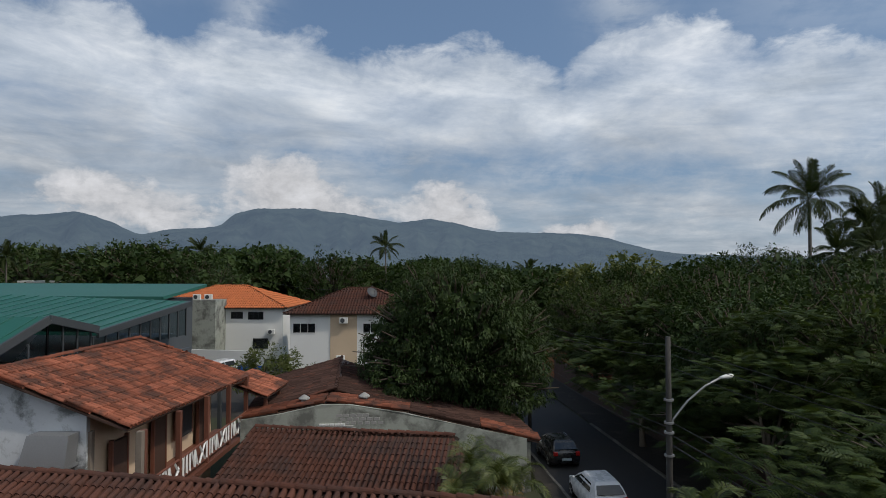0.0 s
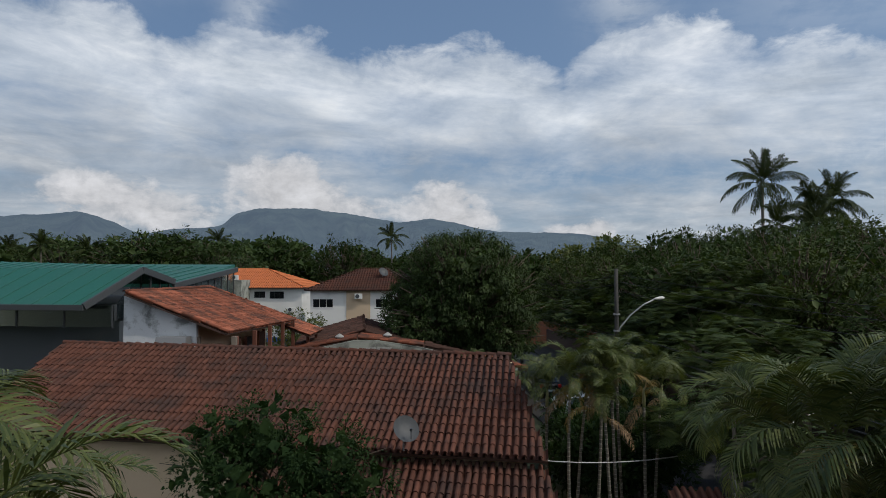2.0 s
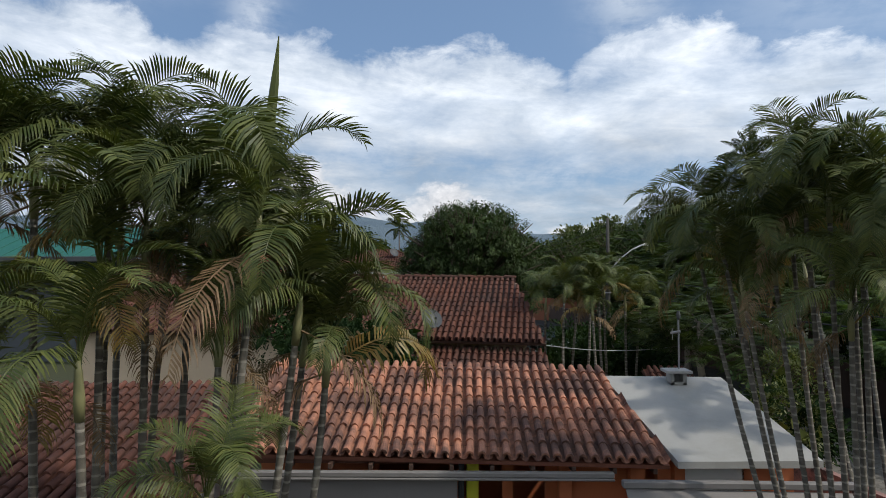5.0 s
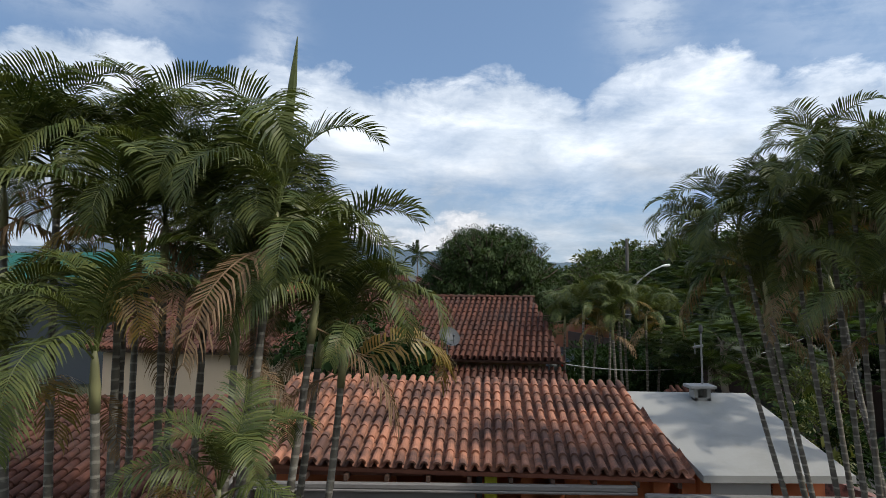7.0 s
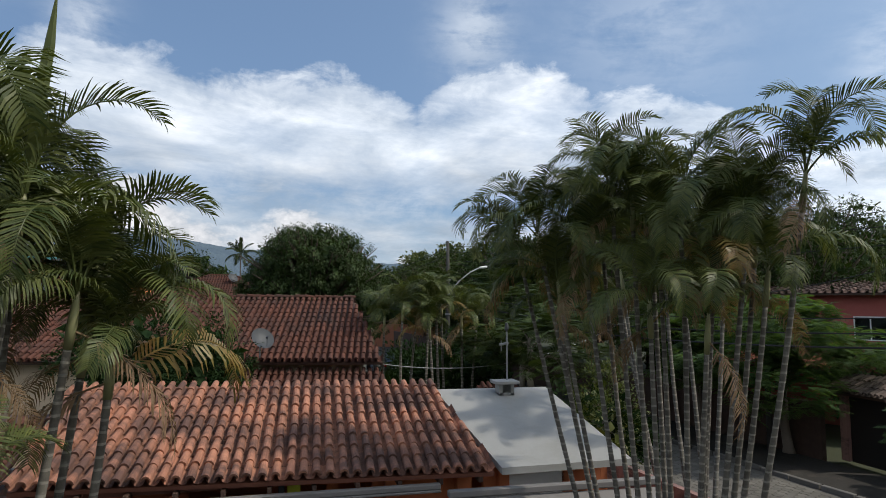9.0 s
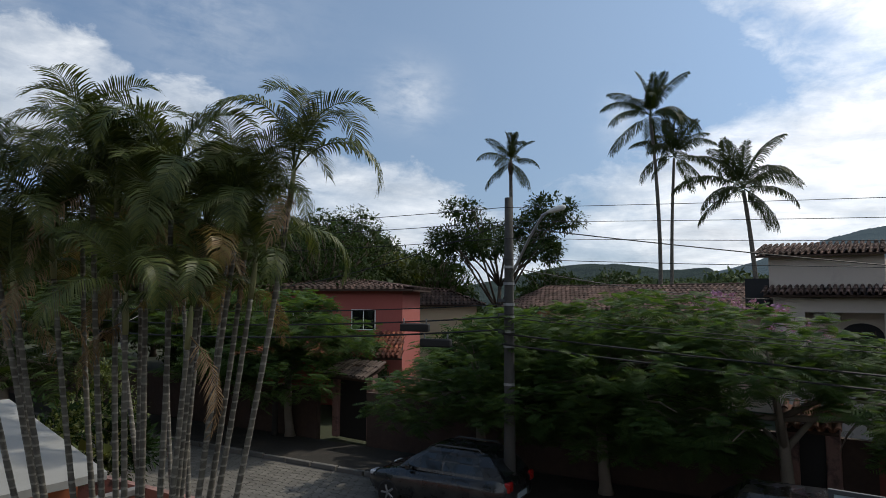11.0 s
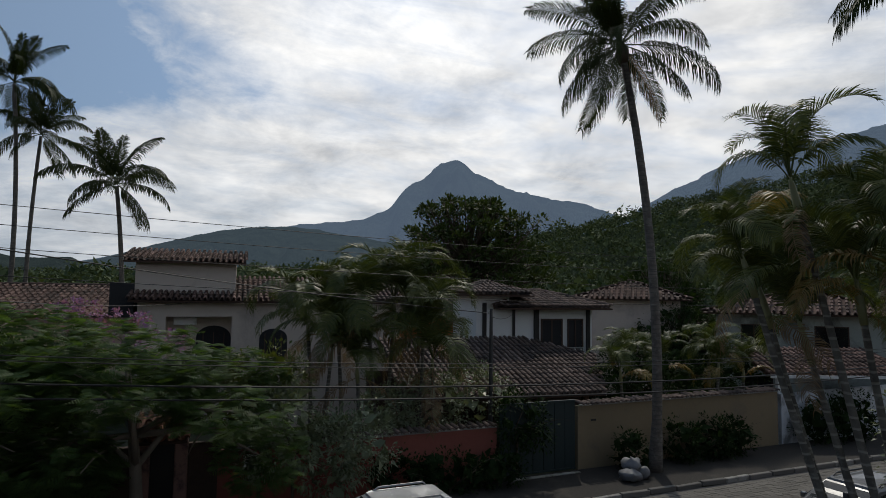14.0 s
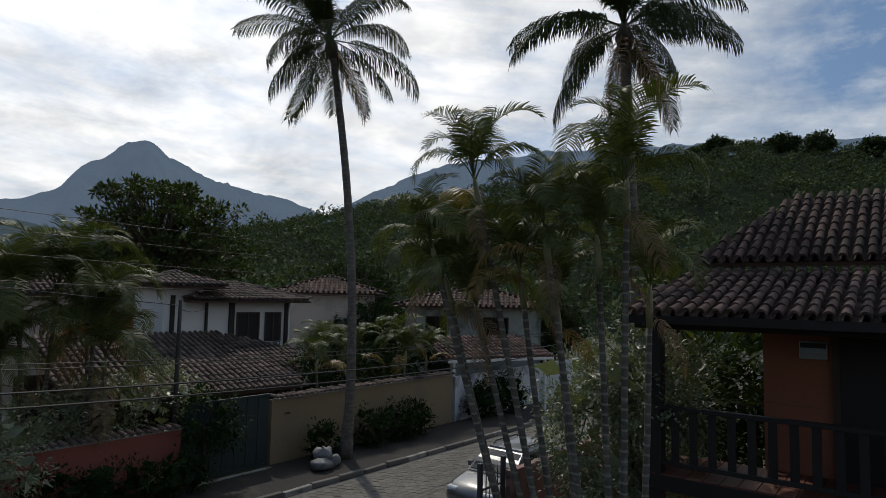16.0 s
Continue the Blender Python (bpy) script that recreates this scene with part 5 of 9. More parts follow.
# ------------------------------------------------------------------ houses across the street
house_f = thing("beige_villa", (30, -12, 0), "warm grey villa with dark tile roof and arched window", "house")
s = Shape()
s.box(29.5, -17.5, 0, 36, -6.7, 5.2)
piece("body", s, BEIGE, house_f)
for y0, y1, z0, z1 in ((-7.77, -6.7, 0, 5.2), (-17.5, -10.31, 0, 5.2), (-10.31, -7.77, 4.65, 5.2), (-10.31, -7.77, 0, 2.3)):
    s = Shape()
    s.box(28.5, y0, z0, 29.5, y1, z1)
    piece("front_wall", s, BEIGE, house_f)
s = Shape()
s.box(29.0, -10.4, 5.2, 33, -6.5, 6.9)
piece("tower", s, BEIGE, house_f)
tiled_roof(house_f, [(28.0, -6.4, 5.35), (28.0, -17.8, 5.35), (31.5, -17.8, 6.35), (31.5, -6.4, 6.35)], TILE_H, 0.22, 0.42)
tiled_roof(house_f, [(28.5, -6.1, 6.95), (28.5, -10.8, 6.95), (31.2, -10.8, 7.5), (31.2, -6.1, 7.5)], TILE_H, 0.22, 0.42)

house_g = thing("white_villa", (26, -23, 0), "white villa with dark corner timbers and weathered tile roofs", "house")
s = Shape()
s.box(26.0, -25.9, 0, 31, -21.4, 5.2)
piece("body", s, WHITE, house_g)
tiled_roof(house_g, [(25.2, -21.0, 5.2), (25.2, -26.5, 5.2), (28.0, -24.3, 5.85), (28.0, -23.2, 5.85)], TILE_G, 0.22, 0.42)
tiled_roof(house_g, [(25.2, -26.5, 5.2), (31.4, -26.5, 5.2), (28.0, -24.3, 5.85)], TILE_G, 0.22, 0.42)
tiled_roof(house_g, [(31.4, -21.0, 5.2), (25.2, -21.0, 5.2), (28.0, -23.2, 5.85)], TILE_G, 0.22, 0.42)
ridge_caps(house_g, (25.2, -26.5, 5.24), (28.0, -24.3, 5.89), TILE_G)
ridge_caps(house_g, (25.2, -21.0, 5.24), (28.0, -23.2, 5.89), TILE_G)
ridge_caps(house_g, (28.0, -24.3, 5.89), (28.0, -23.2, 5.89), TILE_G)
tiled_roof(house_g, [(20.4, -15.8, 2.3), (20.4, -23.0, 2.3), (23.8, -24.6, 3.1), (25.9, -22.2, 3.85), (25.9, -15.8, 3.85)], TILE_G, 0.22, 0.42, 300, (20.4, -20, 2.3))
far_roof, _ = plain_house((36.4, 15.9), 5.6, 4.4, 4.7, 1.1, CREAM, TILE_H, "small tiled house beyond the pink house", yaw=-55)
red_house, RM = plain_house((21.9, 11.6), 7.0, 6, 5.6, 0.5, PINK, TILE_H, "pink-red two-storey house among trees", yaw=-60)
long_house, LM = plain_house((33, 1), 14.0, 9, 4.6, 1.3, CREAM, TILE_H, "long low house with weathered tile roof", yaw=-95, hip=False, name="long_low_house")

# garden walls
def wall_line(y):
    return far_kerb(y) + 2.75


s, m = wall_shape((wall_line(-18.2), -18.2), (wall_line(-10.2), -10.2), 0, 1.65, -0.18)
setting("wall_red", s, REDWALL, "red-brown garden wall with tile coping")
s, m = wall_shape((wall_line(-30.5), -30.5), (wall_line(-21.2), -21.2), 0, 2.1, -0.18)
setting("wall_yellow", s, YELLOW, "cream yellow garden wall with tile coping")
s, m = wall_shape((near_kerb(-33) - 1.1, -33), (near_kerb(-21.5) - 1.1, -21.5), 0, 1.8, 0.15)
setting("wall_pink", s, PINKWALL, "faded pink boundary wall with black mould")

s, m = wall_shape((8.6, 61.0), (15.5, 57.5), 0, 2.7, 0.2)
setting("wall_street_end", s, TERRACOTTA, "red-brown wall where the street bends")
s, m = wall_shape((5.6, 63.0), (8.5, 61.1), 0, 2.2, 0.2)
setting("wall_street_bend", s, CREAM, "pale wall at the bend of the street")

# near house on the south side
house_h = thing("timber_balcony_house", (4, -25, 0), "orange house with dark timber veranda and aged tile roof", "house")
HM = pose(6.35, -20.1, 0, 0, 0, -172)
tiled_roof(house_h, [HM @ Vector((0, 0, 5.3)), HM @ Vector((9, 0, 5.3)), HM @ Vector((9, 3.0, 6.1)), HM @ Vector((0.4, 3.0, 6.1))], TILE_H, 0.21, 0.41, 300, HM @ Vector((2, 0, 5.3)))
tiled_roof(house_h, [HM @ Vector((0.4, 2.8, 6.3)), HM @ Vector((9, 2.8, 6.3)), HM @ Vector((9, 6.0, 7.9)), HM @ Vector((1.8, 6.0, 7.9))], TILE_H, 0.21, 0.41, 0)
# orange wall given the darker terracotta to paint in the veranda's shade
s = Shape()
s.box(1.8, 1.8, 0, 9, 7, 5.4, HM)
piece("body", s, TERRACOTTA, house_h)
s = Shape()
s.box(0.35, 0.3, 2.52, 9, 1.8, 2.72, HM)
piece("deck", s, BLACKWOOD, house_h)

# ------------------------------------------------------------------ street poles
def concrete_pole(at, h, r, label):
    e = thing("utility_pole", at, label, "utility pole", "utility poles")
    s = Shape()
    s.tube([Vector(at) + Vector((0, 0, h * f)) for f in (0, 0.25, 0.5, 0.75, 1)], [r * (1 - 0.4 * f) for f in (0, 0.25, 0.5, 0.75, 1)], 14)
    piece("shaft", s, POLEC, e, smooth=True)
    return e


pole_a = concrete_pole((7.0, 19.45, 0.1), 8.15, 0.125, "grey concrete utility pole with street lamp arm")
pole_b = concrete_pole((13.6, -3.1, 0.1), 7.5, 0.155, "stained concrete utility pole with street lamp")

# ------------------------------------------------------------------ trees
MANGO_MASS = [(0.9, 37, 6.6, 4.6, 4.4, 4.1), (-1.6, 36.2, 5.0, 3.1, 3.2, 2.9), (3.4, 36.4, 4.9, 2.5, 2.8, 2.7), (0.3, 35.3, 8.2, 2.8, 2.6, 2.3), (2.2, 34.9, 7.0, 2.3, 2.1, 2.1)]
broad_tree("mango_tree", (1.2, 37, 0), (1.0, 37, 3.6), 0.45, boughs(3, MANGO_MASS, 0.95), "large dense round mango tree with dark glossy leaves", 3, leaf=(0.20, 0.068), clump=0.30, per_area=2.3, per_clump=22, droop=0.7, material=MANGO, core=0.35, plain=True)

# flamboyants along the far pavement, in flat feathery layers
FLAMBS = [((15.9, 7.4, 0.1), 3.2, [(15.0, 8.2, 3.7, 2.4, 2.4, 0.9), (16.8, 6.4, 4.2, 2.2, 2.2, 0.8), (14.6, 6.2, 2.9, 1.8, 1.8, 0.8), (15.1, 5.7, 4.7, 1.5, 1.6, 0.9), (15.7, 7.0, 5.0, 1.6, 1.6, 0.9)]),
          ((16.1, -0.8, 0.1), 2.8, [(16.9, -1.6, 4.5, 2.2, 2.2, 0.8), (15.2, -1.2, 3.9, 2.0, 1.9, 0.9), (14.7, 0.4, 2.7, 1.6, 1.7, 0.8), (15.2, -2.4, 2.9, 1.8, 1.8, 0.9), (17.4, 1.4, 3.0, 1.6, 1.6, 0.8)]),
          ((16.3, -4.4, 0.1), 3.1, [(15.7, -3.4, 4.7, 2.3, 2.3, 0.8), (17.2, -5.2, 5.0, 2.4, 2.4, 0.8), (15.2, -5.6, 4.2, 2.1, 2.1, 0.8), (14.9, -3.6, 3.3, 1.8, 2.0, 0.9), (15.0, -6.6, 2.9, 1.7, 1.8, 0.7), (15.6, -4.8, 2.6, 1.8, 2.2, 0.9)]),
          ((16.5, -8.6, 0.1), 3.0, [(16.6, -8.2, 4.6, 2.3, 2.1, 0.8), (15.6, -8.2, 4.2, 1.9, 1.9, 0.6), (15.3, -10.6, 3.6, 1.3, 1.2, 0.5), (17.6, -10.2, 4.1, 1.7, 1.6, 0.6), (15.9, -6.9, 2.6, 1.4, 1.3, 0.7), (15.7, -11.2, 2.5, 1.2, 0.9, 0.7), (16.2, -7.4, 2.4, 1.1, 0.8, 0.7), (16.9, -8.4, 3.7, 1.3, 1.5, 0.5)]),
          ((15.6, 11.6, 0.1), 3.2, [(15.0, 12.0, 4.0, 2.4, 2.4, 1.0), (16.6, 10.4, 4.4, 2.2, 2.2, 1.0), (14.6, 10.6, 2.8, 1.8, 1.8, 0.9)]),
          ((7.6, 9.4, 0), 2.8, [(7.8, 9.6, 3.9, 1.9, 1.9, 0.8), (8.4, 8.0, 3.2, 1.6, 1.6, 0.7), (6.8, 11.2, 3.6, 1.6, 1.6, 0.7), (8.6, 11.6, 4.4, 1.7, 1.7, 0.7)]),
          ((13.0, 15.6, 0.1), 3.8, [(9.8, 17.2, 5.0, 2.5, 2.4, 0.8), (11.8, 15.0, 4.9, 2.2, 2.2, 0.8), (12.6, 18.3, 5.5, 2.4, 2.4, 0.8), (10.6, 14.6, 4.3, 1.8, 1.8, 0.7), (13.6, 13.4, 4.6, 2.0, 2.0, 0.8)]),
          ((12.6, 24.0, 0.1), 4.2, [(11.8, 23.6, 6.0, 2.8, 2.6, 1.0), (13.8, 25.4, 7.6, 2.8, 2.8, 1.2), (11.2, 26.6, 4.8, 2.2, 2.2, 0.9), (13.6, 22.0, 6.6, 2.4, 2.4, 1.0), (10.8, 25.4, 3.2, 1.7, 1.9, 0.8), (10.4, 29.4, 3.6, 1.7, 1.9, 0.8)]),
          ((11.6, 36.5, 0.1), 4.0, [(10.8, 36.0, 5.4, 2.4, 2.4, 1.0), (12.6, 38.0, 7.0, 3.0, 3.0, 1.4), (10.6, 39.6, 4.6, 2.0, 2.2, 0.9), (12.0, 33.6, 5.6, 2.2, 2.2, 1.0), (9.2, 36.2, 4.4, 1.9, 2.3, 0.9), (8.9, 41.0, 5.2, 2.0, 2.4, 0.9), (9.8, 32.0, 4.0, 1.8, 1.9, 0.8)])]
for k, (at, th, blobs) in enumerate(FLAMBS):
    low = 0.5 if at[1] < 9 and at[0] > 14 else 0.0
    blobs = [(b[0], b[1], b[2] - low, *b[3:]) for b in blobs]
    # from the sixth tree on, a darker leaf colour does the work of shade
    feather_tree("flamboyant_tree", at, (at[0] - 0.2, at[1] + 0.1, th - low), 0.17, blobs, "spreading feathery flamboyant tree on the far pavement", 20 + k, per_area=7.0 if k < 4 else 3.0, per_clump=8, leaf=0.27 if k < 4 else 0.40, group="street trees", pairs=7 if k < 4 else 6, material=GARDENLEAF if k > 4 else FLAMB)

GARDEN = [(14.5, 29, 9.2, 3.6), (17.5, 24.5, 9.6, 4.2), (16, 34, 10.2, 4.2), (20.5, 30, 10.8, 4.4), (13.8, 43, 9.6, 3.8), (17.5, 41, 10.8, 4.4), (22, 38, 11.2, 4.6), (12.2, 50, 9.4, 3.8), (15.5, 54, 10.8, 4.4), (21, 49, 11.4, 4.8),
          (26.5, 33, 11.4, 4.6), (25, 24.5, 10.6, 4.4), (30, 42, 12, 5), (19.5, 17, 8.6, 3.8), (24.5, 15.5, 8.6, 4.0), (31, 21, 11, 4.6), (34, 31, 12, 5), (28, 54, 12, 5)]
for k, (x, y, h, r) in enumerate(GARDEN):
    rr = random.Random(k)
    blobs = [(x, y, h - r * 0.72, r * 0.9, r * 0.9, r * 0.72)]
    for q in range(5):
        a = q * 1.256 + rr.random()
        blobs.append((x + r * 0.62 * math.cos(a), y + r * 0.62 * math.sin(a), h - r * rr.uniform(0.8, 1.35), r * rr.uniform(0.42, 0.6), r * rr.uniform(0.42, 0.6), r * rr.uniform(0.34, 0.5)))
    broad_tree("garden_tree", (x, y, 0), (x, y, h * 0.4), 0.26, boughs(k, blobs, 0.95, 0.42), "broad-leaved garden tree with dark dense crown", 40 + k, leaf=(0.21, 0.095), clump=0.34, per_area=1.5, per_clump=15, droop=0.35, core=0.4, material=(MANGO, GARDENLEAF, BROAD)[k % 3], group="garden trees", plain=True)
# light yellow-green tree behind
broad_tree("almond_tree", (15.5, 58, 0), (15.5, 58, 6), 0.25, [(14.5, 58, 9.8, 3.4, 3, 0.9), (17.5, 58, 10.8, 2.6, 2.6, 0.8), (12.6, 57, 8.8, 2.4, 2.4, 0.8), (16, 58, 8.2, 3, 3, 1.2)], "yellow-green almond tree with flat tiers of leaves", 61,
           leaf=(0.4, 0.22), clump=0.6, per_area=0.9, per_clump=18, droop=0.1, material=YELLOWLEAF, core=0.4)
# small tree between the roofs
broad_tree("small_leafed_tree", (-4.4, 7.0, 0), (-4.4, 6.9, 2.6), 0.12, [(-4.3, 6.6, 3.6, 1.8, 1.4, 1.0), (-5.6, 7.0, 3.5, 1.2, 1.1, 0.9), (-3.2, 6.2, 3.2, 1.2, 1.0, 0.8), (-4.4, 7.2, 4.5, 1.1, 0.9, 0.8), (-3.1, 6.5, 4.1, 1.2, 0.9, 0.8), (-2.3, 6.3, 3.6, 1.0, 0.8, 0.8), (-5.4, 7.0, 4.3, 0.9, 0.8, 0.7)], "dark small-leafed tree between two tiled roofs", 62,
           leaf=(0.09, 0.05), clump=0.28, per_area=5.0, per_clump=30, droop=0.2, material=HEDGE)
broad_tree("bushy_tree", (-13.2, 47, 0), (-13, 47, 2.0), 0.14, [(-13.0, 47, 3.0, 2.4, 2.2, 1.6), (-11.2, 46.6, 2.6, 1.7, 1.7, 1.2), (-14.6, 46.5, 2.4, 1.5, 1.5, 1.2)], "bright green bushy tree in a car park", 63,
           leaf=(0.22, 0.11), clump=0.4, per_area=2.0, per_clump=22, droop=0.2, material=YELLOWLEAF, core=0.5)

# belt of distant trees, copies of three crowns
def far_kind(seed, h, r, spread, leaf=(0.50, 0.28), many=6):
    rr = random.Random(seed)
    blobs = [(0, 0, h - r * 0.7, r, r, r * 0.7)]
    for q in range(6):
        a = q * 1.05 + rr.random()
        blobs.append((r * spread * math.cos(a), r * spread * math.sin(a), h - r * rr.uniform(0.7, 1.5), r * rr.uniform(0.45, 0.65), r * rr.uniform(0.45, 0.65), r * rr.uniform(0.35, 0.5)))
    return broad_tree("distant_tree", (0, 0, 0), (0, 0, h * 0.5), 0.3, boughs(seed, blobs, 1.1, 0.4), "distant broad-leaved tree in the town", seed, leaf=leaf, clump=0.45, per_area=0.55, per_clump=many, core=0.5, droop=0.3, plain=True, material=BROAD if seed % 2 else MANGO, group="distant trees")


near_kinds = [far_kind(74, 10, 4.2, 0.75, (0.36, 0.18), 12), far_kind(75, 10, 4.6, 0.8, (0.34, 0.17), 12)]
kinds = [far_kind(71, 10, 4.2, 0.75), far_kind(72, 10, 3.6, 0.7), far_kind(73, 10, 5.0, 0.85)]
rr = random.Random(8)
for k in range(64):
    az = -44 + 64 * k / 63 + rr.uniform(-0.8, 0.8)
    d = rr.uniform(100, 175) if az < 2 else rr.uniform(70, 130)
    h = d * 0.028 + 10.3 - 3.0 + rr.uniform(-2.0, 1.4) + (2.4 if az < -14 else 0.4)
    if -16 < az < -4 and d < 140:
        d = rr.uniform(150, 185)
        h = 10.5
    if az > 2:
        h = rr.uniform(8, 11)
    m = pose(d * math.sin(radians(az)), d * math.cos(radians(az)), 0, 0, 0, rr.uniform(0, 360)) @ Matrix.Diagonal((h / 10 * 1.1, h / 10 * 1.1, h / 10, 1))
    src = kinds[k % 3]
    if k < 3:
        src.matrix_basis = m
    else:
        c = copy_thing(src, m)
        c.matrix_basis = m
for k, (x, y, h, w) in enumerate([(-55, 104, 14.6, 1.15), (-50, 108, 15.0, 1.2), (-44, 104, 13.8, 1.1), (-38, 98, 12.2, 1.0), (-70, 106, 12.6, 1.0), (-16.5, 92, 12.8, 0.8), (-33, 92, 10.6, 0.9)]):
    m = pose(x, y, 0, 0, 0, k * 61) @ Matrix.Diagonal((h / 10 * w, h / 10 * w, h / 10, 1))
    c = copy_thing(near_kinds[k % 2], m)
    c.matrix_basis = m
    tagged(c, "tall rounded dark tree above the town roofs", group="town trees")
# the trees around (19.6, 1.6) are added to cast shade on the pavement
for k, (x, y, h) in enumerate([(20, 15, 5.5), (27, 4, 4.4), (22, -2, 4.3), (22, 19, 7), (27, 16, 7.4), (44, 22, 9), (36, 24, 10.5), (44, 8, 6.5), (47, 26, 9.5), (55, 16, 8), (40, 2, 5.4), (19.6, 1.6, 4.2), (20.8, 8.8, 3.4), (19.6, -4.6, 4.6), (19.2, -0.6, 4.4), (42, -12, 6), (38, -26, 6.2), (37, -36, 6.5), (46, -18, 6.5), (30, -34, 5.2), (34, -44, 6.5), (28, -48, 6), (20, -52, 5.6), (12, -55, 5.5), (24, -60, 8), (40, -50, 8),
                            (56, -34, 8), (60, -8, 7), (66, 14, 8), (50, -48, 9), (14, -70, 9), (4, -58, 8)]):
    m = pose(x, y, 0, 0, 0, k * 77) @ Matrix.Diagonal((h / 10 * 0.85, h / 10 * 0.85, h / 10, 1))
    c = near_kinds[k] if k < 2 else copy_thing(near_kinds[k % 2], m)
    c.matrix_basis = m
    tagged(c, "broad-leaved tree behind the houses across the street", group="trees behind the houses")

# tiered almond tree against the mountain
tiers = []
rr = random.Random(3)
for k in range(90):
    f = (k + 0.5) / 90
    a = k * 2.399
    rad = (1 - f ** 2.2) ** 0.5 * 5.9 * rr.uniform(0.45, 1.0) + 0.3
    tiers.append((43.5 + rad * math.cos(a), -26.5 + rad * math.sin(a), 5.4 + 6.9 * f + 0.13 * rad + rr.uniform(-0.25, 0.25), rr.uniform(0.5, 1.1), rr.uniform(0.5, 1.1), 0.26))
broad_tree("tiered_almond_tree", (43.5, -26.5, 0), (43.5, -26.5, 7.5), 0.3, tiers, "dark tropical almond tree with tiered upturned branches", 64, leaf=(0.34, 0.17), clump=0.34, per_area=2.6, per_clump=15, droop=-0.25, material=GARDENLEAF, core=0.0)
rr = random.Random(12)
open_crown = [(38.5 + 4.6 * math.cos(q * 2.4) * rr.uniform(0.4, 1), 12.0 + 5.0 * math.sin(q * 2.4) * rr.uniform(0.4, 1), 8.2 + rr.uniform(0, 3.2), 1.6, 1.6, 0.65) for q in range(16)]
broad_tree("open_crowned_tree", (38.5, 12.0, 0), (38.5, 12, 6.0), 0.2, open_crown, "tall tree with open crown and visible limbs", 65, leaf=(0.24, 0.11), clump=0.45, per_area=2.4, per_clump=26, droop=0.2, material=BROAD, core=0.3)
broad_tree("umbrella_tree", (33, 20.5, 0), (33, 20.5, 5.6), 0.25, [(33, 20.5, 7.8, 2.8, 2.8, 0.9), (35.4, 18.6, 7.2, 2.2, 2.2, 0.8), (31, 22.4, 8.2, 2.0, 2.0, 0.8)], "flat-topped tree behind the pink house", 66, leaf=(0.3, 0.14), clump=0.5, per_area=1.6, per_clump=22, droop=0.2, material=YELLOWLEAF, core=0.6)

# ------------------------------------------------------------------ shrubs across the street
def shrub(at, blobs, label, seed, material=SILVERLEAF, leaf=(0.13, 0.055), per_area=5.5, clump=0.28, per_clump=28, name="shrub", core=0.8, r=0.05, droop=0.0):
    top = (at[0], at[1], max(0.3, blobs[0][2] - blobs[0][5] * 0.5))
    return broad_tree(name, at, top, r, blobs, label, seed, category="shrub", leaf=leaf, clump=clump, per_area=per_area, per_clump=per_clump, droop=droop, material=material, core=core)


shrub((17.2, -12.0, 0.1), [(16.9, -11.6, 2.2, 1.1, 1.1, 1.2), (17.1, -12.8, 1.7, 1.0, 1.0, 1.1), (16.9, -13.6, 2.0, 0.9, 0.9, 1.0)], "silvery small-leafed bush against the red garden wall", 101)
shrub((17.6, -11.2, 0.1), [(17.6, -11.3, 3.5, 1.0, 1.1, 0.9), (17.8, -10.6, 2.9, 0.9, 0.9, 0.8)], "tall olive-brown bush beside the wall", 102, YELLOWLEAF, (0.12, 0.05))
shrub((20.2, -17.4, 0), [(20.1, -16.4, 2.3, 1.3, 1.3, 0.9), (20.2, -18.0, 2.4, 1.2, 1.2, 0.9), (20.0, -15.0, 2.0, 1.0, 1.0, 0.8)], "garden shrubs behind the red wall", 103, SILVERLEAF, (0.11, 0.05))
shrub((18.9, -18.9, 0), [(18.7, -18.9, 1.95, 0.75, 0.9, 0.75), (18.5, -19.3, 1.5, 0.5, 0.5, 0.5)], "leafy climber hanging over the gate post", 104, HEDGE, (0.12, 0.06))
shrub((17.9, -16.4, 0.1), [(17.9, -14.9, 0.6, 0.5, 1.0, 0.6), (18.0, -16.4, 0.6, 0.5, 1.1, 0.6), (18.1, -17.8, 0.6, 0.5, 0.9, 0.6)], "dark clipped hedge along the red wall", 105, HEDGE, (0.10, 0.055), per_area=8, core=1.6, name="hedge")
shrub((18.6, -22.9, 0.1), [(18.6, -22.8, 0.65, 0.45, 0.5, 0.65)], "dark rounded bush by the cream wall", 106, HEDGE, (0.10, 0.055), per_area=8, core=1.6, name="bush")
shrub((18.9, -25.6, 0.1), [(18.9, -25.0, 0.75, 0.55, 0.7, 0.75), (19.1, -26.4, 0.8, 0.6, 0.8, 0.75), (19.2, -27.6, 0.7, 0.5, 0.6, 0.7)], "dark bushes along the cream wall", 107, HEDGE, (0.10, 0.055), per_area=8, core=1.6, name="bush")
shrub((19.7, -33.0, 0.1), [(19.7, -32.2, 0.9, 0.6, 1.2, 0.9), (19.9, -34.0, 1.0, 0.6, 1.2, 1.0)], "dark bushes along the white wall", 108, HEDGE, (0.11, 0.06), per_area=7, core=1.6, name="bush")
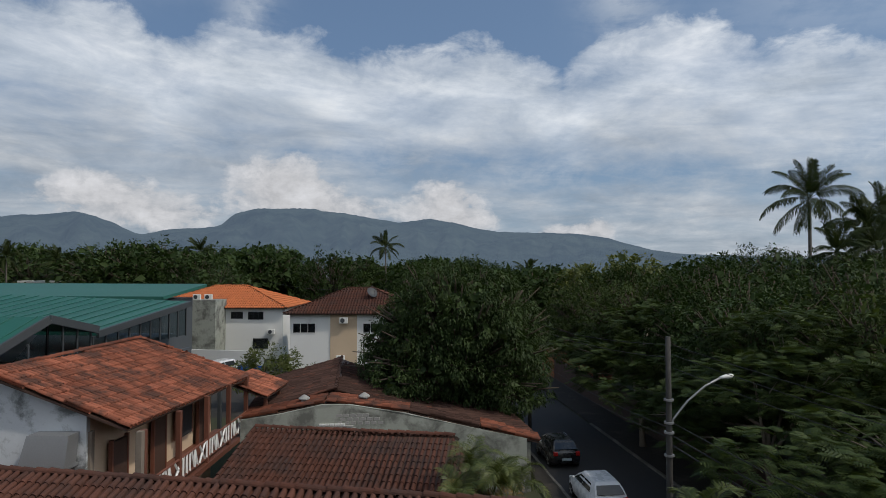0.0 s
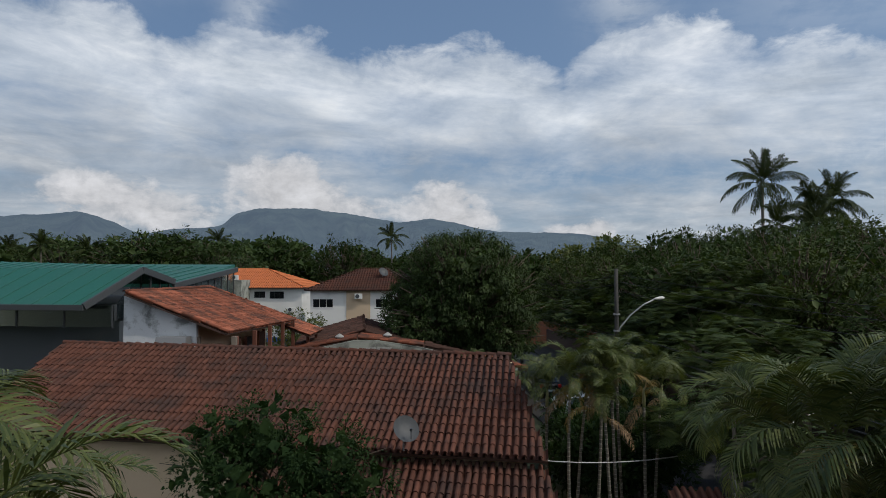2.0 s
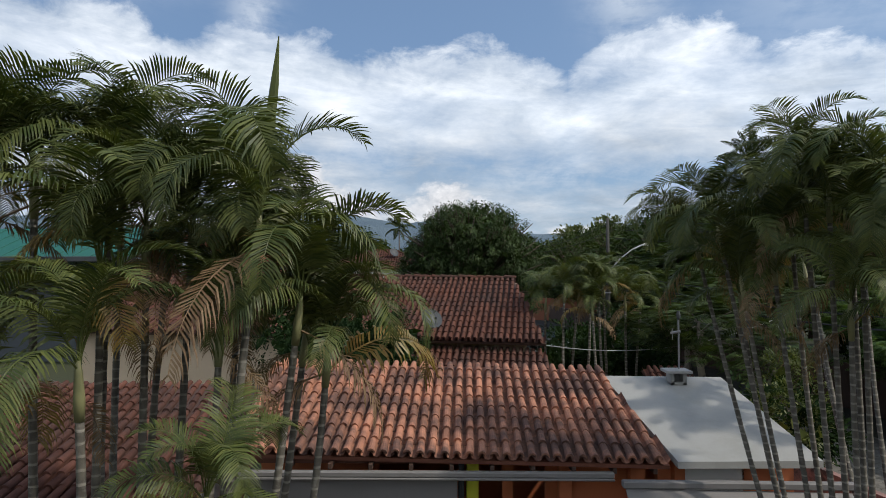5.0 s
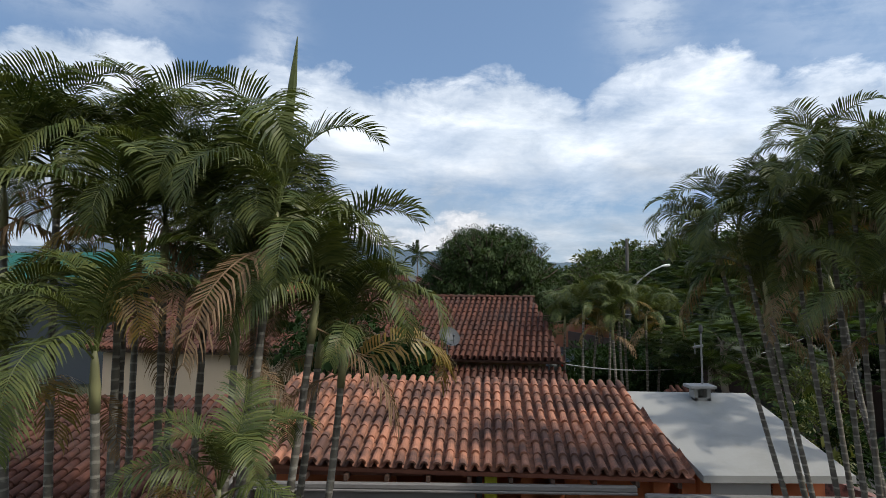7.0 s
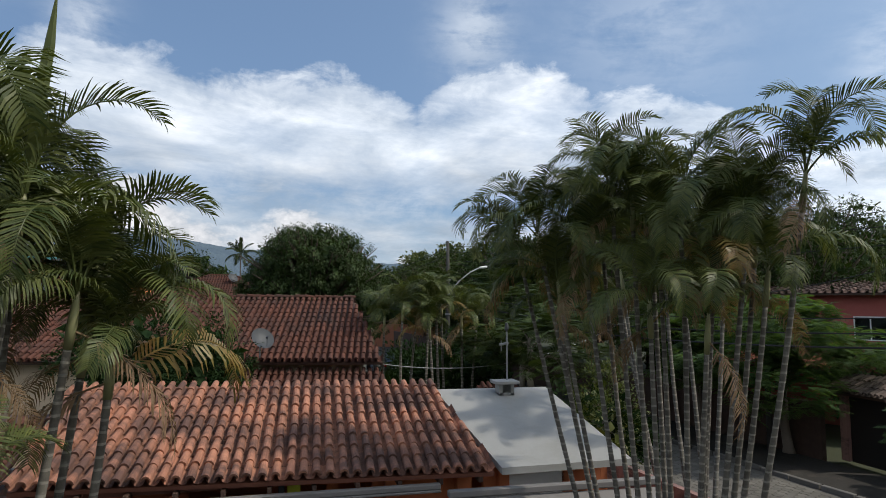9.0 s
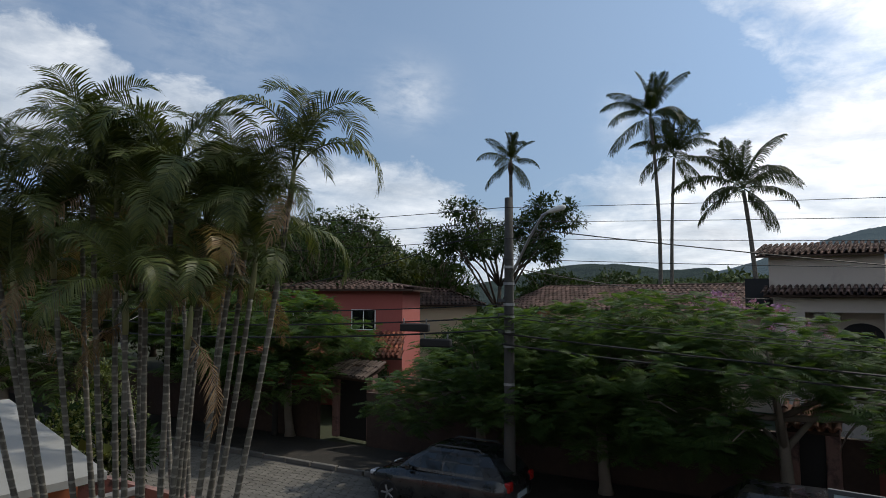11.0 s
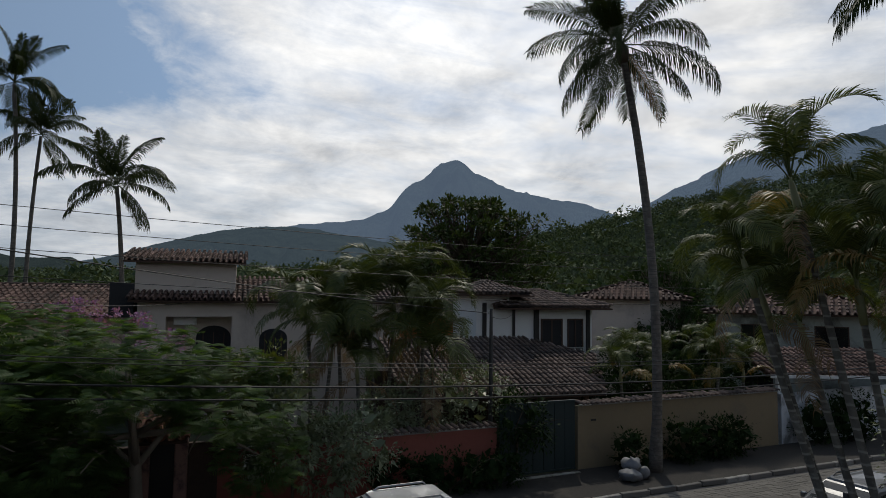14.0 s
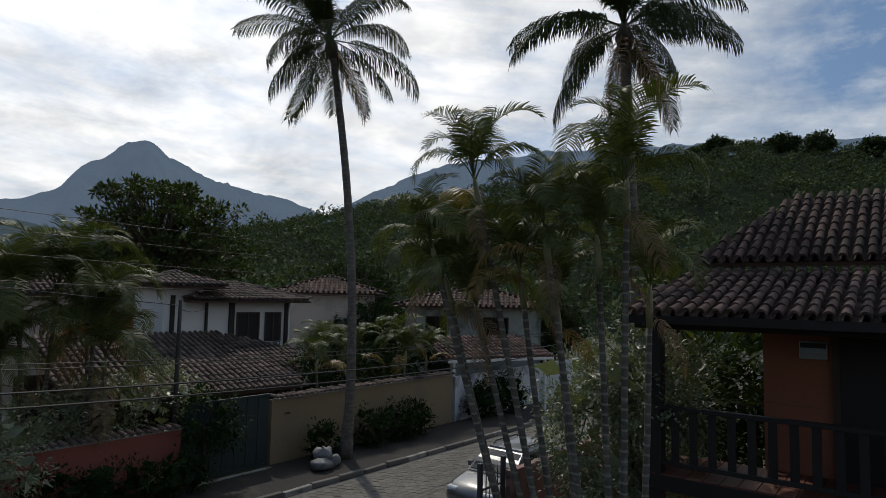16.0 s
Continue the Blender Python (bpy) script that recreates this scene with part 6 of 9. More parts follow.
shrub((6.9, -21.4, 0), [(6.7, -20.9, 4.2, 0.8, 0.8, 1.1), (7.2, -21.2, 3.1, 1.1, 1.0, 1.2), (6.4, -21.8, 3.2, 0.9, 0.9, 1.3), (7.7, -21.0, 3.6, 0.8, 0.8, 0.9), (6.9, -21.4, 1.9, 0.9, 0.9, 1.0), (7.9, -21.6, 2.6, 0.9, 0.9, 1.2), (6.0, -21.4, 3.9, 0.8, 0.8, 1.0)], "tall loose bush with small glossy leaves", 109, SILVERLEAF, (0.095, 0.05), per_area=7, per_clump=40, clump=0.34, core=0.3)
shrub((7.1, -23.8, 0), [(7.1, -23.4, 5.4, 0.6, 0.6, 0.9), (6.9, -23.5, 6.2, 0.4, 0.4, 0.5)], "pale variegated climbing leaves on a post", 110, YELLOWLEAF, (0.28, 0.2), per_area=4, clump=0.3, per_clump=8, core=0.2)
shrub((23.6, -7.4, 0), [(23.0, -7.0, 4.6, 0.8, 0.9, 0.5), (24.0, -5.6, 4.8, 0.9, 1.0, 0.5), (22.4, -8.4, 4.0, 0.7, 0.8, 0.4)], "violet flowering bush above the garden", 111, FLOWER, (0.11, 0.09), per_area=5, clump=0.22, per_clump=14, core=0.0)
shrub((9.0, 7.0, 0), [(8.4, 6.0, 2.2, 0.9, 1.1, 1.2), (7.6, 4.6, 1.7, 0.9, 0.9, 1.1), (6.6, 4.4, 1.4, 0.8, 0.8, 1.0)], "light green shrubs behind the annex", 112, YELLOWLEAF, (0.12, 0.05), per_area=5, core=0.4)

# ------------------------------------------------------------------ palms
L_STEMS = [((-3.9, -3.9, 0), (-2.98, -4.4, 5.65), 1.05, True), ((-4.5, -5.2, 0), (-4.28, -5.36, 4.2), 0.85, False), ((-5.3, -4.2, 0), (-5.72, -3.92, 6.2), 1.05, False), ((-4.9, -3.6, 0), (-5.1, -3.42, 6.3), 1.05, False),
           ((-4.6, -3.2, 0), (-4.6, -2.87, 5.7), 1.05, False), ((-5.6, -4.8, 0), (-6.1, -4.5, 5.9), 1.0, False), ((-4.2, -3.2, 0), (-3.7, -2.76, 5.0), 1.0, False), ((-3.6, -5.0, 0), (-3.12, -5.46, 3.0), 0.65, False),
           ((-5.2, -5.0, 0), (-5.3, -5.3, 3.9), 0.9, False), ((-4.0, -4.2, 0), (-3.5, -4.0, 4.5), 0.9, False), ((-5.0, -4.4, 0), (-4.7, -4.3, 5.0), 1.0, False), ((-4.3, -3.9, 0), (-4.0, -3.6, 5.7), 1.0, False), ((-5.8, -4.0, 0), (-6.6, -3.6, 6.1), 1.05, False),
           ((-3.7, -3.6, 0), (-2.7, -3.3, 4.4), 0.9, False), ((-6.2, -3.2, 0), (-7.4, -2.6, 6.3), 1.1, False), ((-5, -4, 0), (-5.5, -2.4, 5.9), 1.0, False), ((-5, -4, 0), (-4.4, -3.9, 5.6), 0.9, False),
           ((-4, -4, 0), (-2.62, -4.0, 4.75), 0.95, False), ((-4, -4, 0), (-2.35, -3.6, 4.2), 0.9, False), ((-4, -4, 0), (-3.3, -3.6, 5.2), 0.95, False)]
for k, (a, t, z, sp_) in enumerate(L_STEMS):
    a = (-4.45 + (t[0] + 4.35) * 0.72, -4.3 + (t[1] + 4.3) * 0.75, 0)
    areca(a, t, 0.046, 8, z, k, yellow=1 if t[2] < 4 or k % 2 == 0 else 0, dead=1, spear=sp_)
R_HEARTS = [(3.39, -0.59, 6.15), (3.5, -1.2, 6.3), (4.35, -2.0, 6.9), (4.55, -2.25, 6.8), (4.9, -2.4, 5.9), (5.0, -2.8, 6.7), (5.6, -3.4, 6.4), (6.05, -3.95, 6.9), (5.3, -3.1, 6.0), (4.0, -1.8, 5.9),
            (5.8, -3.5, 5.65), (3.7, -1.5, 5.5), (4.6, -1.2, 6.4), (5.2, -1.7, 6.6), (5.7, -2.6, 6.6), (5.0, -3.3, 5.0), (4.4, -2.9, 5.2), (3.9, -1.0, 5.2), (5.9, -3.2, 6.2), (7.2, 1.0, 6.2), (7.0, 0.2, 6.4), (6.6, 1.7, 5.9), (7.5, -0.5, 6.4), (6.9, 2.4, 5.8)]
for k, (x, y, z) in enumerate(R_HEARTS):
    areca((5.2 + (x - 5) * 0.42 + (0.5 if y > 0 else 0), -2.1 + (y + 2.3) * 0.38, 0), (x + 0.03, y, z - 0.5), 0.038, 7, 0.86 if z > 5.8 else 0.76, 30 + k, yellow=k % 4 == 0, dead=1)
S_STEMS = [((5.95, -17.7, 0), (6.75, -17.04, 6.2), 0.85), ((5.2, -17.8, 0), (4.85, -17.53, 6.0), 0.85), ((5.8, -17.6, 0), (6.35, -17.5, 5.2), 0.8), ((6.0, -17.8, 0), (7.35, -17.15, 5.1), 0.8), ((5.5, -17.9, 0), (5.34, -17.73, 5.6), 0.8), ((5.7, -17.9, 0), (6.05, -17.9, 4.8), 0.75), ((5.3, -17.6, 0), (4.9, -18.2, 5.0), 0.75), ((5.6, -17.6, 0), (5.8, -17.3, 5.7), 0.8), ((5.6, -17.6, 0), (7.2, -16.75, 5.5), 0.75), ((5.6, -17.6, 0), (6.8, -17.2, 4.7), 0.75)]
for k, (a, t, z) in enumerate(S_STEMS):
    a = (5.35 + (t[0] - 5.9) * 0.25, -17.85 + (t[1] + 17.5) * 0.3, 0)
    areca(a, (t[0], t[1], t[2] + (0.45 if k < 2 else 0.2)), 0.043, 8, z * 0.90, 60 + k, yellow=int(k in (0, 2, 7)), dead=1)
for k, (x, y, h) in enumerate([(2.6, 8.2, 4.0), (3.3, 8.6, 4.2), (4.1, 8.8, 4.1), (4.9, 9.0, 3.7), (3.0, 9.6, 3.8), (4.5, 9.8, 4.1), (3.7, 8.0, 3.4), (5.4, 9.8, 3.6), (2.2, 9.4, 3.6)]):
    x, y, h = x + 0.55, y + 2.0, h + 0.55
    areca((x, y, 0), (x + 0.3 * math.sin(k * 2.0), y + 0.2 * math.cos(k), h), 0.045, 8, 0.75, 80 + k, yellow=1, dead=1)
for k, (x, y, h, z) in enumerate([(20.0, -14.8, 4.7, 1.45), (20.6, -13.8, 4.4, 1.4), (20.3, -16.0, 4.0, 1.4), (21.0, -15.0, 5.0, 1.5), (19.8, -13.0, 3.5, 1.3), (21.2, -12.8, 4.2, 1.4), (20.0, -16.8, 3.2, 1.3), (20.8, -16.6, 4.4, 1.4), (19.9, -14.0, 3.0, 1.2)]):
    areca((x, y, 0), (x + 0.3 * math.sin(k * 2.0), y + 0.4 * math.cos(k), h), 0.06, 9, z, 100 + k, yellow=0, dead=2, label="bushy garden palm with drooping browned fronds")
for k, (x, y, h) in enumerate([(21.5, -24.6, 2.4), (22.0, -26.8, 2.6), (21.4, -28.6, 2.6), (21.6, -30.0, 2.3), (22.6, -25.4, 2.8), (22.4, -29.2, 3.0)]):
    areca((x, y, 0), (x + 0.2 * math.sin(k * 2.0), y + 0.2 * math.cos(k), h), 0.06, 8, 0.95, 120 + k, yellow=1, dead=0, label="short garden palm behind the cream wall")
for k, (x, y, h) in enumerate([(0.5, 20.0, 2.2), (1.6, 20.4, 2.6), (2.4, 21.0, 2.4), (1.0, 21.4, 2.8)]):
    areca((x, y, 0), (x, y, h), 0.05, 8, 0.9, 140 + k, yellow=2, dead=0, label="young palm clump beside a tiled roof")
coconut((18.2, -23.4, 0.1), (17.9, -22.1, 13.7), 0.17, 25, 0.95, 1, dead=1, bow=(-0.75, -0.75, 0))
coconut((8.2, -25.0, 0), (8.4, -24.0, 11.9), 0.18, 26, 0.9, 2, dead=4)
coconut((61.2, 7.9, 0), (59.7, 7.7, 22.6), 0.22, 18, 1.45, 3, far=True, dead=0, bow=(0.5, -0.9, 0))
coconut((62.6, 6.8, 0), (62.0, 6.2, 18.9), 0.2, 17, 1.35, 4, far=True, dead=0, bow=(0.4, 0.7, 0))
coconut((50.6, -2.6, 0), (49.2, -2.1, 13.0), 0.21, 19, 1.3, 5, far=True, dead=0, bow=(0.5, -0.6, 0))
coconut((28.4, 5.2, 0), (28.1, 5.1, 12.0), 0.13, 16, 0.52, 6, dead=0, label="small thin-crowned coconut palm")
for k, (x, y, h, z) in enumerate([(25.8, 43.7, 15.2, 0.95), (31.5, 46.5, 13.4, 0.9), (34.5, 49, 14.4, 0.9), (28.5, 41, 11.6, 0.7), (-10.7, 119, 14.6, 1.0), (-67, 96, 12.2, 0.9), (-62, 100, 11.5, 0.9), (-44, 112, 13.6, 0.9), (-76, 100, 11.8, 0.9), (14, 105, 9.5, 0.9), (23, 36, 11.2, 0.6)]):
    coconut((x, y, 0), (x + 0.4 * math.sin(k), y, h), 0.18, 20, z, 7 + k, far=True, dead=0, label="distant coconut palm above the trees")


shrub((22.8, -27.4, 0), [(22.4, -24.2, 1.9, 1.0, 1.3, 1.0), (22.7, -26.6, 2.2, 1.0, 1.5, 1.1), (22.9, -29.2, 2.1, 1.0, 1.5, 1.1), (23.4, -31.4, 2.3, 1.1, 1.4, 1.2), (24.6, -27.4, 2.6, 1.2, 1.6, 1.3)], "dark dense shrubs behind the cream garden wall", 130, HEDGE, (0.2, 0.09), per_area=3.0, clump=0.4, per_clump=26)
shrub((7.4, -28.0, 0), [(6.6, -27.4, 2.6, 2.4, 2.0, 2.4), (8.6, -28.6, 2.2, 1.8, 1.8, 2.0), (5.0, -29.4, 3.2, 2.2, 2.0, 2.4)], "dense dark garden shrubs beside the veranda house", 113, BROAD, (0.26, 0.12), per_area=2.2, clump=0.5, per_clump=26)
shrub((1.5, -30.5, 0), [(2.0, -30.4, 3.0, 2.4, 1.8, 2.6), (-1.5, -30.8, 3.0, 2.6, 1.8, 2.6)], "dense dark garden shrubs behind the house", 114, BROAD, (0.3, 0.14), per_area=1.6, clump=0.5, per_clump=22)

for k, (x, y, h, r) in enumerate([(5.8, 13.6, 3.4, 1.5), (7.0, 16.4, 3.8, 1.6), (5.0, 17.6, 3.2, 1.4), (4.4, 14.8, 3.0, 1.3), (7.6, 5.4, 2.6, 1.2)]):
    shrub((x, y, 0), [(x, y, h - r * 0.7, r, r, r * 0.75), (x + r * 0.6, y - r * 0.4, h - r * 1.1, r * 0.7, r * 0.7, r * 0.6), (x - r * 0.5, y - r * 0.5, h - r * 1.2, r * 0.6, r * 0.6, r * 0.6)], "dark leafy garden shrub between the palms and street", 120 + k, HEDGE, (0.2, 0.09), per_area=3.0, clump=0.4, per_clump=30)
# emergent trees on the crest of the hill
for k in range(16):
    az, d = 150 + k * 1.7 + 0.8 * math.sin(k * 5.0), 395 + 25 * math.sin(k * 3.0)
    x, y = d * math.sin(radians(az)), d * math.cos(radians(az))
    h = 12 + 4 * abs(math.sin(k * 2.3))
    m = pose(x, y, hill_z(x, y) - 3.5, 0, 0, k * 50) @ Matrix.Diagonal((h / 10 * 0.95, h / 10 * 0.95, h / 10 * 0.95, 1))
    c = copy_thing(kinds[k % 3], m)
    c.matrix_basis = m
    tagged(c, "tall emergent tree on the crest of the wooded hill", group="hill crest trees")
def beam(parent, name, p0, p1, w, h, material):
    """A straight bar of width w and height h between two points."""
    a, b = Vector(p0), Vector(p1)
    d = b - a
    q = d.to_track_quat("X", "Z").to_matrix().to_4x4()
    s = Shape()
    s.box(0, -w / 2, -h / 2, d.length, w / 2, h / 2, Matrix.Translation(a) @ q, min(w, h) * 0.08)
    return piece(name, s, material, parent)


# ------------------------------------------------------------------ near house: eave details
s = Shape()
s.box(-4.7, -0.06, 2.20, 2.75, 0.0, 2.30)
piece("fascia", s, REDWOOD, house_e)
for k in range(11):
    x = -4.3 + k * 0.7
    z = 2.36 - 0.011 * (x + 4.5)
    s = Shape()
    s.box(x - 0.035, -0.32, z - 0.17, x + 0.035, 0.8, z - 0.07, pose(0, 0, 0, 0, 0, 0), 0.006)
    piece("rafter", s, WOOD, house_e)
awning = thing("awning_cassette", (-1.1, -0.3, 2.1), "long grey rolled awning cassette under the eave", "awning")
s = Shape()
s.box(-4.5, -0.40, 2.06, 1.98, -0.28, 2.16, None, 0.02)
piece("housing", s, FABRIC, awning)
s = Shape()
s.box(-4.5, -0.42, 2.02, 1.98, -0.36, 2.06, None, 0.01)
piece("front_bar", s, FABRIC, awning)
awning = thing("awning_cassette", (4.0, -0.55, 2.0), "grey awning cassette under the annex roof", "awning")
s = Shape()
s.box(2.06, -0.62, 1.98, 5.9, -0.48, 2.10, pose(0, 0, 0, 0, 0, -1.0), 0.02)
piece("housing", s, FABRIC, awning)
s = Shape()
s.prism([(2.1, -0.6, 1.98), (5.8, -0.7, 1.94), (5.8, -0.95, 1.72), (2.1, -0.85, 1.76)], (0, 0, -0.012))
piece("valance", s, FABRIC, awning, "grey fabric flap")
sheet_ = thing("awning_sheet", (-3, 0.1, 0), "plain grey roller sheet closing the veranda", "awning")
s = Shape()
for k in range(12):
    a, b = -4.3 + k * 0.3, -4.0 + k * 0.3
    ya, yb = -0.25 + 0.015 * math.sin(k * 1.3), -0.25 + 0.015 * math.sin(k * 1.3 + 1.3)
    s.poly((a, ya, 0.15), (b, yb, 0.15), (b, yb, 2.03), (a, ya, 2.03))
piece("cloth", s, FABRIC, sheet_)
bar = Shape()
bar.box(-4.3, -0.28, 0.1, -0.7, -0.22, 0.16)
piece("hem_bar", bar, GALV, sheet_)
for x, mat_, w in ((-0.62, DARKMETAL, 0.05), (-0.42, YPAINT, 0.11), (1.25, ORANGE, 0.12), (2.55, ORANGE, 0.14), (3.3, ORANGE, 0.1), (4.55, ORANGE, 0.14)):
    post = thing("veranda_post", (x, 0.3, 0), "bright yellow painted veranda post" if mat_ is YPAINT else "orange painted veranda post" if mat_ is ORANGE else "dark metal veranda post", "post", "veranda posts")
    s = Shape()
    s.box(x - w, 0.2, 0, x + w, 0.4, 2.25, None, 0.012)
    piece("post_shaft", s, mat_, post)
    s = Shape()
    s.box(x - w - 0.02, 0.18, 0, x + w + 0.02, 0.42, 0.12, None, 0.012)
    piece("post_base", s, CONC, post)
shelf = thing("bottle_shelf", (0.3, 0.9, 1.2), "dark bar shelf with pale cards and bottles", "shelf")
s = Shape()
s.box(-0.2, 0.62, 0.95, 1.6, 0.9, 1.0)
piece("board", s, WOOD, shelf)
for k in range(5):
    c = Shape()
    x = -0.05 + k * 0.35
    c.box(x, 0.66, 1.0, x + 0.22, 0.68, 1.32, pose(0, 0, 0, 0, 0, 0))
    piece("card", c, WHITEPAINT if k % 2 else PANEL, shelf)
tile_wall = Shape()
tile_wall.box(3.4, 0.2, 1.5, 4.45, 0.25, 2.2)
piece("white_tiled_panel", tile_wall, WHITEPAINT, annex)
# chimney and aerial on the slab
chim = thing("slab_chimney", (4.3, 3.05, 3.05), "small rendered chimney with concrete cap", "chimney")
for x0, y0, x1, y1 in ((4.12, 2.9, 4.2, 3.2), (4.4, 2.9, 4.48, 3.2), (4.2, 3.12, 4.4, 3.2)):
    s = Shape()
    s.box(x0, y0, 3.02, x1, y1, 3.32)
    piece("side", s, SLAB, chim)
s = Shape()
s.box(4.12, 2.9, 3.0, 4.48, 3.2, 3.12, None, 0.005)
piece("base", s, SLAB, chim)
s = Shape()
s.box(4.02, 2.8, 3.32, 4.58, 3.3, 3.39, None, 0.012)
piece("cap", s, CONC, chim)
aerial = thing("roof_aerial", (4.38, 3.1, 3.39), "thin grey mast with small aerial and insulator", "aerial")
s = Shape()
s.tube([(4.38, 3.1, 3.39), (4.38, 3.1, 4.55)], 0.022, 8)
piece("mast", s, GALV, aerial)
s = Shape()
s.tube([(4.2, 3.1, 4.2), (4.42, 3.1, 4.24)], 0.03, 6)
s.tube([(4.24, 3.1, 4.05), (4.24, 3.1, 4.3)], 0.012, 6)
piece("aerial_arm", s, GALV, aerial)
s = Shape()
s.tube([(4.38, 3.1, 4.5), (4.38, 3.1, 4.56), (4.38, 3.1, 4.62), (4.38, 3.1, 4.70)], [0.02, 0.05, 0.05, 0.03], 8)
piece("insulator", s, DARKMETAL, aerial)

# roof of the neighbour behind the western palms
side_house = thing("side_house", (-8, 0, 0), "low outbuilding with dark mossy tile roof", "house")
tiled_roof(side_house, [(-12.5, -2.4, 1.9), (-4.9, -1.6, 1.85), (-5.2, 3.4, 3.0), (-12.5, 3.4, 3.05)], TILE_D, 0.215, 0.42, 200, (-6, -2, 2))
for a, b in (((-5.2, -1.2), (-12.2, -1.9)), ((-12.2, -1.9), (-12.2, 3.3)), ((-12.2, 3.3), (-5.4, 3.3)), ((-5.4, 3.3), (-5.2, -1.2))):
    s, m = wall_shape(a, b, 0, 1.95, -0.15)
    piece("wall", s, OLDWHITE, side_house)
shed_roof = thing("small_shed", (7.2, 9.5, 0), "small tiled shed roof with rusty blue barrel beside", "shed")
tiled_roof(shed_roof, [(5.5, 7.4, 1.9), (6.75, 7.35, 1.9), (6.65, 8.95, 2.5), (5.35, 8.95, 2.5)], TILE_D, 0.205, 0.41)
s = Shape()
s.box(5.55, 7.7, 0, 6.6, 8.85, 1.85)
piece("body", s, OLDWHITE, shed_roof)
barrel = thing("blue_water_tank", (6.1, 18.6, 0), "faded blue plastic water tank beside the palms", "tank")
s = Shape()
s.tube([(6.1, 18.6, 0), (6.1, 18.6, 0.3), (6.1, 18.6, 1.6), (6.1, 18.6, 1.75)], [0.62, 0.68, 0.78, 0.7], 16)
piece("body", s, BLUEP, barrel, smooth=True)
s = Shape()
s.tube([(6.1, 18.6, 1.75), (6.1, 18.6, 1.83), (6.1, 18.6, 1.88)], [0.74, 0.7, 0.2], 16)
piece("lid", s, BLUEP, barrel)

# satellite dish on the long roof
def dish(at, r, yaw, label):
    e = thing("satellite_dish", at, label, "satellite dish", "satellite dishes")
    M = pose(at[0], at[1], at[2], 0, 0, yaw)
    s = Shape()
    s.tube([M @ Vector((0, 0, 0)), M @ Vector((0, 0, 0.35)), M @ Vector((0.05, 0, 0.5))], 0.025, 8)
    piece("mast", s, GALV, e)
    s = Shape()
    T = M @ pose(0.08, 0, 0.55, 0, 55, 0)
    for i in range(4):
        rr_ = r * i / 3
        for k in range(18):
            a = 2 * math.pi * k / 18
            s.v.append(tuple(T @ Vector((rr_ * math.cos(a), rr_ * math.sin(a), 0.28 * rr_ * rr_ / r))))
    for i in range(3):
        for k in range(18):
            a, b = i * 18 + k, i * 18 + (k + 1) % 18
            s.f.append((a, b, b + 18, a + 18))
    piece("bowl", s, DARKMETAL, e, "dark grey mesh bowl", True)
    s = Shape()
    s.tube([T @ Vector((r * 0.9, 0, 0.2)), T @ Vector((r * 0.4, 0, r * 0.9))], 0.012, 6)
    s.tube([T @ Vector((r * 0.42, 0, r * 0.86)), T @ Vector((r * 0.3, 0, r * 1.0))], 0.035, 8)
    piece("feed_arm", s, DARKMETAL, e)
    return e


dish((-1.45, 9.0, 3.5), 0.36, -60, "grey satellite dish standing on a tiled roof edge")
dish((-7.6, 66, 7.4), 0.6, -50, "large grey satellite dish on a house roof")

# gutter and veranda under the lower tier of the long house
gut = Shape()
gut.tube([(-5.7, 8.30, 2.27), (2.5, 7.12, 2.2)], 0.06, 8)
piece("gutter", gut, WHITEPAINT, house_d, "white roof gutter")
s, m = wall_shape((2.0, 8.0), (-5.4, 9.05), 0, 2.45, -0.15, [(0.5, 1.1, 0.1, 2.1), (2.2, 3.4, 0.9, 2.1), (4.2, 6.4, 0.9, 2.1)])
piece("veranda_wall", s, CREAM, house_d)
for u0, u1 in ((2.2, 3.4), (4.2, 6.4)):
    window(house_d, m, u0, u1, 0.9, 2.1, -0.15, DARKMETAL, bars=8)
for x in (-2.2, 0.0, 1.6, 2.3):
    beam(house_d, "veranda_post", (x, 7.35 - (x - 2.3) * 0.14, 0), (x, 7.35 - (x - 2.3) * 0.14, 2.22), 0.12, 0.12, CREAM if x < 1.5 else CONC)

# chimneys on the parapet house
for x, y, z in ((-6.55, 29.6, 3.7), (-3.75, 29.9, 3.75)):
    e = thing("flue", (x, y, z), "round grey flue with flared cowl on tiled roof", "chimney", "flues")
    s = Shape()
    s.tube([(x, y, z - 0.3), (x, y, z + 0.55)], 0.15, 12)
    piece("pipe", s, CONC, e, smooth=True)
    s = Shape()
    s.tube([(x, y, z + 0.55), (x, y, z + 0.6), (x, y, z + 0.75)], [0.27, 0.27, 0.05], 12)
    piece("cowl", s, CONC, e)
rb = random.Random(2)
for k in range(22):
    row, c = k // 8, k % 8
    x = -5.9 + c * 0.24 + (row % 2) * 0.12
    s = Shape()
    s.box(x, 28.66 + (x + 5) * 0.05, 3.05 + row * 0.09, x + 0.215, 28.76 + (x + 5) * 0.05, 3.125 + row * 0.09, None, 0.006)
    if rb.random() < 0.85:
        piece("brick", s, WHITEPAINT if row == 2 else CONC, house_b)

